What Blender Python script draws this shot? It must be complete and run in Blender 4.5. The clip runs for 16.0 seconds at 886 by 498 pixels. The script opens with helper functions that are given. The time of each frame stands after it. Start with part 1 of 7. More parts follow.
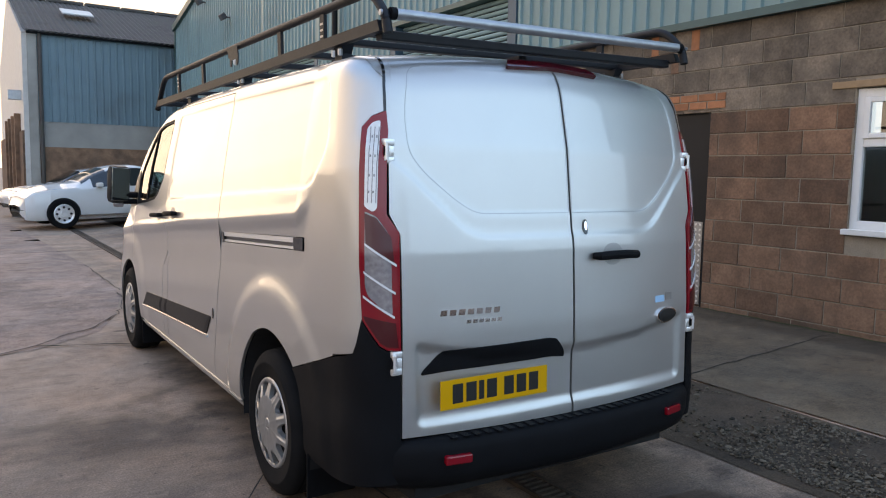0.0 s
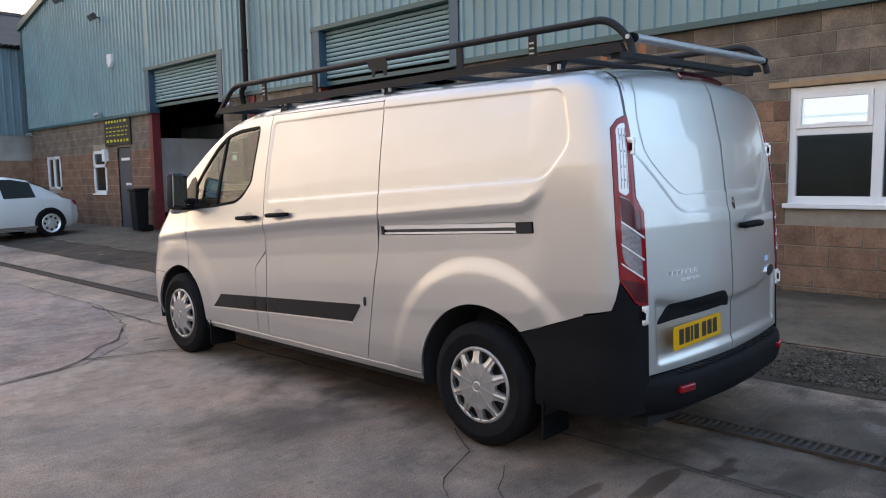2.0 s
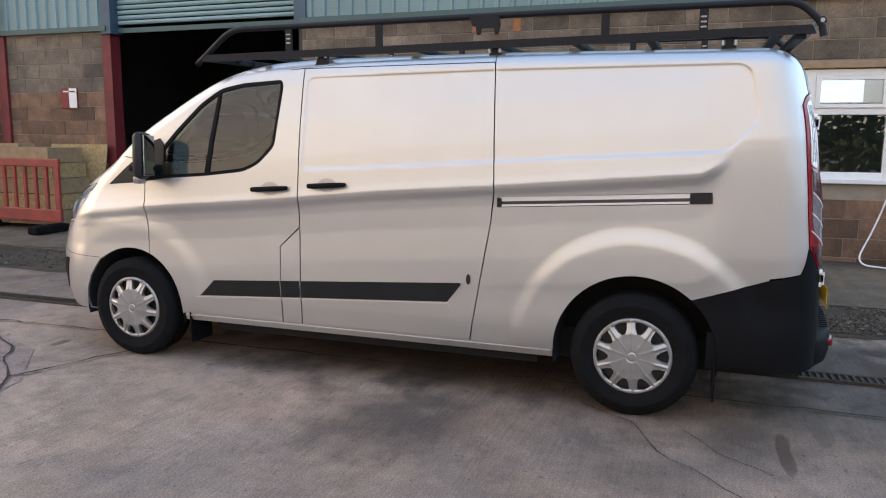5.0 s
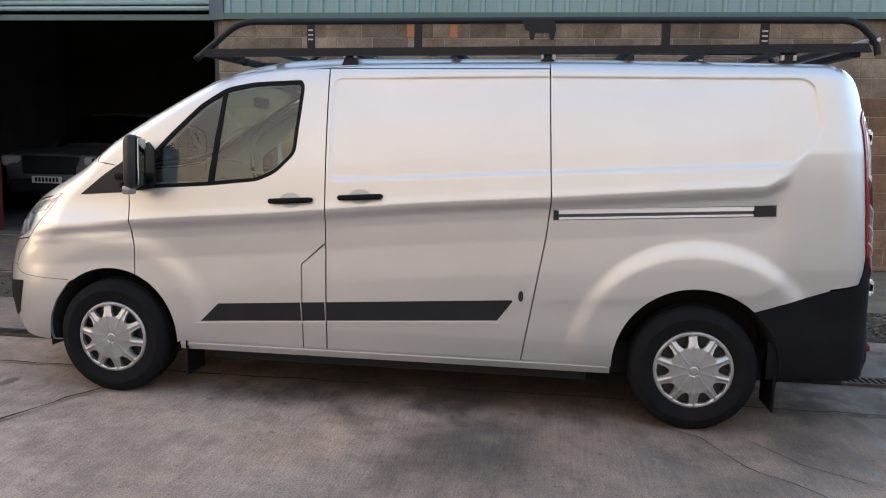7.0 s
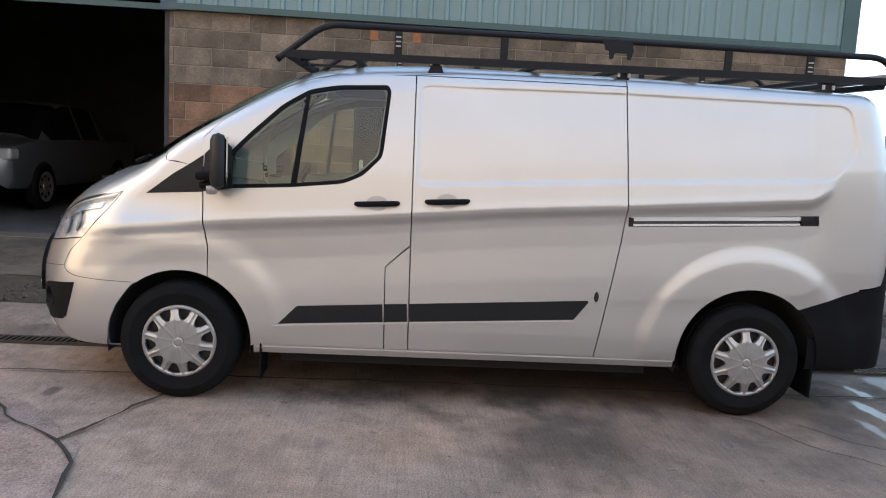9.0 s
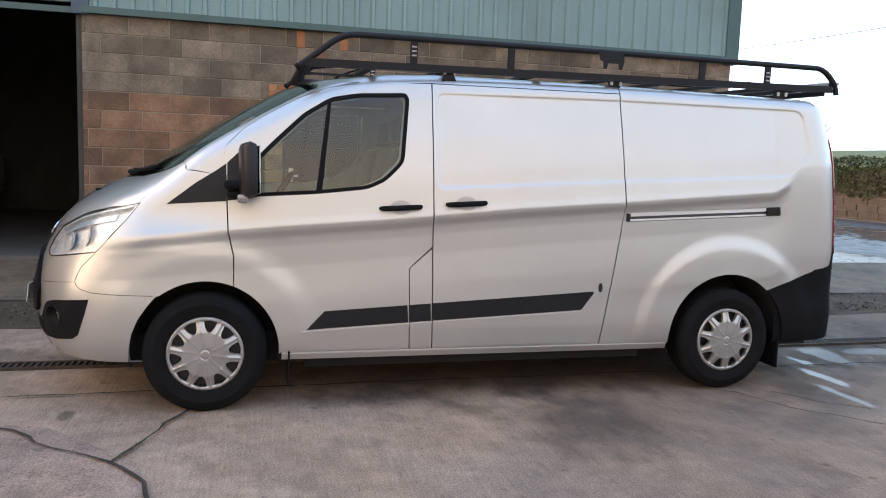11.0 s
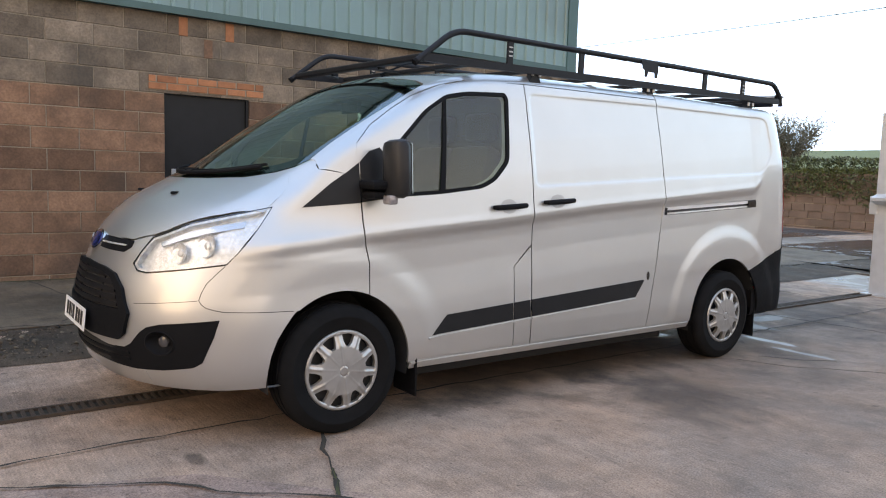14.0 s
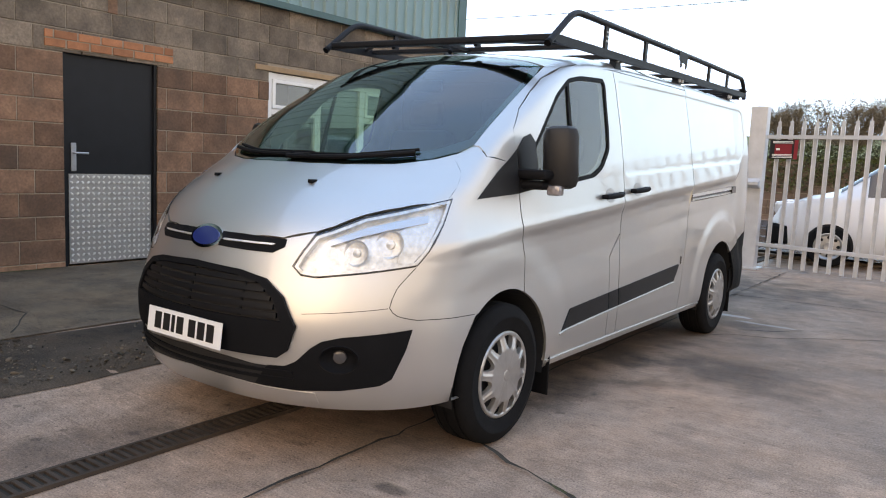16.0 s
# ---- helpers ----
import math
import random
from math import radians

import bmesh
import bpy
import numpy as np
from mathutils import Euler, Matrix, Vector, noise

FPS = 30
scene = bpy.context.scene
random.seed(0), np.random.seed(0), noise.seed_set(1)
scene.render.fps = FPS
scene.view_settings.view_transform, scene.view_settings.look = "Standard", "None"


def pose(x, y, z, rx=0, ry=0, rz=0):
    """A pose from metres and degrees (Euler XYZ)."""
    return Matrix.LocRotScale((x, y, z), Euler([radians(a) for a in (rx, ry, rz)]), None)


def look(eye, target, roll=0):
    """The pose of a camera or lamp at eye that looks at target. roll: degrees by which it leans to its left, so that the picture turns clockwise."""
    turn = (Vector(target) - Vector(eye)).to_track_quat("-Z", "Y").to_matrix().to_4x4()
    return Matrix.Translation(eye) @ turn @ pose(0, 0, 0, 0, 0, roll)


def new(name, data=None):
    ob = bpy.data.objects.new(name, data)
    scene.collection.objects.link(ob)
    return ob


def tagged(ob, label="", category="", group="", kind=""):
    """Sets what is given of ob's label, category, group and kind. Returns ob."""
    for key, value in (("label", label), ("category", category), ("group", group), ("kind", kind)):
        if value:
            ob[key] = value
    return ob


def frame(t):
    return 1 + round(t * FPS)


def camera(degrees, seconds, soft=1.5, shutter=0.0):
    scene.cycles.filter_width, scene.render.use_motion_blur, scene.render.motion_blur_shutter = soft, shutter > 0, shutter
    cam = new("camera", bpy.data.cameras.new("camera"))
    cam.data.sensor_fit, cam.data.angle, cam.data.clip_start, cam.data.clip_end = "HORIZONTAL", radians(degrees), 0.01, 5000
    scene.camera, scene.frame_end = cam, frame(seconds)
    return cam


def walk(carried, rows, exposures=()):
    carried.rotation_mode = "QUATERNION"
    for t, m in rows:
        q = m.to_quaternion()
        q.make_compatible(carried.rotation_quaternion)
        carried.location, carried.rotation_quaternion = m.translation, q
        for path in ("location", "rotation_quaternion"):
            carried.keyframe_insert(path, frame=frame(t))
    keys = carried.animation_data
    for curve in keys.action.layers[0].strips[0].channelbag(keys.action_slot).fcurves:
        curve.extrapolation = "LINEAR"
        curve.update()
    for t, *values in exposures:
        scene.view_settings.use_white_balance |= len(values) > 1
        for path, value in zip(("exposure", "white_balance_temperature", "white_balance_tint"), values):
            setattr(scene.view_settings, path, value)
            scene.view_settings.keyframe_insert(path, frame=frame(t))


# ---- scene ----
cam = camera(61.5, 16.0, soft=1.1)
METRES, EYE, TILT, LEAN, TURN = 12.14, 1.497, 0.0, 0.0, -33.2
ROWS = [
    (0.0, 0.0, 0.0, 0.0, 0.11, -5.79, -1.09),
    (0.5, -0.0363, -0.0095, -0.0002, -2.24, -5.62, -0.34),
    (1.0, -0.0731, -0.0264, 0.0012, -5.16, -5.35, 0.51),
    (1.5, -0.1103, -0.0296, -0.0027, -9.01, -5.6, 0.67),
    (2.0, -0.1508, -0.034, -0.002, -13.11, -5.85, 1.03),
    (2.5, -0.1879, -0.0317, -0.0023, -16.27, -5.34, 0.83),
    (3.0, -0.2242, -0.0156, -0.0004, -19.17, -5.88, 0.13),
    (3.5, -0.261, 0.0036, -0.001, -21.41, -5.6, -0.4),
    (4.0, -0.2888, 0.0272, -0.0017, -27.3, -6.76, -0.23),
    (6.5, -0.366, 0.1333, -0.0017, -46.73, -7.95, -1.16),
    (7.0, -0.3766, 0.1538, -0.002, -49.27, -7.65, -1.27),
    (7.5, -0.3938, 0.1744, -0.0014, -52.47, -6.9, -1.44),
    (8.0, -0.4063, 0.1954, -0.0032, -55.61, -6.94, -1.09),
    (8.5, -0.4256, 0.2144, -0.0034, -58.14, -7.51, -2.11),
    (9.0, -0.4477, 0.2303, -0.0028, -59.95, -7.21, -3.06),
    (11.5, -0.5059, 0.3118, -0.0081, -74.28, -6.03, -1.51),
    (12.0, -0.5111, 0.3403, -0.0088, -77.63, -5.68, -1.38),
    (12.5, -0.5197, 0.3735, -0.0105, -81.05, -5.42, -1.21),
    (13.0, -0.5197, 0.405, -0.0137, -84.67, -5.37, -1.01),
    (13.5, -0.5214, 0.4415, -0.0146, -88.62, -5.34, -1.08),
    (14.0, -0.5211, 0.4775, -0.0138, -92.7, -5.49, -1.62),
    (14.5, -0.5072, 0.5137, -0.0172, -96.93, -5.83, -1.74),
    (15.0, -0.4967, 0.5513, -0.0173, -100.98, -6.46, -1.85),
    (15.5, -0.4872, 0.5874, -0.0156, -104.97, -6.72, -2.47),
    (16.0, -0.4684, 0.6256, -0.0142, -110.16, -6.74, -2.57),
]
walk(cam, [(t, pose(0, 0, EYE, TILT, LEAN, TURN) @ pose(METRES * x, METRES * y, METRES * z, 90 + pitch, roll, yaw)) for t, x, y, z, yaw, pitch, roll in ROWS],
     exposures=[(t, e, k, 21) for t, e, k in ((0.0, .90, 14000), (1.5, .95, 12900), (3.0, 1.09, 13200), (6.5, 1.13, 14000), (9.0, 1.10, 14200), (12.0, 1.27, 15100), (16.0, 1.24, 16000))])

# ---------------------------------------------------------------- light
SUN_AZ, SUN_EL = radians(-5), radians(21)      # azimuth from +y towards -x
world = bpy.data.worlds.new("world")
scene.world = world
world.use_nodes = True
wn, wl = world.node_tree.nodes, world.node_tree.links.new
sky = wn.new("ShaderNodeTexSky")
sky.sky_type = "NISHITA"
sky.sun_disc = False
sky.sun_elevation, sky.sun_rotation = SUN_EL, -SUN_AZ
sky.dust_density, sky.air_density, sky.ozone_density = .5, 1.1, 3.5
# milky near the horizon, thin cloud above, blue overhead
tc = wn.new("ShaderNodeTexCoord")
cloud = wn.new("ShaderNodeTexNoise")
cloud.inputs["Scale"].default_value, cloud.inputs["Detail"].default_value, cloud.inputs["Distortion"].default_value = 1.6, 6.0, .4
stretch = wn.new("ShaderNodeVectorMath")
stretch.operation = "MULTIPLY"
stretch.inputs[1].default_value = (1, 1, 2.6)
wl(tc.outputs["Generated"], stretch.inputs[0])
wl(stretch.outputs[0], cloud.inputs["Vector"])
ramp = wn.new("ShaderNodeMapRange")
ramp.inputs["From Min"].default_value, ramp.inputs["From Max"].default_value = .36, .62
ramp.inputs["To Min"].default_value, ramp.inputs["To Max"].default_value = .01, .17
wl(cloud.outputs["Fac"], ramp.inputs["Value"])
height = wn.new("ShaderNodeSeparateXYZ")
wl(tc.outputs["Generated"], height.inputs[0])
haze = wn.new("ShaderNodeMapRange")
haze.interpolation_type = "SMOOTHSTEP"
haze.inputs["From Min"].default_value, haze.inputs["From Max"].default_value = .10, .80
haze.inputs["To Min"].default_value, haze.inputs["To Max"].default_value = .88, .0
wl(height.outputs["Z"], haze.inputs["Value"])
both = wn.new("ShaderNodeMath")
both.operation, both.use_clamp = "ADD", True
# the haze is thickest on the sun's side
facing = wn.new("ShaderNodeVectorMath")
facing.operation = "DOT_PRODUCT"
facing.inputs[1].default_value = (-.48, .88, 0)
wl(tc.outputs["Generated"], facing.inputs[0])
lit = wn.new("ShaderNodeMapRange")
lit.inputs["From Min"].default_value, lit.inputs["From Max"].default_value = -.6, .55
lit.inputs["To Min"].default_value, lit.inputs["To Max"].default_value = .03, .95
wl(facing.outputs["Value"], lit.inputs["Value"])
part_haze = wn.new("ShaderNodeMath")
part_haze.operation = "MULTIPLY"
wl(haze.outputs[0], part_haze.inputs[0])
wl(lit.outputs[0], part_haze.inputs[1])
wl(part_haze.outputs[0], both.inputs[0])
wl(ramp.outputs[0], both.inputs[1])
mixc = wn.new("ShaderNodeMix")
mixc.data_type = "RGBA"
tone = wn.new("ShaderNodeMix")
tone.data_type = "RGBA"
tone.inputs["B"].default_value = (4.9, 5.25, 6.0, 1)
# the clear sky is brightest over the gate, away from the sun
across = wn.new("ShaderNodeVectorMath")
across.operation = "DOT_PRODUCT"
across.inputs[1].default_value = (.80, -.60, 0)
wl(tc.outputs["Generated"], across.inputs[0])
gateward = wn.new("ShaderNodeMapRange")
gateward.interpolation_type = "SMOOTHSTEP"
gateward.inputs["From Min"].default_value, gateward.inputs["From Max"].default_value = -.35, .85
wl(across.outputs["Value"], gateward.inputs["Value"])
clear = wn.new("ShaderNodeMix")
clear.data_type = "RGBA"
clear.inputs["A"].default_value, clear.inputs["B"].default_value = (1.8, 4.2, 9.0, 1), (3.0, 7.9, 16.4, 1)
wl(gateward.outputs[0], clear.inputs["Factor"])
# and deeper blue overhead
deep = wn.new("ShaderNodeMix")
deep.data_type = "RGBA"
deep.inputs["B"].default_value = (.95, 3.5, 9.6, 1)
over = wn.new("ShaderNodeMapRange")
over.interpolation_type = "SMOOTHSTEP"
over.inputs["From Min"].default_value, over.inputs["From Max"].default_value = .30, .80
wl(height.outputs["Z"], over.inputs["Value"])
wl(over.outputs[0], deep.inputs["Factor"])
wl(clear.outputs["Result"], deep.inputs["A"])
wl(deep.outputs["Result"], tone.inputs["A"])
wl(both.outputs[0], tone.inputs["Factor"])
wl(tone.outputs["Result"], mixc.inputs["B"])
cover = wn.new("ShaderNodeMapRange")
cover.inputs["To Min"].default_value, cover.inputs["To Max"].default_value = .84, .96
wl(both.outputs[0], cover.inputs["Value"])
wl(cover.outputs[0], mixc.inputs["Factor"])
wl(sky.outputs[0], mixc.inputs["A"])
wn["Background"].inputs["Strength"].default_value = 0.15
wl(mixc.outputs["Result"], wn["Background"].inputs["Color"])
sun = new("sun", bpy.data.lights.new("sun", "SUN"))
sun.data.energy, sun.data.angle, sun.data.color = .48, radians(60), (1.0, 0.99, 0.98)
sun.matrix_world = look((-40 * math.sin(SUN_AZ), 40 * math.cos(SUN_AZ), 40 * math.tan(SUN_EL)), (0, 0, 0))

# ---------------------------------------------------------------- materials
def mat(name, color=(.5, .5, .5), rough=.6, metal=0.0, var=0.0, scale=6.0, fine=0.0, fine_scale=90.0, bump=0.0, bump_scale=60.0, coat=0.0,
        rand=0.0, dirt=None, dirt_scale=1.2, dirt_amt=0.0, emit=0.0, island=False, rvar=0.0, spec=.5):
    """A surface with variation at two scales, fine relief and blotches of dirt."""
    m = bpy.data.materials.new(name)
    m.use_nodes = True
    t = m.node_tree
    n, lk = t.nodes, t.links.new
    b = n["Principled BSDF"]
    b.inputs["Roughness"].default_value = rough
    b.inputs["Metallic"].default_value = metal
    b.inputs["Specular IOR Level"].default_value = spec
    b.inputs["Coat Weight"].default_value = coat
    b.inputs["Coat Roughness"].default_value = 0.04
    b.inputs["Base Color"].default_value = (*color, 1)
    if emit:
        b.inputs["Emission Color"].default_value = (*color, 1)
        b.inputs["Emission Strength"].default_value = emit
    if not (var or fine or bump or rand or dirt_amt):
        return m
    co = n.new("ShaderNodeNewGeometry").outputs["Position"]
    rgb = n.new("ShaderNodeRGB")
    rgb.outputs[0].default_value = (*color, 1)
    col = rgb.outputs[0]

    def noise_tex(sc, detail=5.0):
        x = n.new("ShaderNodeTexNoise")
        x.inputs["Scale"].default_value, x.inputs["Detail"].default_value = sc, detail
        lk(co, x.inputs["Vector"])
        return x.outputs["Fac"]

    def brighten(c, fac, amount):
        mr = n.new("ShaderNodeMapRange")
        mr.inputs["From Min"].default_value, mr.inputs["From Max"].default_value = 0.25, 0.75
        mr.inputs["To Min"].default_value, mr.inputs["To Max"].default_value = 1 - amount, 1 + amount
        lk(fac, mr.inputs["Value"])
        mul = n.new("ShaderNodeVectorMath")
        mul.operation = "SCALE"
        lk(c, mul.inputs[0])
        lk(mr.outputs[0], mul.inputs["Scale"])
        return mul.outputs[0]

    if rand:
        r = n.new("ShaderNodeNewGeometry").outputs["Random Per Island"] if island else n.new("ShaderNodeObjectInfo").outputs["Random"]
        mr = n.new("ShaderNodeMapRange")
        mr.inputs["To Min"].default_value, mr.inputs["To Max"].default_value = 1 - rand, 1 + rand
        lk(r, mr.inputs["Value"])
        mul = n.new("ShaderNodeVectorMath")
        mul.operation = "SCALE"
        lk(col, mul.inputs[0])
        lk(mr.outputs[0], mul.inputs["Scale"])
        col = mul.outputs[0]
    if var:
        col = brighten(col, noise_tex(scale), var)
    if fine:
        col = brighten(col, noise_tex(fine_scale, 3.0), fine)
    if dirt_amt:
        ramp = n.new("ShaderNodeMapRange")
        ramp.inputs["From Min"].default_value, ramp.inputs["From Max"].default_value = 0.48, 0.68
        ramp.inputs["To Max"].default_value = dirt_amt
        lk(noise_tex(dirt_scale, 7.0), ramp.inputs["Value"])
        mix = n.new("ShaderNodeMix")
        mix.data_type = "RGBA"
        lk(ramp.outputs[0], mix.inputs["Factor"])
        lk(col, mix.inputs["A"])
        mix.inputs["B"].default_value = (*(dirt or (.03, .025, .02)), 1)
        col = mix.outputs["Result"]
    lk(col, b.inputs["Base Color"])
    if rvar:
        mr = n.new("ShaderNodeMapRange")
        mr.inputs["From Min"].default_value, mr.inputs["From Max"].default_value = 0.3, 0.7
        mr.inputs["To Min"].default_value, mr.inputs["To Max"].default_value = max(0.02, rough - rvar), min(1, rough + rvar)
        lk(noise_tex(2.2, 6.0), mr.inputs["Value"])
        lk(mr.outputs[0], b.inputs["Roughness"])
    if bump:
        bp = n.new("ShaderNodeBump")
        bp.inputs["Strength"].default_value = min(1.0, bump)
        bp.inputs["Distance"].default_value = 0.004
        lk(noise_tex(bump_scale, 6.0), bp.inputs["Height"])
        lk(bp.outputs[0], b.inputs["Normal"])
    return m


def glass(name, tint=(.75, .85, .82), f0=.04, rough=0.0):
    """A thin pane: clear with a tint, and a mirror that grows towards grazing angles alike from both sides."""
    m = bpy.data.materials.new(name)
    m.use_nodes = True
    n, lk = m.node_tree.nodes, m.node_tree.links.new
    n.remove(n["Principled BSDF"])
    tr, gl, mx, lw = n.new("ShaderNodeBsdfTransparent"), n.new("ShaderNodeBsdfGlossy"), n.new("ShaderNodeMixShader"), n.new("ShaderNodeLayerWeight")
    tr.inputs["Color"].default_value = (*tint, 1)
    gl.inputs["Roughness"].default_value = rough
    lw.inputs["Blend"].default_value = .5
    pw, ma = n.new("ShaderNodeMath"), n.new("ShaderNodeMath")
    pw.operation, ma.operation = "POWER", "MULTIPLY_ADD"
    pw.inputs[1].default_value = 4.0
    ma.inputs[1].default_value, ma.inputs[2].default_value = 1 - f0, f0
    lk(lw.outputs["Facing"], pw.inputs[0])
    lk(pw.outputs[0], ma.inputs[0])
    lk(ma.outputs[0], mx.inputs[0])
    lk(tr.outputs[0], mx.inputs[1])
    lk(gl.outputs[0], mx.inputs[2])
    lk(mx.outputs[0], n["Material Output"].inputs[0])
    return m


M_PAINT = mat("silver_paint", (.548, .540, .524), rough=.40, metal=.82, coat=1.0, var=.03, scale=3.0, fine=.03, fine_scale=900)
M_PLASTIC = mat("black_plastic", (.0062, .0066, .0078), rough=.62, spec=.10, var=.15, scale=9, bump=.25, bump_scale=700)
M_GLOSSBLACK = mat("gloss_black", (.008, .008, .009), rough=.12, coat=.5)
M_RUBBER = mat("tyre_rubber", (.008, .008, .0085), rough=.85, spec=.12, var=.25, scale=14, bump=.3, bump_scale=200)
M_COVER = mat("wheel_cover_silver", (.43, .425, .415), rough=.32, metal=.7, var=.06, scale=15, dirt=(.16, .12, .09), dirt_scale=9, dirt_amt=.25)
M_CHROME = mat("chrome", (.85, .85, .86), rough=.08, metal=1.0)
M_STEEL = mat("galvanised_steel", (.40, .42, .44), rough=.42, metal=.75, var=.12, scale=18, fine=.05, fine_scale=160)
M_BLACKSTEEL = mat("black_coated_steel", (.010, .0115, .0145), spec=.25, rough=.55, var=.2, scale=12, bump=.12, bump_scale=400)
M_DARK = mat("dark_cavity", (.012, .012, .013), rough=.9)
M_INTERIOR = mat("cabin_grey", (.26, .265, .26), rough=.8, var=.15, scale=12)
M_SEAT = mat("seat_cloth", (.06, .06, .062), rough=.95, var=.2, scale=30, bump=.4, bump_scale=500)
M_GLASS = glass("tinted_glass", (.74, .90, .77), .08)
M_SCREEN = glass("screen_glass", (.42, .70, .62), .13)
M_LENS = glass("clear_lens", (.93, .95, .96), .05)
M_RED = mat("red_lens", (.30, .004, .012), rough=.15, coat=.25)
M_REDDARK = mat("dark_red_lens", (.085, .004, .008), rough=.15, coat=.25)
M_LAMPCLEAR = mat("lamp_clear", (.74, .73, .72), rough=.22, metal=.2, var=.10, scale=45, coat=.7)
M_YELLOW = mat("plate_yellow", (.80, .35, .006), rough=.35)
M_WHITEPLATE = mat("plate_white", (.82, .82, .80), rough=.35)
M_INK = mat("ink_black", (.01, .01, .01), rough=.5)
M_BLUEBADGE = mat("badge_blue", (.012, .03, .14), rough=.15, coat=.8)
M_STICKER = mat("pale_blue_sticker", (.25, .55, .75), rough=.5)
M_HLBOWL = mat("headlight_bowl", (.70, .70, .69), rough=.42, metal=.75, var=.25, scale=38, bump=.8, bump_scale=60)
M_ALU = mat("satin_aluminium", (.88, .88, .87), rough=.42, metal=.8)
M_PALEBLUE = mat("headlight_brow", (.55, .60, .64), rough=.15, metal=.5, coat=.5)
# darker than the body paint: a handle recess's shade as colour on flat cups
M_CUP = mat("recess_shade_silver", (.38, .37, .36), rough=.35, metal=.5)
M_MIRRORCASE = mat("mirror_case_black", (.014, .0145, .016), rough=.42, spec=.3, bump=.1, bump_scale=500)
M_MIRROR = mat("mirror_glass", (.25, .30, .31), rough=.02, metal=1.0)
M_RAILDARK = mat("rail_dark", (.10, .10, .105), rough=.3, metal=.7)
M_RIMDARK = mat("painted_steel_rim", (.03, .03, .032), rough=.6)
M_BULK = mat("bulkhead_grey", (.09, .09, .088), rough=.7, var=.08)
M_DASH = mat("dashboard_black", (.022, .023, .024), rough=.7, var=.1)
M_LAMPDARK = mat("smoked_lens", (.06, .058, .062), rough=.2, coat=.6)
M_LAMPGREY = mat("lamp_grey", (.27, .25, .26), var=.3, scale=60, rough=.14, metal=.3, coat=.8)
M_WHITE_LENS = mat("white_lens_bar", (.70, .69, .69), rough=.2, coat=.5)
M_GRILLE = mat("grille_black", (.009, .0095, .011), rough=.4, spec=.2)
M_TRIM = mat("satin_black_trim", (.011, .0115, .013), rough=.42, spec=.25, var=.15, scale=9, bump=.12, bump_scale=700)

# ---------------------------------------------------------------- mesh helpers
from mathutils.geometry import delaunay_2d_cdt


def link(name, me, material, parent=None, label=""):
    me.materials.append(material)
    ob = new(name, me)
    if parent:
        ob.parent = parent
    if label:
        ob["label"] = label
    return ob


def part(name, bm, material, parent=None, label="", smooth=False, angle=35):
    """Links a bmesh as one mesh object under a thing or a part."""
    bmesh.ops.recalc_face_normals(bm, faces=bm.faces)
    if smooth:
        for f in bm.faces:
            f.smooth = True
        lim = radians(angle)
        for e in bm.edges:
            if len(e.link_faces) == 2 and e.calc_face_angle(0) > lim:
                e.smooth = False
    me = bpy.data.meshes.new(name)
    bm.to_mesh(me)
    bm.free()
    return link(name, me, material, parent, label)


def thing(name, at, label, category, group="", kind=""):
    e = new(name)
    e.empty_display_size = .1
    e.matrix_world = at if isinstance(at, Matrix) else pose(*at)
    return tagged(e, label, category, group, kind)


def box(bm, x0, x1, y0, y1, z0, z1, bevel=0.0, m=None):
    c = bmesh.ops.create_cube(bm, size=1.0)["verts"]
    bmesh.ops.scale(bm, vec=(x1 - x0, y1 - y0, z1 - z0), verts=c)
    bmesh.ops.translate(bm, vec=((x0 + x1) / 2, (y0 + y1) / 2, (z0 + z1) / 2), verts=c)
    if bevel:
        es = list({e for v in c for e in v.link_edges})
        r = bmesh.ops.bevel(bm, geom=es, offset=bevel, segments=2, profile=.5, affect="EDGES")
        c = list({v for f in r["faces"] for v in f.verts} | {v for v in c if v.is_valid})
    if m is not None:
        bmesh.ops.transform(bm, matrix=m, verts=c)
    return bm


def boxes(*specs, bevel=0.0):
    bm = bmesh.new()
    for s in specs:
        box(bm, *s, bevel=bevel)
    return bm


def tube(bm, pts, r, seg=10, cap=True):
    """A round bar along a line of points."""
    pts = [Vector(p) for p in pts]
    rings = []
    up = Vector((0, 0, 1))
    for i, p in enumerate(pts):
        d = (pts[min(i + 1, len(pts) - 1)] - pts[max(i - 1, 0)]).normalized()
        a = d.cross(up if abs(d.z) < .95 else Vector((1, 0, 0))).normalized()
        b = a.cross(d).normalized()
        rr = r[i] if isinstance(r, (list, tuple)) else r
        rings.append([bm.verts.new(p + a * (rr * math.cos(2 * math.pi * k / seg)) + b * (rr * math.sin(2 * math.pi * k / seg))) for k in range(seg)])
    for q, w in zip(rings, rings[1:]):
        for k in range(seg):
            bm.faces.new((q[k], q[(k + 1) % seg], w[(k + 1) % seg], w[k]))
    if cap:
        bm.faces.new(rings[0][::-1])
        bm.faces.new(rings[-1])
    return bm


def bend(pts, radius=.06, n=5):
    """Rounds the inner corners of a line of points."""
    pts = [Vector(p) for p in pts]
    out = [pts[0]]
    for a, b, c in zip(pts, pts[1:], pts[2:]):
        d0, d1 = (a - b), (c - b)
        r = min(radius, d0.length * .49, d1.length * .49)
        p, q = b + d0.normalized() * r, b + d1.normalized() * r
        out += [p.lerp(b, s).lerp(b.lerp(q, s), s) for s in [i / n for i in range(n + 1)]]
    return out + [pts[-1]]


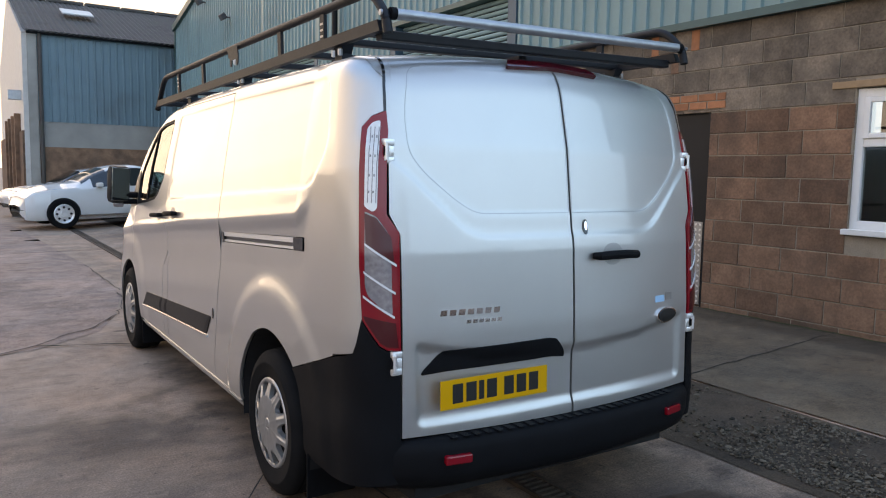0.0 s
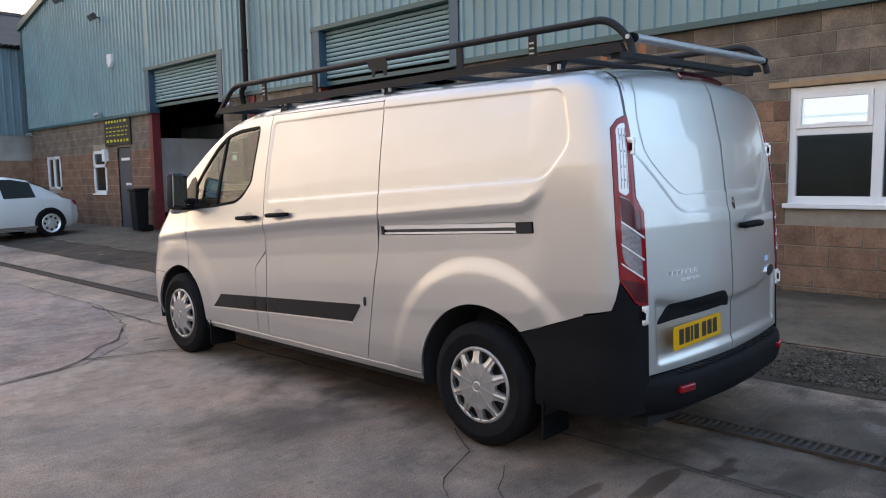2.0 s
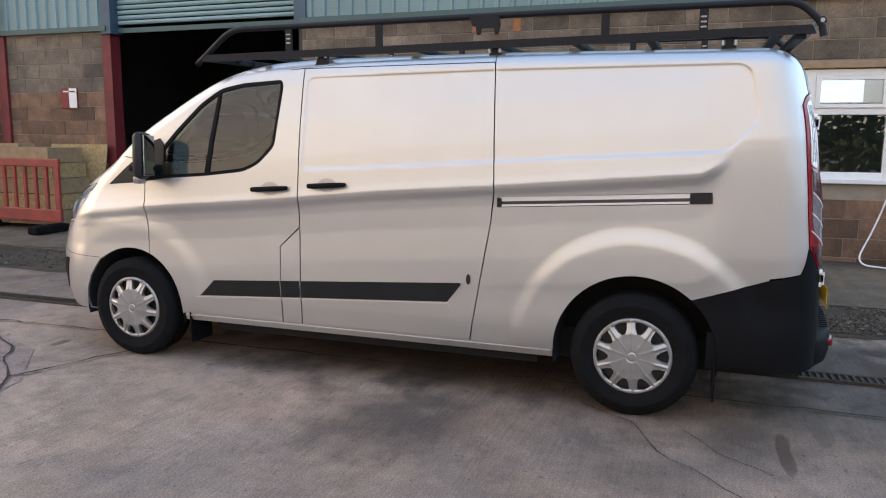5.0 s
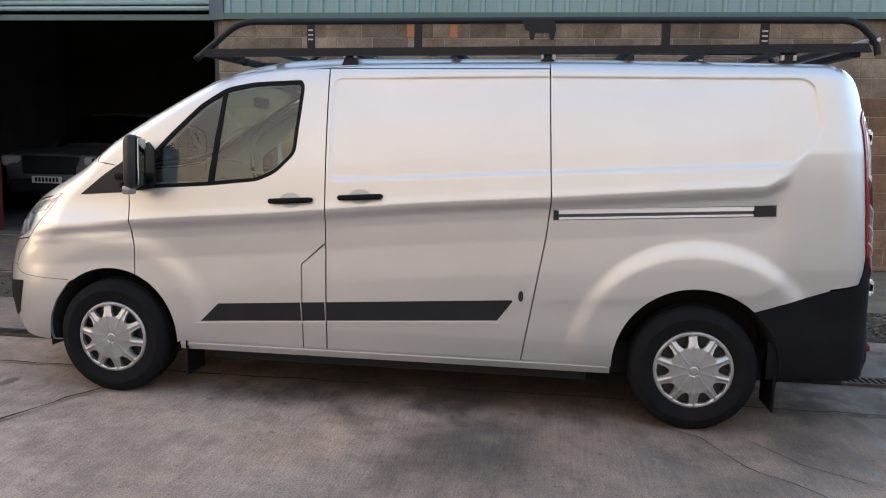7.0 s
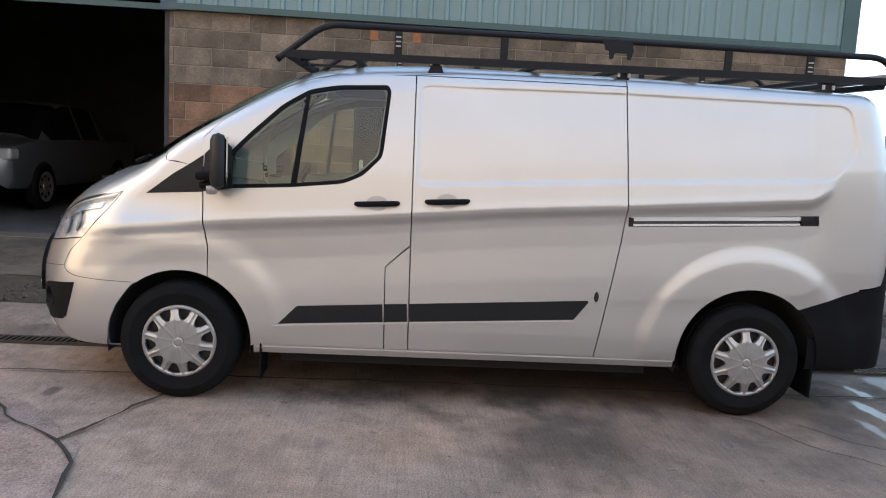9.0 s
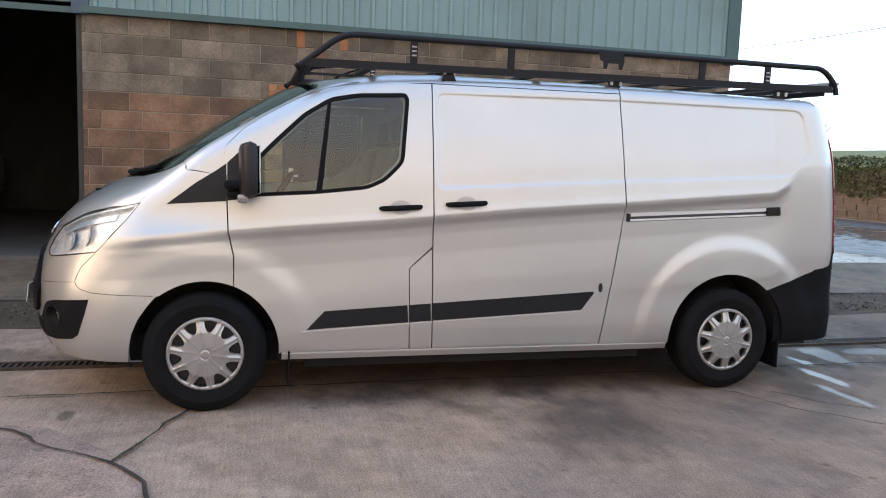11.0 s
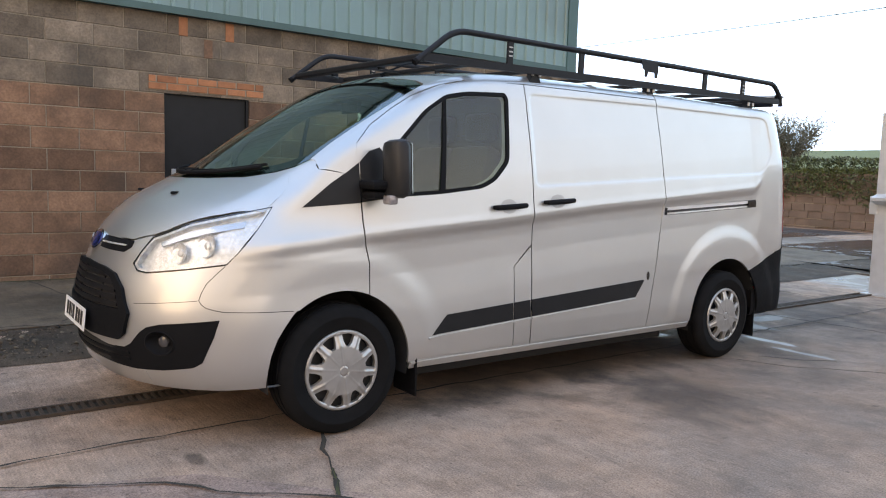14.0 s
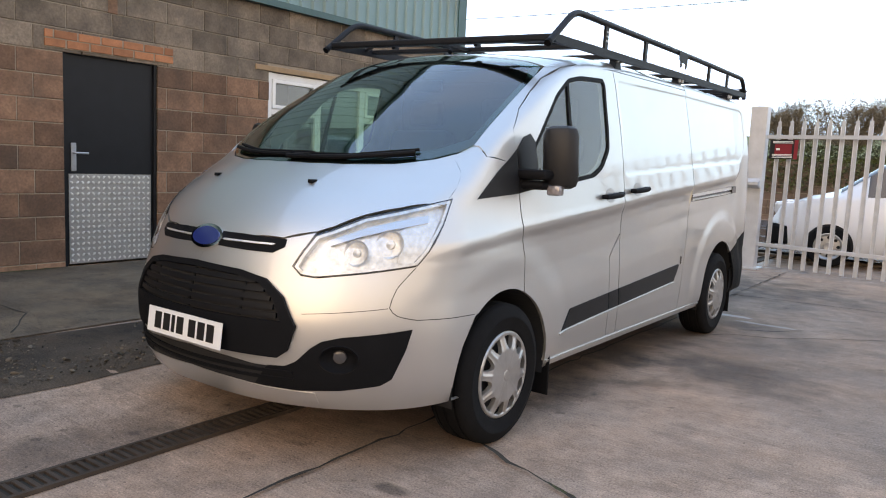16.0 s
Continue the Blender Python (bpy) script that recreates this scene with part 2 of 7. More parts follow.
def lathe(bm, prof, seg=48, axis="x"):
    """Turns a line of (radius, along) about an axis."""
    rings = []
    for r, a in prof:
        ring = []
        for k in range(seg):
            c, s = r * math.cos(2 * math.pi * k / seg), r * math.sin(2 * math.pi * k / seg)
            ring.append(bm.verts.new({"x": (a, c, s), "y": (c, a, s), "z": (c, s, a)}[axis]))
        rings.append(ring)
    for q, w in zip(rings, rings[1:]):
        for k in range(seg):
            bm.faces.new((q[k], q[(k + 1) % seg], w[(k + 1) % seg], w[k]))
    return bm


def prism(bm, outline, depth, m=None):
    """A flat outline (x, y) raised by depth along z, then posed by m."""
    lo = [bm.verts.new((x, y, 0)) for x, y in outline]
    hi = [bm.verts.new((x, y, depth)) for x, y in outline]
    k = len(lo)
    bm.faces.new(lo[::-1])
    bm.faces.new(hi)
    for i in range(k):
        bm.faces.new((lo[i], lo[(i + 1) % k], hi[(i + 1) % k], hi[i]))
    if m is not None:
        bmesh.ops.transform(bm, matrix=m, verts=lo + hi)
    return bm


def rounded(pts, radius=.04, n=4):
    """A closed outline with its corners rounded."""
    pts = [Vector(p) for p in pts]
    out = []
    k = len(pts)
    for i in range(k):
        a, b, c = pts[i - 1], pts[i], pts[(i + 1) % k]
        d0, d1 = a - b, c - b
        r = min(radius, d0.length * .45, d1.length * .45)
        p, q = b + d0.normalized() * r, b + d1.normalized() * r
        out += [tuple(p.lerp(b, s).lerp(b.lerp(q, s), s)) for s in [j / n for j in range(n + 1)]]
    return out


def dense(pts, step):
    out = []
    for a, b in zip(pts, pts[1:] + pts[:1]):
        k = max(1, int(math.ceil(math.dist(a, b) / step)))
        out += [(a[0] + (b[0] - a[0]) * i / k, a[1] + (b[1] - a[1]) * i / k) for i in range(k)]
    return out


def inside(P, poly):
    """Which of the points P lie in the outline."""
    x, y = P[:, 0], P[:, 1]
    r = np.zeros(len(P), bool)
    q = np.array(poly)
    for (x0, y0), (x1, y1) in zip(q, np.roll(q, -1, 0)):
        c = (y0 > y) != (y1 > y)
        with np.errstate(divide="ignore", invalid="ignore"):
            r ^= c & (x < (x1 - x0) * (y - y0) / (y1 - y0 + 1e-12) + x0)
    return r


def away(P, poly):
    """Distance of the points P from an outline."""
    q = np.array(poly)
    d = np.full(len(P), 1e9)
    for a, b in zip(q, np.roll(q, -1, 0)):
        ab = b - a
        s = np.clip(((P - a) @ ab) / max(ab @ ab, 1e-12), 0, 1)
        d = np.minimum(d, np.hypot(*(P - a - s[:, None] * ab).T))
    return d


def dense_open(pts, step):
    """An open line with points no further apart than step."""
    out = []
    for a, b in zip(pts, pts[1:]):
        k = max(1, int(math.dist(a, b) / step))
        out += [(a[0] + (b[0] - a[0]) * i / k, a[1] + (b[1] - a[1]) * i / k) for i in range(k)]
    return out + [pts[-1]]


def fill(outline, holes=(), res=.03, edge=None, extra=()):
    """Fills an outline with small triangles: points, triangles, and the loops of its edges."""
    edge = edge or res
    loops = [dense(list(o), edge) for o in (outline, *holes)]
    pts, edges = [], []
    for lp in loops:
        k = len(pts)
        pts += lp
        edges += [(k + i, k + (i + 1) % len(lp)) for i in range(len(lp))]
    a = np.array(outline)
    g = np.stack(np.meshgrid(np.arange(a[:, 0].min(), a[:, 0].max(), res), np.arange(a[:, 1].min(), a[:, 1].max(), res)), -1).reshape(-1, 2)
    keep = inside(g, outline)
    for h in holes:
        keep &= ~inside(g, h)
    g = g[keep]
    d = np.full(len(g), 1e9)
    for lp in loops:
        d = np.minimum(d, away(g, lp))
    ok = d > .45 * res
    if len(extra):
        x = np.array(extra)
        k = inside(x, outline)
        for lp in loops:
            k &= away(x, lp) > .004
        x = x[k]
        for i in range(0, len(x), 200):
            ok &= np.min(np.hypot(g[:, :1] - x[i:i + 200, 0], g[:, 1:] - x[i:i + 200, 1]), 1) > .006
        pts += [tuple(p) for p in x]
    pts += [tuple(p) for p in g[ok]]
    V, E, F, *_ = delaunay_2d_cdt([Vector(p) for p in pts], edges, [], 0, 1e-6)
    V = np.array([tuple(v) for v in V])
    F = np.array([f for f in F if len(f) == 3])
    c = V[F].mean(1)
    keep = inside(c, outline)
    for h in holes:
        keep &= ~inside(c, h)
    F = F[keep]
    e = np.concatenate([F[:, [0, 1]], F[:, [1, 2]], F[:, [2, 0]]])
    key = {(int(i), int(j)) for i, j in e}
    rim = [(i, j) for i, j in key if (j, i) not in key]
    return V, F, rim


def merge(name, V, F, mats, material, parent=None):
    """One mesh out of many posed copies of a small shape."""
    V = np.array(V, float)
    k = len(V)
    allv = np.concatenate([V @ np.array(m)[:3, :3].T + np.array(m)[:3, 3] for m in mats])
    faces = [tuple(i + j * k for i in f) for j in range(len(mats)) for f in F]
    me = bpy.data.meshes.new(name)
    me.from_pydata(allv.tolist(), [], faces)
    return link(name, me, material, parent)


CUBE_V = [(x, y, z) for x in (-.5, .5) for y in (-.5, .5) for z in (-.5, .5)]
CUBE_F = [(0, 1, 3, 2), (4, 6, 7, 5), (0, 4, 5, 1), (2, 3, 7, 6), (0, 2, 6, 4), (1, 5, 7, 3)]
PEBBLE_V = [(1, 0, 0), (-1, 0, 0), (0, 1, 0), (0, -1, 0), (0, 0, 1), (0, 0, -1), (.7, .7, .2), (-.7, .6, -.1), (-.6, -.8, .2)]
PEBBLE_F = [(0, 6, 4), (6, 2, 4), (2, 7, 4), (7, 1, 4), (1, 8, 4), (8, 3, 4), (3, 0, 4), (6, 0, 5), (2, 6, 5), (7, 2, 5), (1, 7, 5), (8, 1, 5), (3, 8, 5), (0, 3, 5)]


def block_at(x0, x1, y0, y1, z0, z1):
    return Matrix.Translation(((x0 + x1) / 2, (y0 + y1) / 2, (z0 + z1) / 2)) @ Matrix.Diagonal((x1 - x0, y1 - y0, z1 - z0, 1))


def inset(pts, d):
    """An outline moved inwards by d."""
    P = [Vector(p) for p in pts]
    k = len(P)
    area = sum(P[i].x * P[(i + 1) % k].y - P[(i + 1) % k].x * P[i].y for i in range(k))
    sg = 1 if area > 0 else -1
    out = []
    for i in range(k):
        a, b, c = P[i - 1], P[i], P[(i + 1) % k]
        n0, n1 = (b - a).normalized(), (c - b).normalized()
        n = Vector((-n0.y - n1.y, n0.x + n1.x))
        n = n.normalized() if n.length > 1e-6 else Vector((-n0.y, n0.x))
        m = max(.5, n.dot(Vector((-n0.y, n0.x))))
        out.append(tuple(b + n * (sg * d / m)))
    return out

# ---------------------------------------------------------------- the van's shape
# lengthways v from the middle of the wheelbase (front +), u across, z up
VAN_X, VAN_Y = 2.145, 4.875
AXLE_F, AXLE_R, HUB_Z = 1.65, -1.65, .335


def ss(a, b, x):
    t = np.clip((x - a) / (b - a), 0, 1)
    return t * t * (3 - 2 * t)


def smax(a, b, k):
    h = np.clip(.5 + .5 * (a - b) / k, 0, 1)
    return b + (a - b) * h + k * h * (1 - h)


def crease_z(v):
    return np.interp(v, [-2.2, -2.08, -1.95, -.85, -.17, .65, 1.53, 2.2], [1.40, 1.385, 1.31, 1.22, 1.17, 1.09, 1.02, .955])


PANEL_A = rounded([(.345, 1.845), (-.93, 1.866), (-.93, 1.366), (.345, 1.29)], .05)
PANEL_B = rounded([(-.76, 1.864), (-2.15, 1.865), (-2.215, 1.60), (-2.075, 1.43), (-.76, 1.358)], .07)


def side_w(v, z):
    """Half width of the body at v, z."""
    s = z - crease_z(v)
    w = np.interp(s, [-1, -.80, -.68, -.55, -.40, -.22, -.10, -.05, -.012, .012, .05, .10, .25, .45, .70, .80, .9, 1.1],
                  [.90, .945, .965, .975, .972, .962, .962, .966, .979, .982, .974, .968, .952, .922, .874, .846, .80, .66])
    fade = ss(-2.10, -1.98, v)
    flat = np.interp(s, [-1, -.80, -.68, -.5, .1, .45, .70, .80, .9, 1.1], [.90, .945, .965, .972, .966, .922, .874, .846, .80, .66])
    w = w * fade + flat * (1 - fade)
    # the sill line runs level
    lowz = np.interp(z, [.2, .285, .335, .45, .62, .75], [.92, .958, .968, .975, .975, .970])
    k = ss(.50, .78, z)
    w = w * k + lowz * (1 - k)
    # flared arches
    for v0, r0, r1, amt in ((AXLE_R, .555, .700, .014), (AXLE_F, .48, .675, .010)):
        r = np.hypot(v - v0, (z - .35) * 1.02)
        w = w + amt * (1 - ss(r0 + .04, r1, r)) * ss(.25, .40, z)
    # pressed panels
    P = np.stack([np.ravel(v), np.ravel(z)], 1)
    press = np.zeros(len(P))
    for poly in (PANEL_A, PANEL_B):
        near = (P[:, 0] > min(p[0] for p in poly) - .03) & (P[:, 0] < max(p[0] for p in poly) + .03) & (P[:, 1] > 1.2) & (P[:, 1] < 1.95)
        if near.any():
            q = P[near]
            d = away(q, poly) * np.where(inside(q, poly), 1, -1)
            press[near] = np.maximum(press[near], .0052 * ss(-.003, .004, d))
    w = w - press.reshape(np.shape(w))
    # waist of the nose and tail in plan
    w = w - .010 - .006 * ss(1.3, 1.8, z) - .030 * ss(1.75, 2.5, v) - .045 * ss(1.2, 1.95, v) * ss(.88, 1.15, z)
    return w


def top_z(u, v):
    y = v + .30 * u * u * ss(.2, 1.0, v)
    z = np.interp(y, [-2.6, -2.0, -.9, .3, .75, 1.05, 1.25, 1.45, 1.68, 1.90, 2.08, 2.25, 2.40, 2.52, 2.62, 2.8, 3.2],
                  [1.985, 1.995, 2.008, 2.005, 1.985, 1.94, 1.868, 1.755, 1.615, 1.47, 1.345, 1.265, 1.18, 1.10, 1.02, .87, .5])
    return z - .068 * u * u * ss(2.0, .8, v) - .10 * u * u * ss(1.6, 2.2, v)


def front_v(u, z):
    v = np.interp(z, [.15, .22, .30, .38, .55, .66, .75, .85, .95, 1.05, 1.2], [2.44, 2.55, 2.635, 2.675, 2.695, 2.695, 2.675, 2.64, 2.60, 2.55, 2.45])
    return v - .33 * u * u - .22 * u ** 4


REAR_WIN = rounded([(-.05, 1.905), (.70, 1.905), (.742, 1.72), (.738, 1.575), (.68, 1.50), (.56, 1.40), (.47, 1.345), (-.05, 1.345)], .06)
REAR_BAND = rounded([(-.3, 2.2), (.9, 2.2), (.9, 1.60), (.76, 1.49), (.53, 1.275), (.45, 1.245), (-.3, 1.245)], .05)
REAR_DISH = rounded([(-.3, .795), (.10, .797), (.38, .812), (.62, .845), (.745, .872), (.735, .545), (-.3, .555)], .04)


def rear_v(u, z):
    v = np.interp(z, [.2, .5, .9, 1.2, 1.6, 1.9, 2.0], [-2.61, -2.62, -2.61, -2.59, -2.54, -2.47, -2.44])
    P = np.stack([np.ravel(u), np.ravel(z)], 1)
    press = np.zeros(len(P))
    d = away(P, REAR_WIN) * np.where(inside(P, REAR_WIN), 1, -1)
    press += .0035 * ss(-.003, .006, d)
    d = away(P, REAR_BAND) * np.where(inside(P, REAR_BAND), 1, -1)
    press += .007 * ss(-.002, .028, d)
    d = away(P, REAR_DISH) * np.where(inside(P, REAR_DISH), 1, -1)
    press += .013 * ss(-.006, .032, d)
    return v + .105 * u * u + press.reshape(np.shape(v))


class Table:
    """A shape function sampled on a fine grid, softened a little, for quick reading."""

    def __init__(self, fn, a0, a1, b0, b1, step, soft_a, soft_b):
        self.a0, self.b0, self.step = a0, b0, step
        A, B = np.meshgrid(np.arange(a0, a1, step), np.arange(b0, b1, step), indexing="ij")
        g = fn(A.ravel(), B.ravel()).reshape(A.shape)
        for axis, n in ((0, soft_a), (1, soft_b)):
            for _ in range(2):
                pad = [(0, 0), (0, 0)]
                pad[axis] = (n, n)
                c = np.cumsum(np.pad(g, pad, mode="edge"), axis)
                c = np.insert(c, 0, 0, axis)
                k = 2 * n + 1
                g = (np.take(c, range(k, c.shape[axis]), axis) - np.take(c, range(0, c.shape[axis] - k), axis)) / k
        self.g = g

    def __call__(self, a, b):
        x = np.clip((a - self.a0) / self.step, 0, self.g.shape[0] - 1.001)
        y = np.clip((b - self.b0) / self.step, 0, self.g.shape[1] - 1.001)
        i, j = x.astype(int), y.astype(int)
        x, y, g = x - i, y - j, self.g
        return (g[i, j] * (1 - x) + g[i + 1, j] * x) * (1 - y) + (g[i, j + 1] * (1 - x) + g[i + 1, j + 1] * x) * y


T_SIDE = Table(side_w, -2.9, 2.9, 0.1, 2.1, .003, 1, 1)
T_TOP = Table(top_z, 0, 1.2, -2.9, 3.2, .012, 1, 3)
T_FRONT = Table(front_v, 0, 1.2, 0, 2.2, .012, 1, 3)
T_REAR = Table(rear_v, 0, 1.2, 0, 2.2, .004, 1, 1)


def body_f(p):
    u, v, z = np.abs(p[:, 0]), p[:, 1], p[:, 2]
    f = smax(z - T_TOP(u, v), v - T_FRONT(u, z), .10)
    f = smax(f, u - T_SIDE(v, z), .07 + .09 * ss(1.6, 2.1, v))
    return smax(f, T_REAR(u, z) - v, .17)


def chart(deg):
    """Looking level at the body from a bearing: 0 front, 90 the near side, 180 rear. Gives across and outward."""
    a = radians(deg)
    return np.array((math.cos(a), math.sin(a), 0)), np.array((-math.sin(a), math.cos(a), 0))


def on_body(st, deg):
    """Points of the body's surface under chart coordinates."""
    if deg == "top":
        base, d, lo, hi = np.stack([st[:, 0], st[:, 1], np.zeros(len(st))], 1), np.array((0, 0, 1.0)), .3, 2.4
    elif deg == "tilt":
        w = st[:, 1] * .70711
        base, d, lo, hi = np.stack([w, st[:, 0], w], 1), np.array((-.70711, 0, .70711)), .3, 3.0
    else:
        e, d = chart(deg)
        c = np.array((0, math.cos(radians(deg)), 0))
        base = c + st[:, :1] * e + st[:, 1:2] * np.array((0, 0, 1.0))
        lo, hi = 0.0, 3.4
    a, b = np.full(len(st), lo), np.full(len(st), hi)
    for _ in range(11):
        m = (a + b) / 2
        out = body_f(base + m[:, None] * d) > 0
        b = np.where(out, m, b)
        a = np.where(out, a, m)
    fa, fb = body_f(base + a[:, None] * d), body_f(base + b[:, None] * d)
    for _ in range(3):
        m = np.clip(a + (b - a) * fa / np.minimum(fa - fb, -1e-9), np.minimum(a, b), np.maximum(a, b))
        fm = body_f(base + m[:, None] * d)
        a, fa, b, fb = np.where(fm > 0, a, m), np.where(fm > 0, fa, fm), np.where(fm > 0, m, b), np.where(fm > 0, fm, fb)
    a = b = m
    return base + ((a + b) / 2)[:, None] * d


def grad(p, h=.006):
    g = np.stack([body_f(p + h * e) - body_f(p - h * e) for e in np.eye(3)], 1)
    return g / np.maximum(np.linalg.norm(g, axis=1)[:, None], 1e-9)


def skin(name, outline, deg, material, parent, holes=(), off=0.0, depth=.015, res=.03, edge=None, flip=False, label="", dome=0.0, extra=()):
    """A piece of the body's surface within an outline, with its edges turned inwards."""
    V, F, rim = fill(outline, holes, res, edge, extra)
    P = on_body(V, deg)
    N = grad(P)
    lift = np.full(len(V), off)
    if dome:
        lift = lift + dome * ss(0, 1, np.clip(away(V, outline) / max(dome * 2, .012), 0, 1))
    Q = P + N * lift[:, None]
    # face order so that the triangles look outwards
    k = np.einsum("ij,ij->i", np.cross(Q[F[:, 1]] - Q[F[:, 0]], Q[F[:, 2]] - Q[F[:, 0]]), N[F[:, 0]])
    F = np.where((k < 0)[:, None], F[:, ::-1], F)
    key = {}
    for a, b, c in F:
        key[(a, b)] = key[(b, c)] = key[(c, a)] = 1
    verts, normals, faces = [tuple(q) for q in Q], [tuple(n) for n in N], [tuple(int(i) for i in f) for f in F]
    ids = {}
    for (a, b) in list(key):
        if (b, a) in key:
            continue
        t = Q[b] - Q[a]
        side_n = np.cross(t, N[a] + N[b])
        side_n = side_n / max(np.linalg.norm(side_n), 1e-9)
        quad = []
        for q in (Q[a], Q[a] - N[a] * depth, Q[b] - N[b] * depth, Q[b]):
            quad.append(len(verts))
            verts.append(tuple(q))
            normals.append(tuple(side_n))
        faces.append(tuple(quad))
    if flip:
        verts = [(-x, y, z) for x, y, z in verts]
        normals = [(-x, y, z) for x, y, z in normals]
        faces = [f[::-1] for f in faces]
    me = bpy.data.meshes.new(name)
    me.from_pydata(verts, [], faces)
    for f in me.polygons:
        f.use_smooth = True
    me.normals_split_custom_set_from_vertices(normals)
    return link(name, me, material, parent, label)


def rot_poly(v0, z0, r, a0, a1, n=28):
    return [(v0 + r * math.cos(radians(a0 + (a1 - a0) * i / n)), z0 + r * math.sin(radians(a0 + (a1 - a0) * i / n))) for i in range(n + 1)]


def conv(pts, a, b):
    """Chart coordinates of surface points under another chart."""
    P = on_body(np.array(pts, float), a)
    if b == "top":
        return [(float(x), float(y)) for x, y, _ in P]
    if b == "tilt":
        return [(float(y), float((x + z) * .70711)) for x, y, z in P]
    e, _ = chart(b)
    c = np.array((0, math.cos(radians(b)), 0))
    return [(float((p - c) @ e), float(p[2])) for p in P]


def sheet(name, outline, height, material, parent, m, holes=(), depth=.006, res=.02, label=""):
    """A thin sheet over a flat outline (x, y), raised by height(x, y), with edges turned back, posed by m."""
    V, F, _ = fill(outline, holes, res)
    Z = height(V[:, 0], V[:, 1]) + np.zeros(len(V))
    bm = bmesh.new()
    vs = [bm.verts.new((x, y, z)) for (x, y), z in zip(V, Z)]
    for f in F:
        bm.faces.new([vs[int(i)] for i in f])
    rim = [e for e in bm.edges if len(e.link_faces) == 1]
    r = bmesh.ops.extrude_edge_only(bm, edges=rim)
    for g in r["geom"]:
        if isinstance(g, bmesh.types.BMVert):
            g.co.z -= depth
    bmesh.ops.transform(bm, matrix=m, verts=bm.verts)
    return part(name, bm, material, parent, label, smooth=True, angle=40)


def strip(name, line, deg, width, material, parent, off=.002, flip=False, label=""):
    """A narrow band laid on the body along a line."""
    a = np.array(line, float)
    t = np.gradient(a, axis=0)
    n = np.stack([-t[:, 1], t[:, 0]], 1)
    n /= np.linalg.norm(n, axis=1)[:, None]
    o = [tuple(q) for q in a + n * width / 2] + [tuple(q) for q in (a - n * width / 2)[::-1]]
    return skin(name, o, deg, material, parent, off=off, depth=off + .004, res=.05, edge=.03, flip=flip, label=label)


def on_side(v, z, out=0.0):
    """A point of the near side, out metres off it."""
    P = on_body(np.array([(v, z)], float), 90)
    return P[0] + grad(P)[0] * out

van = thing("van", (VAN_X, VAN_Y, 0), "silver panel van with grey plastic trims parked over a yard drain", "van")
GAP = .0036
SILL = .335
ARCH_R = rot_poly(AXLE_R, .345, .430, 131, -2)                # from the tail over the top to the front foot
DOOR_SEAM = [(.375, 1.90), (.375, 1.70), (.37, 1.25), (.366, .935), (.355, SILL)]
SLIDE_SEAM = [(-.835, 1.905), (-.855, 1.47), (-.868, 1.21), (-.848, 1.02), (-.735, SILL)]
WING_SEAM = [(1.538, 1.20), (1.53, 1.02), (1.50, .88), (1.495, .715)]
WINDOW = rounded([(1.46, 1.21), (1.46, 1.35), (1.29, 1.53), (1.12, 1.695), (.97, 1.79), (.81, 1.822), (.53, 1.838), (.512, 1.80), (.546, 1.43), (.655, 1.32), (.76, 1.272), (1.05, 1.238)], .035, 3)
FRAME_SEAM = [(.80, 1.884), (.98, 1.845), (1.17, 1.768), (1.31, 1.685), (1.45, 1.59), (1.545, 1.49), (1.555, 1.42), (1.538, 1.33)]
BUMPER_SEAM = [(.161, .664), (.449, .673), (.532, .693), (.565, .727), (.535, .805), (.454, .890)]
LAMP = [(-.568, 1.66), (-.60, 1.70), (-.648, 1.722), (-.660, 1.65), (-.672, 1.345), (-.717, 1.277), (-.735, .845), (-.69, .85), (-.665, .866), (-.60, .96), (-.583, 1.16), (-.57, 1.50)]
SCREEN_SIDE = [(-.815, 1.77), (-.812, 1.659), (-.795, 1.441), (-.765, 1.164), (-.745, 1.04)]
SCREEN_BASE = [(0, 2.195), (-.18, 2.18), (-.35, 2.13), (-.559, 2.02), (-.694, 1.915), (-.78, 1.83)]
SCREEN_TOP = [(-.63, 1.035), (-.37, 1.075), (0, 1.10)]
BONNET_FRONT = [(0, 2.59), (-.20, 2.578), (-.40, 2.525), (-.522, 2.455), (-.575, 2.41), (-.66, 2.31), (-.755, 2.205), (-.862, 2.04)]
BONNET_SIDE = [(-.862, 1.95), (-.845, 1.90), (-.79, 1.873)]
_edge = conv(BONNET_FRONT[3:], "top", 45)
HEADLIGHT = [(.955, .872), (.925, .925)] + [(s, z - .007) for s, z in _edge[:-1]] + [(.292, 1.166), (.335, 1.06), (.405, .945), (.45, .893), (.67, .861), (.864, .836), (.925, .842)]
RAIL_HOLE = [(-.880, 1.164), (-2.008, 1.225), (-2.012, 1.166), (-.882, 1.108)]


def shift(line, dv, dz=0.0):
    return [(v + dv, z + dz) for v, z in line]


def mirrored(half):
    """A half outline from the centre line outwards and back, closed on the other side."""
    return half + [(-u, v) for u, v in half[::-1] if abs(u) > 1e-6]


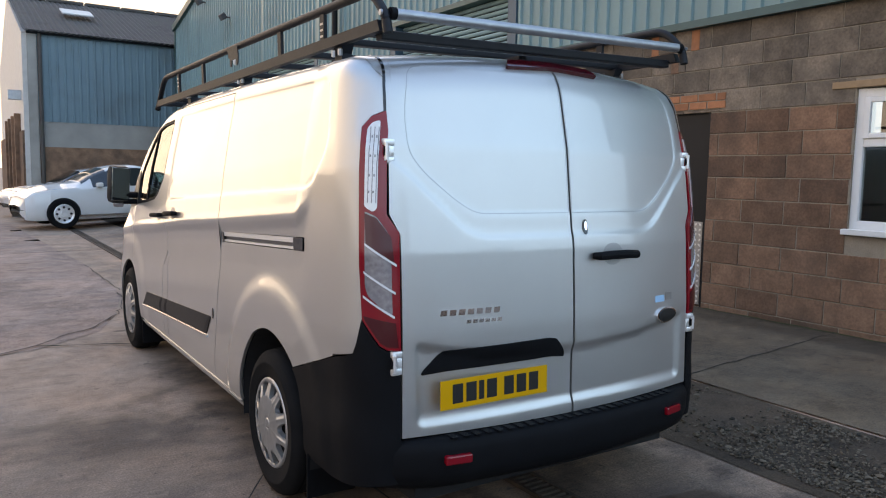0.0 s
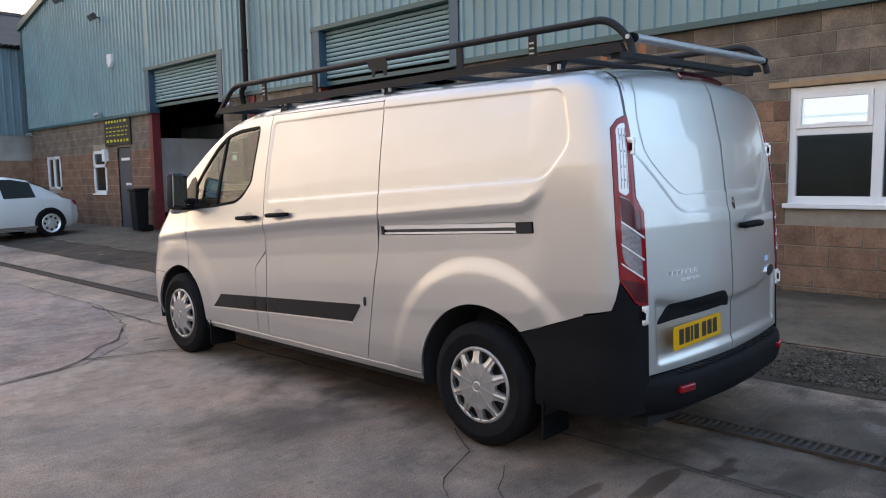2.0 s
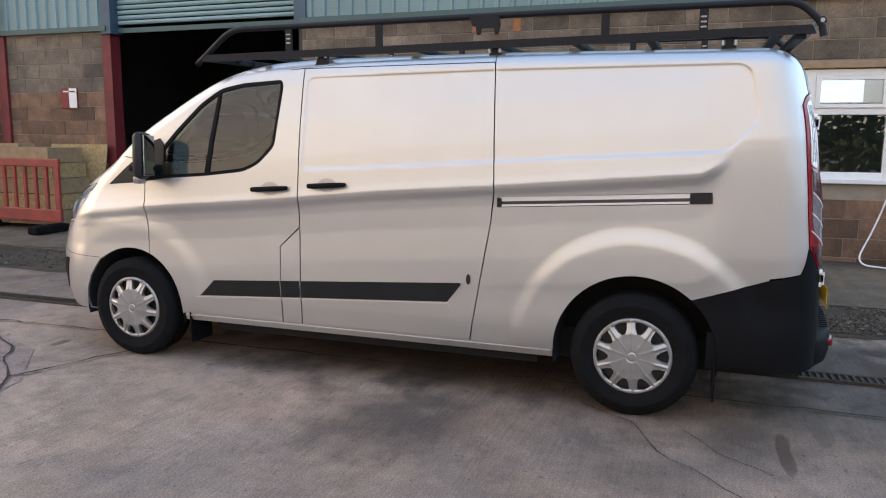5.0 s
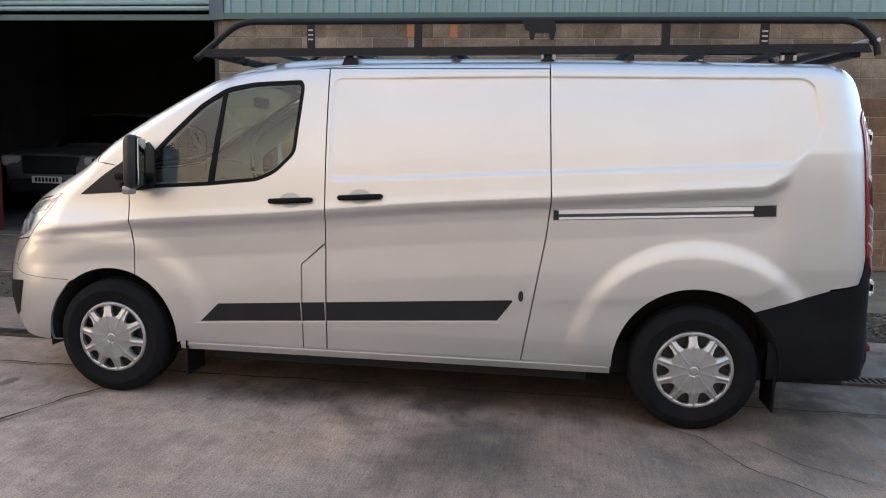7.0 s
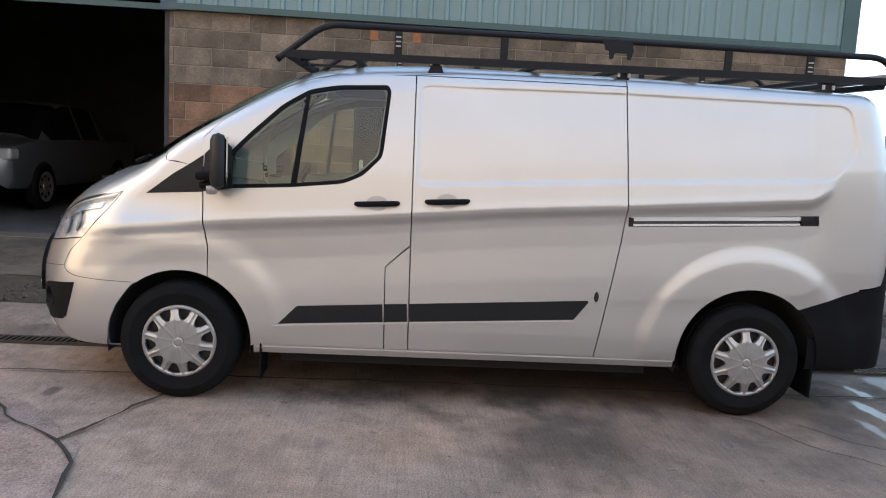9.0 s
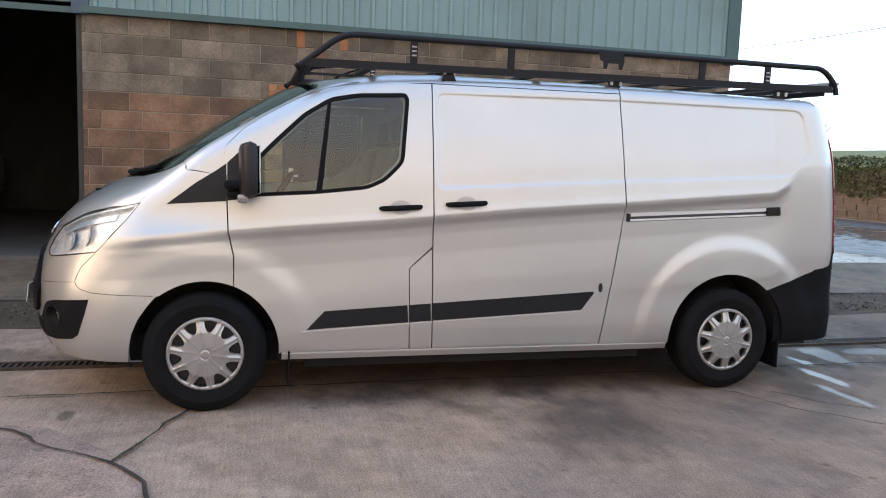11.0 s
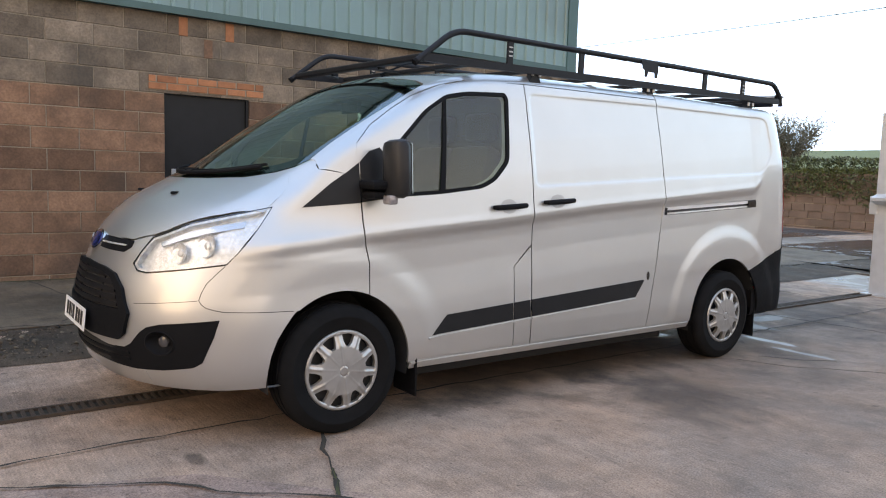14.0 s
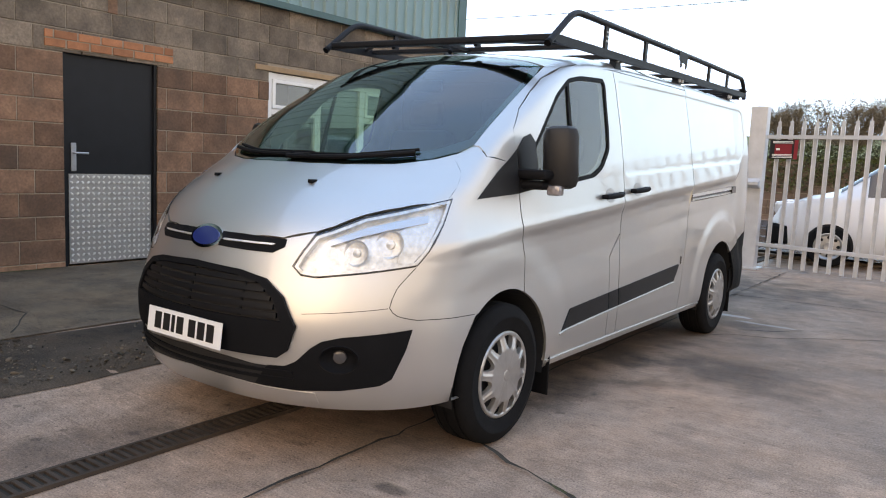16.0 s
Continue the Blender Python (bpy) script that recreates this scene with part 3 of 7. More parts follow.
roof_edge = [(-.83, v) for v in (-2.42, -2.28, -2.25, -2.2, -2.1, -2.0, -1.8, -1.2, -.6, 0, .45, .70)]
roof_edge_side = conv(roof_edge, "top", 90)
corner_line = [(-2.30, .80 + i * .022) for i in range(50)] + [(-2.30, float(z)) for z in np.linspace(1.884, conv([(-.83, -2.30)], "top", 90)[0][1], 12)]
hl_outer_side = conv([(.295, 1.170), (.335, 1.06), (.405, .945), (.45, .893)], 45, 90)
bseam_side = conv(BUMPER_SEAM, 45, 90)
fascia_mid = conv([(0, z) for z in (.30, .34, .40, .50, .60, .70, .80, .90, .985)], 0, 45)

# rows of points along the pressed edges, so that they stay crisp
press_a = [p for d in (-.007, -.002, .003, .008) for p in dense(inset(PANEL_A, d), .014)]
press_b = [p for d in (-.007, -.002, .003, .008) for p in dense(inset(PANEL_B, d), .014)]
press_r = [p for poly in (REAR_WIN, REAR_BAND, REAR_DISH) for d in (-.008, -.002, .004, .012) for p in dense(inset(poly, d), .016)]
fold = [(v, float(crease_z(v)) + d) for d in (-.052, -.034, -.018, -.006, .006, .018, .034, .052) for v in np.arange(-2.06, 2.1, .02)]

for flip in (False, True):
    res = .018 if not flip else .06
    ed = .018 if not flip else .05
    far = flip
    # rear quarter
    quarter = shift(SLIDE_SEAM, -GAP)[::-1] + conv([(-.83, -.838)], "top", 90) + [p for p in roof_edge_side if p[0] < -.9 and p[0] > -2.30][::-1] + corner_line[::-1][:-1] + \
        [(-2.30, .792), (-2.10, .722), (-1.94, .668)] + ARCH_R
    rq = skin("rear_quarter_panel", quarter, 90, M_PAINT, van, holes=[] if far else [RAIL_HOLE], res=res, edge=ed, flip=flip, extra=() if far else press_b + fold)
    pil = conv(corner_line, 90, 135)
    pillar_rear = pil + conv([(-.825, -2.36), (-.79, -2.405), (-.755, -2.42)], "top", 135) + [(-.668, 1.725), (-.648, 1.726), (-.60, 1.704), (-.565, 1.662), (-.567, 1.50), (-.580, 1.16), (-.596, .965), (-.577, .875), (-.56, .83), pil[0]][:-1]
    skin("rear_pillar", pillar_rear, 135, M_PAINT, van, res=.03, edge=ed, flip=flip)
    # sliding door and front door
    sd = skin("sliding_door", shift(DOOR_SEAM, -GAP) + shift(SLIDE_SEAM, GAP)[::-1], 90, M_PAINT, van, res=res, edge=ed, flip=flip, extra=() if far else press_a + fold)
    arch_door = rot_poly(AXLE_F, .345, .400, 112.6, 183)
    fdoor = shift(WING_SEAM[:3], -GAP) + arch_door + [(1.235, SILL), (.497, SILL), (.508, .815), (.374, .94)] + shift(DOOR_SEAM[:-1], GAP)[::-1] + FRAME_SEAM
    fd = skin("front_door", fdoor, 90, M_PAINT, van, holes=[WINDOW], res=res, edge=ed, flip=flip, extra=() if far else fold)
    skin("fuel_flap_panel" if not far else "door_panel", [(.490, SILL), (.502, .812), (.370, .930), (.359, SILL)], 90, M_PAINT, van, res=.03, flip=flip)
    # window: seal, division and panes
    inner = inset(WINDOW, .022)
    skin("window_seal", WINDOW, 90, M_PLASTIC, fd, holes=[inner], off=-.001, depth=.014, res=.04, flip=flip)
    skin("window_glass", inner, 90, M_GLASS, fd, off=-.008, depth=.004, res=.05, flip=flip).visible_shadow = False
    skin("window_bar", [(.965, 1.78), (.985, 1.78), (1.055, 1.245), (1.02, 1.245)], 90, M_PLASTIC, fd, off=.0, depth=.012, flip=flip)
    # wing and front pillar
    wing = shift(WING_SEAM, GAP)[:3] + rot_poly(AXLE_F, .345, .400, 111.8, 53) + bseam_side[1:] + hl_outer_side[::-1] + conv(BONNET_FRONT[-1:] + BONNET_SIDE, "top", 90) + \
        [(1.765, 1.392), (1.757, 1.353), (1.62, 1.335), (1.541, 1.30)]
    skin("front_wing", wing, 90, M_PAINT, van, res=res, edge=ed, flip=flip, extra=() if far else fold)
    pillar = conv([(1.552, 1.31), (1.61, 1.335), (1.752, 1.353), (1.757, 1.40)], 90, "tilt") + conv(SCREEN_SIDE + [(-.79, .90), (-.83, .70)], "top", "tilt") + \
        conv([(.70, 1.902)] + [(v, z + .003) for v, z in FRAME_SEAM], 90, "tilt")
    skin("front_pillar", pillar, "tilt", M_PAINT, van, res=.03, edge=ed, flip=flip)
    skin("screen_corner", [(-.692, 1.924), (-.778, 1.838), (-.812, 1.775), (-.85, 1.74), (-.868, 1.80), (-.855, 1.90), (-.79, 1.884), (-.72, 1.932)], "top", M_PAINT, van, off=-.004, depth=.01, res=.03, flip=flip)
    # strip above the doors
    rail_top = [p for p in roof_edge_side if -.9 < p[0] < .75]
    skin("roof_rail", [(-.833, 1.9105), (.375, 1.905), (.70, 1.896)] + rail_top[::-1] + conv([(-.83, -.833)], "top", 90), 90, M_PAINT, van, res=.05, edge=.04, flip=flip)
    skin("sill", [(1.235, SILL - .004), (-1.215, SILL - .004), (-1.215, .285), (1.235, .285)], 90, M_PAINT, van, off=-.004, res=.05, flip=flip)
    strip("sill_ridge", [(1.23, .318), (.5, .318), (-.3, .318), (-1.21, .318)], 90, .012, M_PAINT, van, off=.004, flip=flip)
    # dark structure behind the gaps
    hole = [(v + (.03 if v < .8 else -.02), z + (.02 if z < 1.5 else -.02)) for v, z in WINDOW]
    skin("inner_side", [(1.50, 1.18), (1.34, .80), (1.14, .30), (-1.18, .30)] + rot_poly(AXLE_R, .345, .47, 2, 140) + [(-2.1, .75), (-2.26, .86), (-2.26, 1.88), (.80, 1.865), (1.16, 1.75), (1.44, 1.57), (1.52, 1.44)], 90,
         M_INTERIOR, van, holes=[hole], off=-.03, depth=.004, res=.09, edge=.05, flip=flip)
    # black corner of the rear bumper
    corner_a = [(-1.936, .662)] + [(AXLE_R - .430 * math.cos(radians(a)), .345 + .430 * math.sin(radians(a))) for a in range(44, -6, -5)] + [(-2.30, .315 + i * .0215) for i in range(23)] + [(-2.10, .717)]
    skin("bumper_corner", corner_a, 90, M_PLASTIC, van, off=.004, res=.04, flip=flip)
    skin("corner_ridge", rounded([(-1.98, .610), (-2.26, .585), (-2.285, .565), (-2.10, .545)], .015), 90, M_PLASTIC, van, off=.004, depth=.002, res=.02, dome=.007, flip=flip)
    low = conv([(-2.30, .315 + i * .0215) for i in range(23)], 90, 135)
    corner_b = low + [(-.56, .826), (-.577, .870), (-.596, .958), (-.662, .862), (-.69, .846), (-.735, .841), (-.742, .50), (-.742, .34)]
    skin("bumper_corner", corner_b, 135, M_PLASTIC, van, off=.004, res=.04, flip=flip)
    # front fascia with the openings of grille and lamps
    FOG_AT = (.762, .512)
    FOG_OVAL = [(FOG_AT[0] + .080 * math.cos(a * math.pi / 14), FOG_AT[1] + .059 * math.sin(a * math.pi / 14)) for a in range(28)]
    fog = [(.467, .636), (.60, .622), (.756, .604), (.834, .584), (.878, .553), (.934, .494), (.979, .470), (1.05, .466), (1.10, .380), (.932, .368), (.750, .380), (.592, .405), (.546, .431), (.492, .552)]
    bon45 = conv(BONNET_FRONT[:7], "top", 45)
    under_hl = [(.960, .868), (.925, .838), (.864, .832), (.67, .857), (.454, .889)]
    fascia = fascia_mid + bon45[1:4] + [(.905, .955), (.918, .940), (.960, .873)] + under_hl[1:] + BUMPER_SEAM[::-1][1:] + conv([(1.915, .655)], 90, 45) + \
        conv([(AXLE_F + .400 * math.cos(radians(a)), .345 + .400 * math.sin(radians(a))) for a in (40, 28, 16, 5, -7)], 90, 45) + [(.16, .300), (.45, .290), (.8, .285), (1.1, .29)]
    skin("front_bumper", fascia, 45, M_PAINT, van, holes=[FOG_OVAL], res=.022, edge=.018, flip=flip)
    strip("bumper_seam", [(.175, .6643), (.30, .6685), (.449, .673), (.50, .683), (.532, .693), (.553, .708), (.565, .727), (.556, .760), (.535, .805), (.495, .848), (.458, .886)], 45, .0032, M_DARK, van, off=.0008, flip=flip)
    strip("bumper_groove", [(.915, .690), (.80, .700), (.68, .712), (.572, .724)], 45, .0025, M_DARK, van, off=.0008, flip=flip)
    fs = skin("fog_lamp_surround", fog, 45, M_PLASTIC, van, holes=[FOG_OVAL], off=.003, depth=.01, res=.03, flip=flip)
    # headlight: bowl, reflectors, lens
    hl = skin("headlight", HEADLIGHT, 45, M_HLBOWL, van, off=-.03, depth=.002, res=.03, flip=flip, label="clear headlight with silver reflectors")
    skin("lens", HEADLIGHT, 45, M_LENS, hl, off=.002, depth=.03, res=.03, flip=flip).visible_shadow = False
    skin("lamp_edge", HEADLIGHT, 45, M_GLOSSBLACK, hl, holes=[inset(HEADLIGHT, .004)], off=.0005, depth=.05, res=.05, flip=flip)
    skin("lamp_rim", inset(HEADLIGHT, .0045), 45, M_HLBOWL, hl, holes=[inset(HEADLIGHT, .016)], off=-.003, depth=.03, res=.05, flip=flip)
    for s, z, r, mt in ((.70, .945, .054, M_HLBOWL), (.56, .985, .060, M_HLBOWL)):
        P = on_body(np.array([(s, z)]), 45)
        n = Vector(grad(P)[0])
        p = Vector(P[0]) - n * .034
        n = (n + Vector((-.1, 1.0, 0))).normalized()
        bm = lathe(bmesh.new(), [(r, .020), (r * .96, .019), (r * .84, .010), (r * .5, .004), (r * .34, .004), (r * .30, .014), (.001, .018)], 28, "z")
        bmesh.ops.transform(bm, matrix=Matrix.Translation(p) @ n.to_track_quat("Z", "Y").to_matrix().to_4x4() @ pose(0, 0, 0), verts=bm.verts)
        if flip:
            bmesh.ops.scale(bm, vec=(-1, 1, 1), verts=bm.verts)
        part("reflector", bm, mt, hl, smooth=True)
    skin("side_reflector", [(.52, 1.04), (.40, 1.09), (.345, 1.09), (.40, .97), (.47, .90), (.53, .905)], 45, M_HLBOWL, hl, off=-.02, depth=.01, res=.02, flip=flip)
    skin("eyebrow", [(.82, .985), (.66, 1.045), (.54, 1.075), (.40, 1.10), (.40, 1.07), (.56, 1.04), (.68, 1.01), (.81, .965)], 45, M_PALEBLUE, hl, off=-.012, depth=.01, res=.03, flip=flip)
    # rear lamp
    rl = skin("rear_lamp", LAMP, 135, M_RED, van, off=.006, depth=.03, res=.03, flip=flip, label="red and clear tall tail lamp")
    skin("clear_section", rounded([(-.588, 1.652), (-.604, 1.676), (-.632, 1.686), (-.640, 1.365), (-.626, 1.352), (-.595, 1.372)], .010), 135, M_LAMPCLEAR, rl, off=.009, depth=.01, res=.02, flip=flip)
    skin("lamp_cell", rounded([(-.598, 1.355), (-.640, 1.335), (-.690, 1.262), (-.704, .985), (-.700, .974), (-.620, 1.048), (-.608, 1.085)], .008), 135, M_LAMPGREY, rl, off=.009, depth=.01, res=.03, flip=flip)
    skin("lamp_cell", [(-.598, 1.348), (-.640, 1.330), (-.690, 1.262), (-.705, 1.166), (-.606, 1.240)], 135, M_REDDARK, rl, off=.0105, depth=.01, res=.03, flip=flip)
    for s in (-.600, -.614, -.628):
        skin("lens_rib", [(s, 1.66), (s - .003, 1.66), (s - .008, 1.385), (s - .005, 1.385)], 135, M_LAMPGREY, rl, off=.0105, depth=.002, res=.05, flip=flip)
    skin("lamp_foot", [(-.604, .975), (-.716, .948), (-.727, .858), (-.69, .862), (-.668, .876), (-.612, .957)], 135, M_REDDARK, rl, off=.0085, depth=.004, res=.02, flip=flip)
    for z in (1.55, 1.48, 1.42, 1.62):
        for s in (-.606, -.622):
            skin("led", [(s, z), (s - .005, z), (s - .005, z + .009), (s, z + .009)], 135, M_LAMPGREY, rl, off=.011, depth=.002, res=.05, flip=flip)
    for z in (1.200, 1.098, 1.010):
        skin("lamp_bar", [(-.602, z + .040), (-.711, z - .036), (-.711, z - .045), (-.604, z + .031)], 135, M_WHITE_LENS, rl, off=.012, depth=.01, res=.03, flip=flip)
    # handles, trim, badge
    for nm, parent, v0, z0 in (("handle", fd, .565, 1.172), ("handle", sd, .170, 1.203)):
        c = on_side(v0, z0)
        n = grad(np.array([c]))[0]
        bm = bmesh.new()
        pts = [(.118, .004), (.108, .030), (.06, .040), (-.06, .040), (-.108, .030), (-.118, .004)]
        tube(bm, [(c[0] - o * 1.0, c[1] + dv, c[2] - dv * .06) for dv, o in pts], [.012, .015, .016, .016, .015, .012], 10)
        if flip:
            bmesh.ops.scale(bm, vec=(-1, 1, 1), verts=bm.verts)
        part(nm, bm, M_PLASTIC, parent, "black pull handle", smooth=True)
        cup = [(v0 + .062 * math.cos(a), z0 + .042 * math.sin(a)) for a in [2 * math.pi * i / 24 for i in range(24)]]
        skin("handle_cup", cup, 90, M_CUP, parent, off=.0015, depth=.002, res=.02, flip=flip)
    tz = lambda v: .568 + (.996 - v) * .0605
    bz = lambda v: .462 + (1.10 - v) * .0535
    for parent, o in ((fd, [(1.10, .462), (1.085, .476), (.996, .568), (.512, tz(.512)), (.505, bz(.505))]), (van, [(.504, tz(.50)), (.372, tz(.372)), (.365, bz(.365)), (.497, bz(.497))]),
                      (sd, [(.360, tz(.36)), (-.675, .668), (-.682, .66), (-.60, .552), (.353, bz(.353))])):
        skin("side_moulding", o, 90, M_TRIM, parent, off=.004, depth=.012, res=.025, flip=flip, dome=.012, label="black plastic side moulding")
    for o in ([(1.125, .452), (.36, bz(.36) - .006), (.36, bz(.36) - .018), (1.125, .442)], [(.353, bz(.353) - .006), (-.60, .545), (-.615, .533), (.353, bz(.353) - .018)]):
        skin("moulding_edge", o, 90, M_PAINT, van, off=.009, depth=.012, res=.05, flip=flip)
    skin("badge", [(-.725 + .014 * math.cos(a), .692 + .03 * math.sin(a)) for a in [2 * math.pi * i / 20 for i in range(20)]], 90, M_GLOSSBLACK, sd, off=.003, depth=.004, res=.02, flip=flip)
    # black corner piece before the window
    tri = [(1.855, 1.163), (1.70, 1.285), (1.60, 1.35), (1.542, 1.393), (1.542, 1.187)]
    skin("wing_sail", tri, 90, M_TRIM, van, off=.004, depth=.012, res=.03, dome=.008, flip=flip)
    tri = [(1.536, 1.398), (1.48, 1.455), (1.42, 1.475), (1.385, 1.44), (1.372, 1.215), (1.536, 1.190)]
    skin("mirror_sail", tri, 90, M_TRIM, fd, off=.004, depth=.012, res=.03, dome=.006, flip=flip)
    # door mirror
    bm = box(bmesh.new(), -.085, .085, -.035, .050, -.148, .148, bevel=.040)
    bmesh.ops.scale(bm, vec=(.88, 1, 1.0), verts=[v for v in bm.verts if v.co.y > .02])
    bmesh.ops.transform(bm, matrix=pose(-1.075, 1.415, 1.365, 0, 3, 14), verts=bm.verts)
    arm = boxes((-1.07, -.90, 1.385, 1.550, 1.258, 1.305), (-1.05, -.90, 1.395, 1.535, 1.210, 1.250), bevel=.018)
    glassbm = box(bmesh.new(), -.070, .070, -.041, -.033, -.128, .128, bevel=.003)
    bmesh.ops.transform(glassbm, matrix=pose(-1.075, 1.415, 1.365, 0, 3, 14), verts=glassbm.verts)
    ind = boxes((-1.11, -1.04, 1.425, 1.48, 1.185, 1.235), bevel=.012)
    for b in (bm, arm, glassbm, ind):
        if flip:
            bmesh.ops.scale(b, vec=(-1, 1, 1), verts=b.verts)
    mir = part("door_mirror", bm, M_MIRRORCASE, van, "large black door mirror", smooth=True)
    part("mirror_arm", arm, M_PLASTIC, mir, smooth=True)
    part("mirror_glass", glassbm, M_MIRROR, mir)
    part("indicator", ind, M_LAMPGREY, mir, smooth=True)
    # arches and mud flaps
    for v0, r in ((AXLE_F, .403), (AXLE_R, .433)):
        bm = bmesh.new()
        pts = rot_poly(v0, .345, r, -12, 192, 30)
        a = [bm.verts.new((-.955, y, z)) for y, z in pts]
        b = [bm.verts.new((-.58, y, z)) for y, z in pts]
        for i in range(len(pts) - 1):
            bm.faces.new((a[i], a[i + 1], b[i + 1], b[i]))
        bm.faces.new(b)
        if flip:
            bmesh.ops.scale(bm, vec=(-1, 1, 1), verts=bm.verts)
        part("arch_liner", bm, M_DARK, van)
    for v0 in (1.20, -2.06):
        bm = boxes((-.965, -.74, v0 - .012, v0, .13, .36), bevel=.004)
        if flip:
            bmesh.ops.scale(bm, vec=(-1, 1, 1), verts=bm.verts)
        part("mud_flap", bm, M_PLASTIC, van)

half = [(0, -2.42), (-.60, -2.42), (-.755, -2.42), (-.79, -2.405), (-.825, -2.36), (-.83, -2.30)] + [(-.83, v) for v in (-2.28, -2.25, -2.2, -2.1, -2.0, -1.8, -1.2, -.6, 0, .45, .70)] + [(-.79, .90)] + SCREEN_SIDE[-1:] + [(-.63, 1.025), (-.37, 1.065), (0, 1.09)]
for flip in (False, True):
    skin("roof_corner", [(-.70, -2.20), (-.842, -2.20), (-.842, -2.34), (-.80, -2.415), (-.70, -2.43)], "top", M_PAINT, van, off=-.004, depth=.006, res=.03, flip=flip)
skin("roof", mirrored(half), "top", M_PAINT, van, res=.05, edge=.03)
scr = SCREEN_TOP[::-1] + [(-.735, 1.06)] + SCREEN_SIDE[::-1][1:] + SCREEN_BASE[::-1]
ws = skin("windscreen", mirrored(scr), "top", M_SCREEN, van, off=.001, depth=.004, res=.05, edge=.03)
scr_in = [(0, 1.16), (-.37, 1.135), (-.60, 1.10), (-.70, 1.13), (-.735, 1.20), (-.765, 1.45), (-.782, 1.66), (-.78, 1.75), (-.68, 1.86), (-.545, 1.965), (-.35, 2.07), (-.18, 2.12), (0, 2.135)]
skin("screen_border", mirrored(scr), "top", M_GLOSSBLACK, ws, holes=[mirrored(scr_in)], off=-.004, depth=.004, res=.05, edge=.03)
bon = [(0, 2.20), (-.18, 2.185), (-.35, 2.135), (-.565, 2.025), (-.70, 1.92)] + BONNET_SIDE[::-1] + BONNET_FRONT[::-1][:-1] + [(0, 2.585)]
skin("bonnet", mirrored([(u, v - .004) if v > 2.1 and i > 7 else (u, v) for i, (u, v) in enumerate(bon)]), "top", M_PAINT, van, res=.022, edge=.018)
for u in (-.33, .33):
    P = on_body(np.array([(u, 2.30)]), "top")[0]
    part("washer_jet", box(bmesh.new(), P[0] - .012, P[0] + .012, P[1] - .022, P[1] + .018, P[2] - .004, P[2] + .012, bevel=.004), M_PLASTIC, van)
for line in ([(.62, 1.93), (.30, 2.09), (-.15, 2.125)], [(-.02, 2.15), (-.35, 2.085), (-.62, 1.925)]):
    P = on_body(np.array(line), "top") + np.array((0, .025, .006))
    bm = tube(bmesh.new(), bend([tuple(p) for p in P], .2, 6), .011, 8)
    wp = part("wiper", bm, M_PLASTIC, van, smooth=True)
    part("wiper_blade", tube(bmesh.new(), [tuple(p + np.array((0, -.03, .014))) for p in P], .008, 6), M_RUBBER, wp)
skin("cowl", mirrored([(0, 2.215), (-.35, 2.15), (-.57, 2.035), (-.74, 1.90), (-.74, 1.84), (-.545, 1.97), (-.35, 2.08), (0, 2.13)]), "top", M_PLASTIC, van, off=-.006, depth=.01, res=.05, edge=.04)

# grille, upper slot, lower intake, plate, badge
gr = [(0, .850), (-.274, .838), (-.391, .816), (-.482, .752), (-.547, .638), (-.517, .538), (-.478, .508), (-.246, .508), (0, .515)]
grille = skin("grille", mirrored(gr), 0, M_DARK, van, off=.002, depth=.01, res=.05)
skin("grille_frame", mirrored(gr), 0, M_PLASTIC, grille, holes=[mirrored([(0, .825), (-.26, .815), (-.37, .795), (-.45, .735), (-.49, .655), (0, .655)])], off=.020, depth=.02, res=.04)
for z in (.676, .708, .740, .772, .804):
    hw = float(np.interp(z, [.638, .752, .816, .838], [.535, .470, .380, .265])) - .045
    skin("grille_bar", [(-hw, z - .010), (hw, z - .010), (hw, z + .010), (-hw, z + .010)], 0, M_GRILLE, grille, off=.014, depth=.012, res=.06)
for u in (-.3, 0, .3):
    skin("grille_post", [(u - .006, .66), (u + .006, .66), (u + .006, .82), (u - .006, .82)], 0, M_PLASTIC, grille, off=.006, depth=.02, res=.06)
sl = mirrored([(0, .982), (-.20, .982), (-.42, .975), (-.425, .945), (-.38, .918), (-.25, .918), (0, .925)])
slot = skin("upper_grille", sl, 0, M_PLASTIC, van, off=.002, depth=.01, res=.05)
for sgn in (-1, 1):
    skin("chrome_bar", [(sgn * .11, .947), (sgn * .37, .947), (sgn * .38, .954), (sgn * .11, .954)], 0, M_ALU, slot, off=.008, depth=.012, res=.05)
    P = on_body(np.array([FOG_AT]), 45)[0]
    n = Vector((grad(P[None])[0][0] * -sgn, *grad(P[None])[0][1:])).normalized()
    rot = Matrix.Translation((P[0] * -sgn, P[1], P[2])) @ n.to_track_quat("Z", "Y").to_matrix().to_4x4()
    bm = lathe(bmesh.new(), [(.072, -.010), (.070, .0), (.066, .004), (.062, .002), (.056, -.010), (.044, -.026), (.028, -.036), (.001, -.038)], 36, "z")
    bmesh.ops.transform(bm, matrix=rot @ Matrix.Diagonal((1.22, .88, 1, 1)), verts=bm.verts)
    fl = part("fog_lamp", bm, M_PLASTIC, van, smooth=True)
    bm = lathe(bmesh.new(), [(.030, -.034), (.026, -.026), (.014, -.022), (.001, -.021)], 24, "z")
    bmesh.ops.transform(bm, matrix=rot, verts=bm.verts)
    part("fog_lens", bm, M_LAMPDARK, fl, smooth=True)
low = skin("lower_intake", mirrored([(0, .488), (-.25, .476), (-.36, .464), (-.56, .462), (-.56, .368), (-.40, .372), (-.24, .384), (0, .395)]), 0, M_DARK, van, off=.002, depth=.01, res=.05)
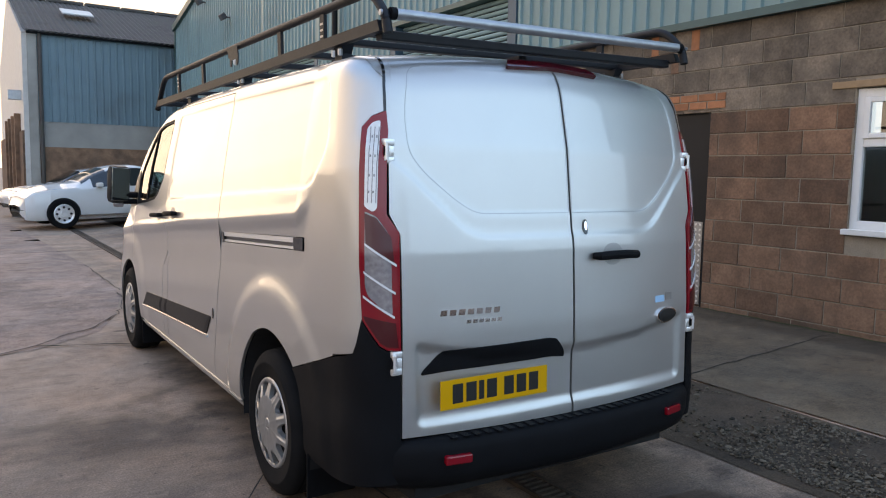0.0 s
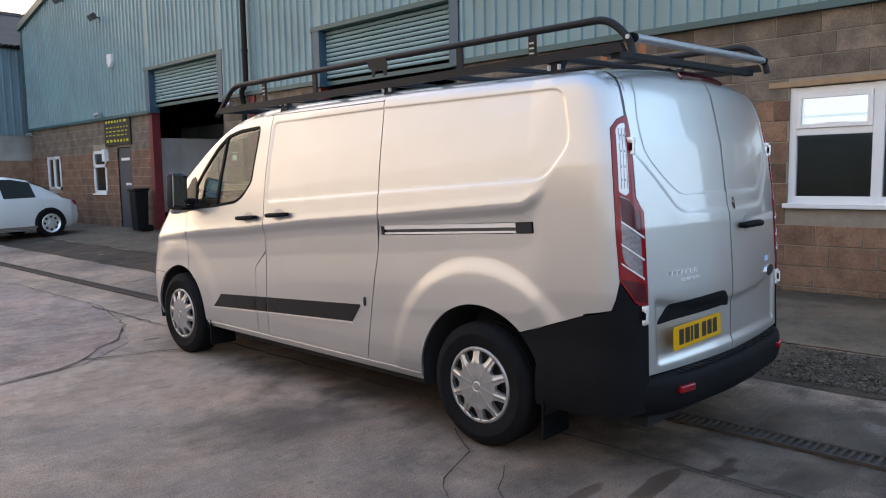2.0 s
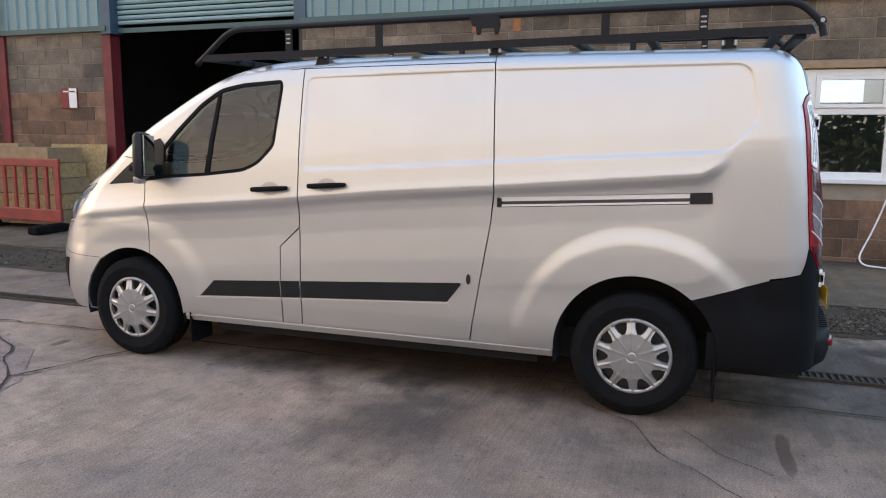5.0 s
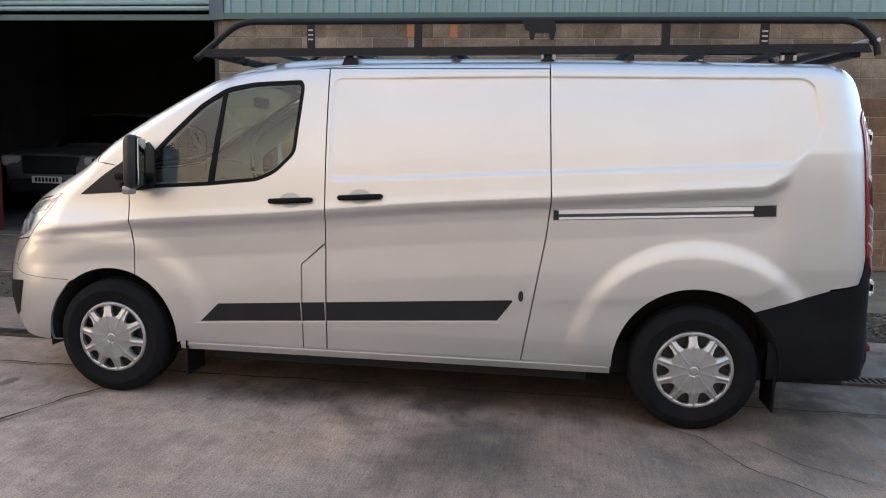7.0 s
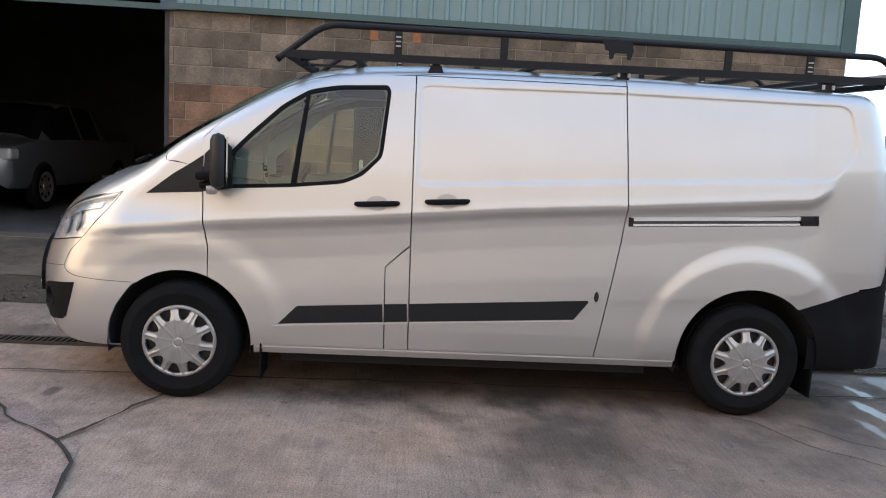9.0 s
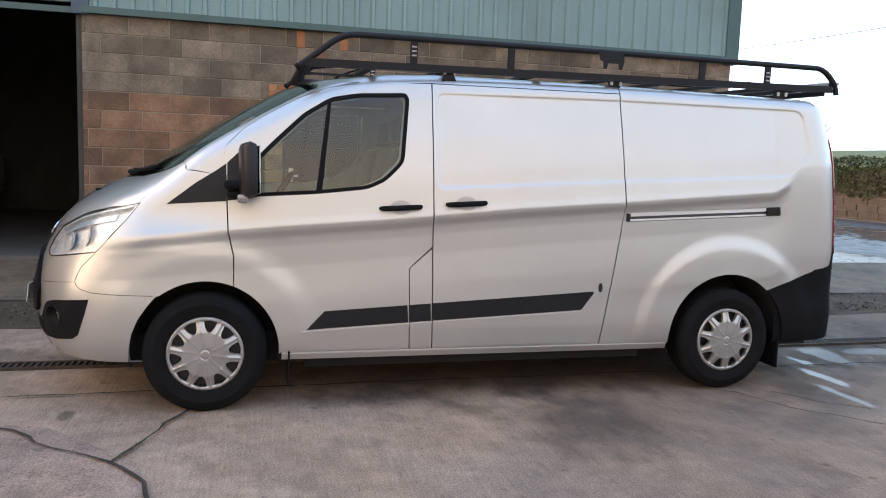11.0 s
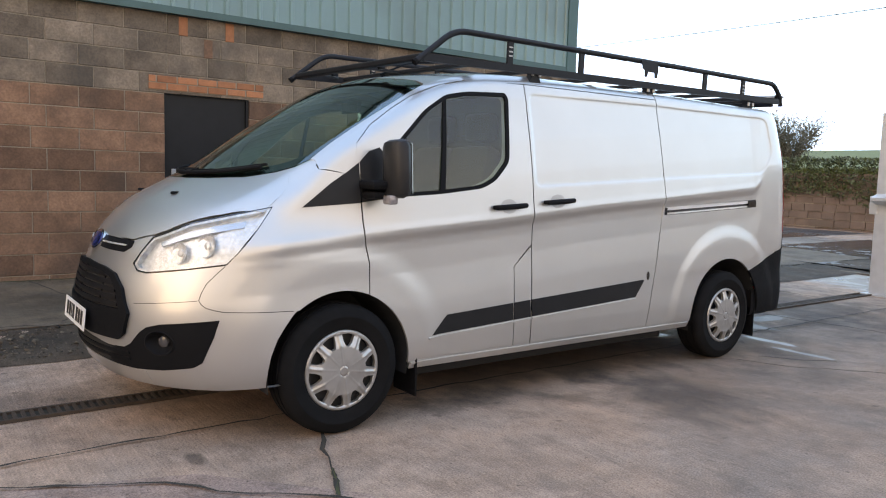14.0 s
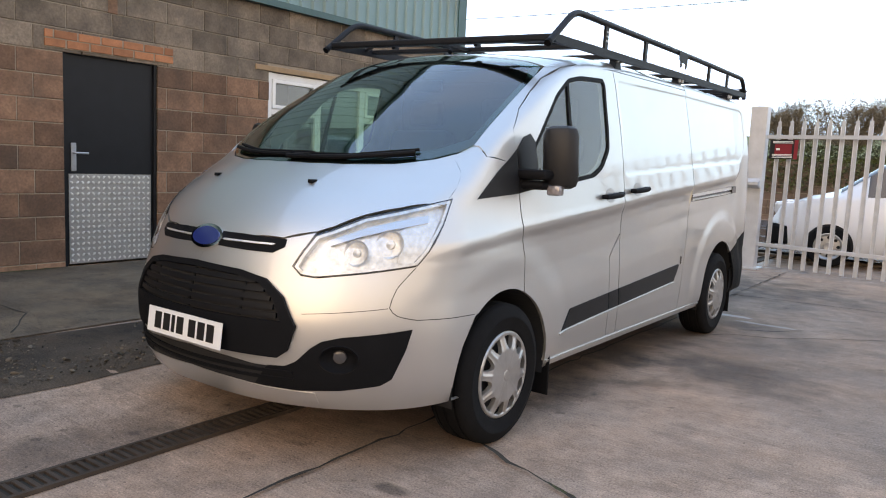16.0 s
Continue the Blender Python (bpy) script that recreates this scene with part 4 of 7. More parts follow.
for z in (.415, .445):
    skin("intake_bar", [(-.53, z - .007), (.53, z - .007), (.53, z + .007), (-.53, z + .007)], 0, M_PLASTIC, low, off=.008, depth=.02, res=.06)
skin("front_lip", mirrored([(0, .392), (-.24, .381), (-.40, .369), (-.60, .362), (-.60, .315), (0, .335)]), 0, M_PAINT, van, off=.003, depth=.02, res=.05)


def oval(u0, z0, a, b, n=32):
    return [(u0 + a * math.cos(2 * math.pi * i / n), z0 + b * math.sin(2 * math.pi * i / n)) for i in range(n)]


bd = skin("front_badge", oval(0, .951, .104, .049), 0, M_CHROME, van, off=.014, depth=.02, res=.03)
skin("badge_face", oval(0, .951, .089, .037), 0, M_BLUEBADGE, bd, off=.017, depth=.004, res=.03)


def plate(name, m, face, parent, label):
    pl = part(name, box(bmesh.new(), -.26, .26, -.056, .056, 0, .004), face, parent, label)
    pl.matrix_local = m
    for x in (-.183, -.120, -.072, -.022, .062, .125, .188):
        w = .012 if x == -.072 else .024
        part("character_bar", box(bmesh.new(), x - w, x + w, -.036, .038, .0042, .0052), M_INK, pl)
    return pl


plate("front_plate", pose(-.006, 2.722, .570, 84, 0, 180), M_WHITEPLATE, van, "white number plate with dark bars")

# rear doors
for sg in (1, -1):
    o = [(.755, 1.925), (.812, 1.70), (.826, 1.345), (.789, 1.270), (.791, .512), (.0055, .507), (.0055, 1.955), (.4, 1.95), (.68, 1.935)]
    rd = skin("rear_door", [(sg * s, z) for s, z in o], 180, M_PAINT, van, res=.022, edge=.02, extra=[(sg * s, z) for s, z in press_r])
    line = [(sg * s, z) for s, z in REAR_WIN if s > 0]
    k = max(range(len(line)), key=lambda i: math.dist(line[i], line[i - 1]))
    # grey strip paints the shade of the groove round the pressed panel
    strip("panel_line", dense_open(line[k:] + line[:k], .03), 180, .003, M_CUP, rd, off=.0007)
    strip("door_seal", dense_open([(sg * .775, 1.952), (sg * .782, 1.931), (sg * .804, 1.817), (sg * .811, 1.730), (sg * .818, 1.66)], .03), 180, .010, M_GLOSSBLACK, rd, off=.002)
    for s, z in ((.815, 1.575), (.815, .80)):
        P = on_body(np.array([(sg * s, z)]), 180)[0]
        x0 = -sg * s
        y0 = P[1]
        hg = part("hinge", boxes((x0 - .022, x0 + .022, y0 - .012, y0 + .03, z - .045, z - .020), (x0 - .022, x0 + .022, y0 - .012, y0 + .03, z + .020, z + .045), (x0 - .016 + sg * .012, x0 + .010 + sg * .012, y0 - .010, y0 + .02, z - .02, z + .02), bevel=.004), M_ALU, rd, smooth=True)
        part("hinge_pin", tube(bmesh.new(), [(x0 - sg * .014, y0 - .014, z - .032), (x0 - sg * .014, y0 - .014, z + .032)], .009, 8), M_ALU, hg, smooth=True)
        part("hinge_slot", boxes((x0 - sg * .014 - .010, x0 - sg * .014 + .010, y0 - .018, y0 - .006, z - .018, z + .018), bevel=.003), M_PLASTIC, hg)
    if sg < 0:
        c = on_body(np.array([(-.235, 1.162)]), 180)[0]
        bm = tube(bmesh.new(), [(c[0] - .125, c[1] - .01, c[2]), (c[0] - .11, c[1] - .035, c[2]), (c[0] - .05, c[1] - .045, c[2] + .004), (c[0] + .05, c[1] - .045, c[2] + .004), (c[0] + .11, c[1] - .035, c[2]), (c[0] + .125, c[1] - .01, c[2])], [.014, .018, .019, .019, .018, .014], 10)
        part("handle", bm, M_PLASTIC, rd, "black pull handle", smooth=True)
        skin("handle_cup", oval(-.235, 1.165, .062, .048), 180, M_CUP, rd, off=.0015, depth=.002, res=.02)
        skin("lock_cover", oval(-.076, 1.284, .015, .032, 20), 180, M_GLOSSBLACK, rd, off=.004, depth=.006, res=.02)
        skin("lock", oval(-.076, 1.288, .009, .020, 16), 180, M_CHROME, rd, off=.007, depth=.006, res=.02)
        bd = skin("rear_badge", oval(-.612, .862, .075, .036), 180, M_CHROME, rd, off=.010, depth=.012, res=.03)
        skin("badge_face", oval(-.612, .862, .066, .029), 180, M_INK, bd, off=.013, depth=.004, res=.03)
        skin("sticker", [(-.53, .925), (-.60, .925), (-.60, .955), (-.53, .955)], 180, M_STICKER, rd, off=.001, depth=.001, res=.03)
        skin("sticker", [(-.61, .93), (-.66, .93), (-.66, .965), (-.61, .965)], 180, M_COVER, rd, off=.001, depth=.001, res=.03)
    else:
        o = rounded([(.714, .741), (.70, .762), (.625, .828), (.136, .838), (.10, .832), (.049, .775), (.048, .748), (.12, .756), (.607, .748)], .008)
        skin("grab_strip", o, 180, M_PLASTIC, rd, off=.006, depth=.02, res=.03, dome=.02, label="black plastic grab strip")
        plate("rear_plate", pose(-.40, -2.606, .668, 88, 0, 0), M_YELLOW, rd, "yellow number plate with dark bars")
        # raised lettering, drawn as bars
        for i in range(7):
            s = .640 - i * .0385
            skin("badge_bar", [(s, .962), (s - .027, .962), (s - .031, .984), (s - .004, .984)], 180, M_CHROME, rd, off=.003, depth=.004, res=.03)
        for i in range(6):
            s = .530 - i * .0275
            skin("badge_bar", [(s, .928), (s - .020, .928), (s - .023, .942), (s - .003, .942)], 180, M_CHROME, rd, off=.003, depth=.004, res=.03)
skin("inner_rear", [(.80, .54), (-.80, .54), (-.80, 1.90), (.80, 1.90)], 180, M_DARK, van, off=-.03, depth=.004, res=.2)
skin("brake_lamp", rounded([(.252, 1.925), (.225, 1.955), (0, 1.968), (-.225, 1.955), (-.252, 1.925), (0, 1.938)], .01), 180, M_REDDARK, van, off=.016, depth=.03, res=.03, label="dark red high brake lamp")

# rear bumper bar
plan = bend([(-.962, -2.02, 0), (-.966, -2.25, 0), (-.905, -2.50, 0), (-.68, -2.640, 0), (0, -2.70, 0), (.68, -2.640, 0), (.905, -2.50, 0), (.966, -2.25, 0), (.962, -2.02, 0)], .20, 8)
bm = bmesh.new()
sec = [(-.16, .30), (-.05, .305), (-.012, .335), (0, .38), (0, .455), (-.008, .485), (-.03, .502), (-.16, .506)]
rows = []
for i, p in enumerate(plan):
    d = (plan[min(i + 1, len(plan) - 1)] - plan[max(i - 1, 0)]).normalized()
    n = Vector((d.y, -d.x, 0))
    k = .25 if abs(p.y) < 2.3 else 1.0
    rows.append([bm.verts.new((p.x + n.x * o * k, p.y + n.y * o * k, z)) for o, z in sec])
for a, b in zip(rows, rows[1:]):
    for k in range(len(sec) - 1):
        bm.faces.new((a[k], a[k + 1], b[k + 1], b[k]))
rb = part("rear_bumper", bm, M_PLASTIC, van, "black textured plastic step bumper", smooth=True, angle=50)
for u in (-.60, .60):
    bm = box(bmesh.new(), -.055, .055, -.014, .014, .412, .447, bevel=.006)
    bmesh.ops.transform(bm, matrix=pose(u, -2.648, 0, 0, 0, 10 if u > 0 else -10), verts=bm.verts)
    part("reflector", bm, M_RED, rb)
for i in range(25):
    u = -.60 + i * .05
    part("step_rib", box(bmesh.new(), u - .015, u + .015, -2.668 + .105 * u * u, -2.60 + .105 * u * u, .503, .507, bevel=.0015), M_PLASTIC, rb)

# rail of the sliding door on the near side
ch = skin("slide_rail", RAIL_HOLE, 90, M_RAILDARK, van, off=-.028, depth=.002, res=.08, label="bright metal sliding door rail")
for f0, f1, mt, o in ((.58, .97, M_ALU, -.002), (.30, .54, M_RAILDARK, -.014), (.08, .26, M_ALU, -.002)):
    lo, hi = lambda v, f: 1.108 + (-.88 - v) * .0513 + f * .057, None
    skin("rail_strip", [(-.90, lo(-.90, f0)), (-1.90, lo(-1.90, f0)), (-1.90, lo(-1.90, f1)), (-.90, lo(-.90, f1))], 90, mt, ch, off=o, depth=.02, res=.1)
skin("rail_end", rounded([(-1.905, 1.163), (-2.004, 1.168), (-2.0, 1.222), (-1.90, 1.217)], .008), 90, M_GLOSSBLACK, ch, off=.006, depth=.03, res=.03)
skin("rail_start", [(-.885, 1.112), (-.91, 1.113), (-.91, 1.162), (-.885, 1.160)], 90, M_GLOSSBLACK, ch, off=.001, depth=.03, res=.03)


# wheels
COVER_HOLES = []
for k in range(10):
    a = 2 * math.pi * k / 10 + .12
    COVER_HOLES.append(rounded([(r * math.cos(a + s), r * math.sin(a + s)) for r, s in ((.126, -.07), (.150, -.165), (.187, -.200), (.192, 0), (.187, .200), (.150, .165), (.126, .07))], .004, 2))


def cover_height(x, y):
    r, a = np.hypot(x, y), np.arctan2(y, x)
    q = ((a - .12) / (2 * math.pi / 10) + .5) % 1 - .5              # 0 on a pocket, .5 on a spoke
    side = (.5 - np.abs(q)) * 2 * math.pi / 10 * r                    # distance from the spoke's middle line
    h = np.interp(r, [0, .022, .0235, .027, .03, .06, .125, .150, .186, .192, .204, .209, .215], [.037, .037, .033, .033, .0355, .036, .034, .026, .016, .021, .021, .014, .0])
    return h + .0014 * ss(.0045, .001, side) * ss(.03, .04, r) * ss(.13, .10, r) + .0055 * ss(.011, .001, side) * ss(.105, .14, r) * ss(.196, .186, r)


def wheel(at, parent):
    e = new("wheel")
    e.parent = parent
    e.matrix_local = pose(*at)
    prof = [(.205, -.098), (.214, -.106), (.224, -.111), (.268, -.113), (.272, -.1155), (.279, -.1155), (.283, -.113), (.312, -.104), (.326, -.093), (.334, -.080), (.336, -.062), (.328, -.060), (.328, -.052), (.3375, -.050),
            (.338, -.012), (.330, -.010), (.330, .010), (.338, .012), (.3375, .05), (.328, .052), (.328, .060), (.336, .062), (.334, .08), (.315, .1), (.27, .11), (.22, .108), (.205, .098)]
    part("tyre", lathe(bmesh.new(), prof, 72), M_RUBBER, e, "worn black tyre", smooth=True, angle=50)
    circle = [(.215 * math.cos(2 * math.pi * i / 72), .215 * math.sin(2 * math.pi * i / 72)) for i in range(72)]
    sheet("wheel_cover", circle, cover_height, M_COVER, e, pose(-.088, 0, 0, 0, -90, 0), holes=COVER_HOLES, depth=.022, res=.005, label="silver ten-slot wheel cover")
    part("steel_rim", lathe(bmesh.new(), [(.001, -.045), (.09, -.045), (.12, -.06), (.19, -.055), (.212, -.09), (.205, -.098), (.19, .05)], 40), M_RIMDARK, e, smooth=True)
    return e


for u, v in ((-.862, AXLE_F), (-.862, AXLE_R), (.862, AXLE_F), (.862, AXLE_R)):
    wheel((u, v, .337, random.uniform(0, 360), 0, 0 if u < 0 else 180), van)
part("underbody", boxes((-.70, .70, -2.50, 2.05, .225, .40), (-.80, -.76, -1.1, 1.1, .20, .30), (-.93, .93, -1.15, 1.20, .29, .335)), M_DARK, van)

# cabin
part("cab_floor", boxes((-.88, .88, .35, 1.15, .55, .60), (-.55, .55, 1.15, 2.1, .552, .598)), M_INTERIOR, van)
part("bulkhead", boxes((-.78, .78, .34, .37, .55, 1.86)), M_BULK, van, "grey steel bulkhead")
bm = bmesh.new()
prof = [(1.35, .80), (1.33, .95), (1.40, 1.10), (1.52, 1.185), (1.75, 1.205), (1.95, 1.16), (2.0, .9), (2.0, .80)]
prism(bm, prof, 1.66, Matrix(((0, 0, 1, -.83), (1, 0, 0, 0), (0, 1, 0, 0), (0, 0, 0, 1))))
part("dashboard", bm, M_DASH, van, "dark grey dashboard", smooth=True)
for u in (-.52, -.10, .50):
    w = .40 if u != .50 else .50
    seat = part("seat", box(bmesh.new(), u - w / 2, u + w / 2, .62, 1.12, .82, .98, bevel=.05), M_SEAT, van, smooth=True)
    bm = box(bmesh.new(), -w / 2, w / 2, -.07, .07, 0, .62, bevel=.05)
    bmesh.ops.transform(bm, matrix=pose(u, .60, .92, 12, 0, 0), verts=bm.verts)
    part("seat_back", bm, M_SEAT, seat, smooth=True)
    part("head_rest", box(bmesh.new(), u - .13, u + .13, .40, .49, 1.56, 1.74, bevel=.035), M_SEAT, seat, smooth=True)
bm = bmesh.new()
ring = [(.19 * math.cos(2 * math.pi * i / 24), .19 * math.sin(2 * math.pi * i / 24), 0) for i in range(25)]
tube(bm, ring, .016, 8, cap=False)
box(bm, -.06, .06, -.05, .05, -.03, .01, bevel=.015)
box(bm, -.18, .18, -.015, .015, -.012, .004)
bmesh.ops.transform(bm, matrix=pose(.47, 1.22, 1.17, -58, 0, 0), verts=bm.verts)
part("steering_wheel", bm, M_PLASTIC, van, smooth=True)
part("screen_mirror", box(bmesh.new(), -.11, .11, 1.08, 1.11, 1.72, 1.79, bevel=.01), M_PLASTIC, van)
part("headliner", boxes((-.62, .62, .38, .92, 1.855, 1.870)), M_BULK, van)

bm = tube(bmesh.new(), [(.02, .86, 1.985), (.02, .83, 2.01), (.02, .62, 2.10)], [.016, .008, .004], 8)
part("aerial", bm, M_PLASTIC, van, "short black roof aerial", smooth=True)

# ---------------------------------------------------------------- roof rack
rack = thing("roof_rack", (VAN_X + .025, VAN_Y, .02, 0, -1.5, 0), "black steel roof rack with a galvanised rear roller", "roof rack")
for sg in (-1, 1):
    u = sg * .80
    line = bend([(u, 1.155, 1.955), (u, .90, 2.155), (u, -1.0, 2.165), (u, -2.355, 2.165), (u, -2.46, 2.06), (u, -2.475, 1.995)], .09, 6)
    part("side_tube", tube(bmesh.new(), line, .018, 12), M_BLACKSTEEL, rack, smooth=True)
    bm = bmesh.new()
    pr = [(1.12, 1.970), (1.09, 2.005), (-2.42, 2.050), (-2.44, 2.008), (1.10, 1.962)]
    prism(bm, pr, .032, Matrix(((0, 0, 1, u - .016), (1, 0, 0, 0), (0, 1, 0, 0), (0, 0, 0, 1))))
    part("side_rail", bm, M_BLACKSTEEL, rack)
    for v in (.487, -.116, -1.426, -1.918):
        post = part("post", box(bmesh.new(), u - .008, u + .008, v - .022, v + .022, 2.0, 2.165, bevel=.003), M_BLACKSTEEL, rack)
        for z in (2.06, 2.085, 2.11):
            if v in (.487, -1.918):
                bm = box(bmesh.new(), u - .010, u + .010, v - .014, v + .014, z - .004, z + .004)
                part("post_slot", bm, M_CUP, post)
    for v in (.267, -.82, -2.046):
        bm = bmesh.new()
        pr = [(-.05, 1.915), (.05, 1.915), (.025, 1.975), (.045, 2.01), (-.045, 2.01), (-.025, 1.975)]
        prism(bm, [(v + a, z) for a, z in pr], .05, Matrix(((0, 0, 1, u - .025 - sg * .03), (1, 0, 0, 0), (0, 1, 0, 0), (0, 0, 0, 1))))
        ft = part("foot", bm, M_BLACKSTEEL, rack)
        for dv in (-.03, .03):
            part("bolt", tube(bmesh.new(), [(u + sg * .0, v + dv, 1.965), (u + sg * .0, v + dv, 1.99)], .010, 6), M_STEEL, ft)
for v in (.72, .267, -.317, -.82, -1.25, -1.65, -2.046, -2.28):
    z = 2.003 - v * .010
    part("cross_bar", box(bmesh.new(), -.785, .785, v - .026, v + .026, z - .013, z + .013, bevel=.006), M_BLACKSTEEL, rack)
part("front_bar", box(bmesh.new(), -.80, .80, 1.07, 1.13, 1.966, 2.004, bevel=.010), M_BLACKSTEEL, rack)
for sg in (-1, 1):
    part("corner_brace", tube(bmesh.new(), [(sg * .78, .80, 2.0), (sg * .45, 1.09, 1.982)], .013, 8), M_BLACKSTEEL, rack)
    part("front_post", box(bmesh.new(), sg * .30 - .012, sg * .30 + .012, 1.05, 1.09, 1.955, 2.0), M_BLACKSTEEL, rack)
    part("tube_cap", tube(bmesh.new(), [(sg * .80, 1.150, 1.959), (sg * .80, 1.165, 1.947)], .020, 12), M_PLASTIC, rack, smooth=True)
part("middle_bar", box(bmesh.new(), -.02, .02, -2.25, 1.08, 1.985, 2.0), M_BLACKSTEEL, rack)
part("rear_bar", box(bmesh.new(), -.785, .785, -2.40, -2.35, 1.985, 2.020, bevel=.006), M_BLACKSTEEL, rack)
part("rear_roller", tube(bmesh.new(), [(-.765, -2.462, 2.068), (.765, -2.462, 2.068)], .020, 16), M_STEEL, rack, "galvanised steel roller tube", smooth=True)
for sg in (-1, 1):
    part("end_cap", tube(bmesh.new(), [(sg * .762, -2.462, 2.068), (sg * .784, -2.462, 2.068)], .023, 12), M_PLASTIC, rack, smooth=True)
    part("roller_bolt", tube(bmesh.new(), [(sg * .818, -2.462, 2.068), (sg * .826, -2.462, 2.068)], .011, 6), M_STEEL, rack)
bm = bmesh.new()
shape = [(-.085, .03), (-.10, .055), (-.085, .062), (-.06, .05), (-.02, .058), (.05, .055), (.08, .045), (.088, .0), (.075, -.05), (.055, -.05), (.05, -.015), (-.02, -.015), (-.03, -.05), (-.05, -.05), (-.055, -.005), (-.075, .0)]
prism(bm, [(-a, b) for a, b in shape], .006, Matrix(((0, 0, 1, -.823), (1, 0, 0, -.77), (0, 1, 0, 2.11), (0, 0, 0, 1))))
part("emblem_plate", bm, M_BLACKSTEEL, rack, "flat black steel emblem plate")

# ---------------------------------------------------------------- ground
WALL_X = 6.47


def gz(x, y):
    """Height of the yard: it falls from the building to the drain."""
    k = min(max((x - 2.3) / 4.17, 0), 1.0)
    f = min(max((y - 8) / 12, 0), 1)
    return k * (.150 + .06 * f)


def ground_mat(name, color, stains_shade=(), wet=(), lines=.12, rough=.78, blotch=.17):
    """Old concrete: broom marks, blotches, damp patches, and dark ellipses for stains and painted shade."""
    m = bpy.data.materials.new(name)
    m.use_nodes = True
    n, lk = m.node_tree.nodes, m.node_tree.links.new
    b = n["Principled BSDF"]
    b.inputs["Specular IOR Level"].default_value = .5 if wet else .3
    pos = n.new("ShaderNodeNewGeometry").outputs["Position"]

    def tex(scale, detail=6.0, vec=None, rough_=.6):
        v = pos
        if vec:
            vm = n.new("ShaderNodeVectorMath")
            vm.operation = "MULTIPLY"
            vm.inputs[1].default_value = vec
            lk(pos, vm.inputs[0])
            v = vm.outputs[0]
        x = n.new("ShaderNodeTexNoise")
        x.inputs["Scale"].default_value, x.inputs["Detail"].default_value, x.inputs["Roughness"].default_value = scale, detail, rough_
        lk(v, x.inputs["Vector"])
        return x.outputs["Fac"]

    def rng(f, a, c, lo, hi):
        mr = n.new("ShaderNodeMapRange")
        for k, v in zip(("From Min", "From Max", "To Min", "To Max"), (a, c, lo, hi)):
            mr.inputs[k].default_value = v
        lk(f, mr.inputs["Value"])
        return mr.outputs[0]

    def math_(op, a, c):
        x = n.new("ShaderNodeMath")
        x.operation = op
        for i, v in enumerate((a, c)):
            if isinstance(v, (int, float)):
                x.inputs[i].default_value = v
            else:
                lk(v, x.inputs[i])
        return x.outputs[0]

    gain = rng(tex(.55, 7), .3, .7, 1 - blotch, 1 + blotch)
    gain = math_("MULTIPLY", gain, rng(tex(5.5, 8, None, .7), .3, .7, .74, 1.26))
    gain = math_("MULTIPLY", gain, rng(tex(110, 5), .3, .7, .58, 1.42))
    gain = math_("MULTIPLY", gain, rng(tex(30, 3, (.10, 1.9, 1)), .32, .68, 1 - lines, 1 + lines))
    gain = math_("MULTIPLY", gain, rng(tex(42, 2, None, .5), .68, .73, 1.0, .50))
    gain = math_("MULTIPLY", gain, rng(tex(7, 3, (.5, 1.3, 1), .6), .66, .72, 1.0, .72))
    spots = rng(tex(9, 2, None, .4), .70, .76, 1.0, .62)
    gain = math_("MULTIPLY", gain, spots)
    gain = math_("MULTIPLY", gain, rng(tex(1.3, 9, None, .75), .48, .58, 1.08, .78))
    gain = math_("MULTIPLY", gain, rng(tex(34, 3), .66, .72, 1.0, 1.28))
    gain = math_("MULTIPLY", gain, rng(tex(21, 4, None, .7), .62, .70, 1.0, .70))
    edge = tex(2.6, 7)
    # dark ellipses: real stains, and shade under and behind the van as colour
    for x, y, rx, ry, s in stains_shade:
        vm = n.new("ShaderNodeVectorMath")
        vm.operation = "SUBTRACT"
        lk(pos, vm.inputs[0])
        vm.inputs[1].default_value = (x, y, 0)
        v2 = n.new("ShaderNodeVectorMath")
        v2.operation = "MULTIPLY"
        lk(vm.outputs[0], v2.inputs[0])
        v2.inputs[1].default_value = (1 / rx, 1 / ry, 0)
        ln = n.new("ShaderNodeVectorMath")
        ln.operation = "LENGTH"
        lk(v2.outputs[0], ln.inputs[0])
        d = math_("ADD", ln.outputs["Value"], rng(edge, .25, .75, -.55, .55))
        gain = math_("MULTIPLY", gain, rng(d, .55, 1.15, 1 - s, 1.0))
    damp = 0.0
    for x, y, rx, ry, s in wet:
        vm = n.new("ShaderNodeVectorMath")
        vm.operation = "SUBTRACT"
        lk(pos, vm.inputs[0])
        vm.inputs[1].default_value = (x, y, 0)
        v2 = n.new("ShaderNodeVectorMath")
        v2.operation = "MULTIPLY"
        lk(vm.outputs[0], v2.inputs[0])
        v2.inputs[1].default_value = (1 / rx, 1 / ry, 0)
        ln = n.new("ShaderNodeVectorMath")
        ln.operation = "LENGTH"
        lk(v2.outputs[0], ln.inputs[0])
        d = math_("ADD", ln.outputs["Value"], rng(edge, .25, .75, -.8, .8))
        damp = math_("MAXIMUM", damp, rng(d, .75, 1.0, s, 0.0))
    base = n.new("ShaderNodeVectorMath")
    base.operation = "SCALE"
    hue = n.new("ShaderNodeMix")
    hue.data_type = "RGBA"
    hue.inputs["A"].default_value = (*color, 1)
    hue.inputs["B"].default_value = (color[0] * 1.10, color[1] * .96, color[2] * .86, 1)
    lk(rng(tex(1.1, 5), .35, .65, 0, 1), hue.inputs["Factor"])
    lk(hue.outputs["Result"], base.inputs[0])
    if wet:
        gain = math_("MULTIPLY", gain, rng(damp, 0, 1, 1.0, .55))
    lk(gain, base.inputs["Scale"])
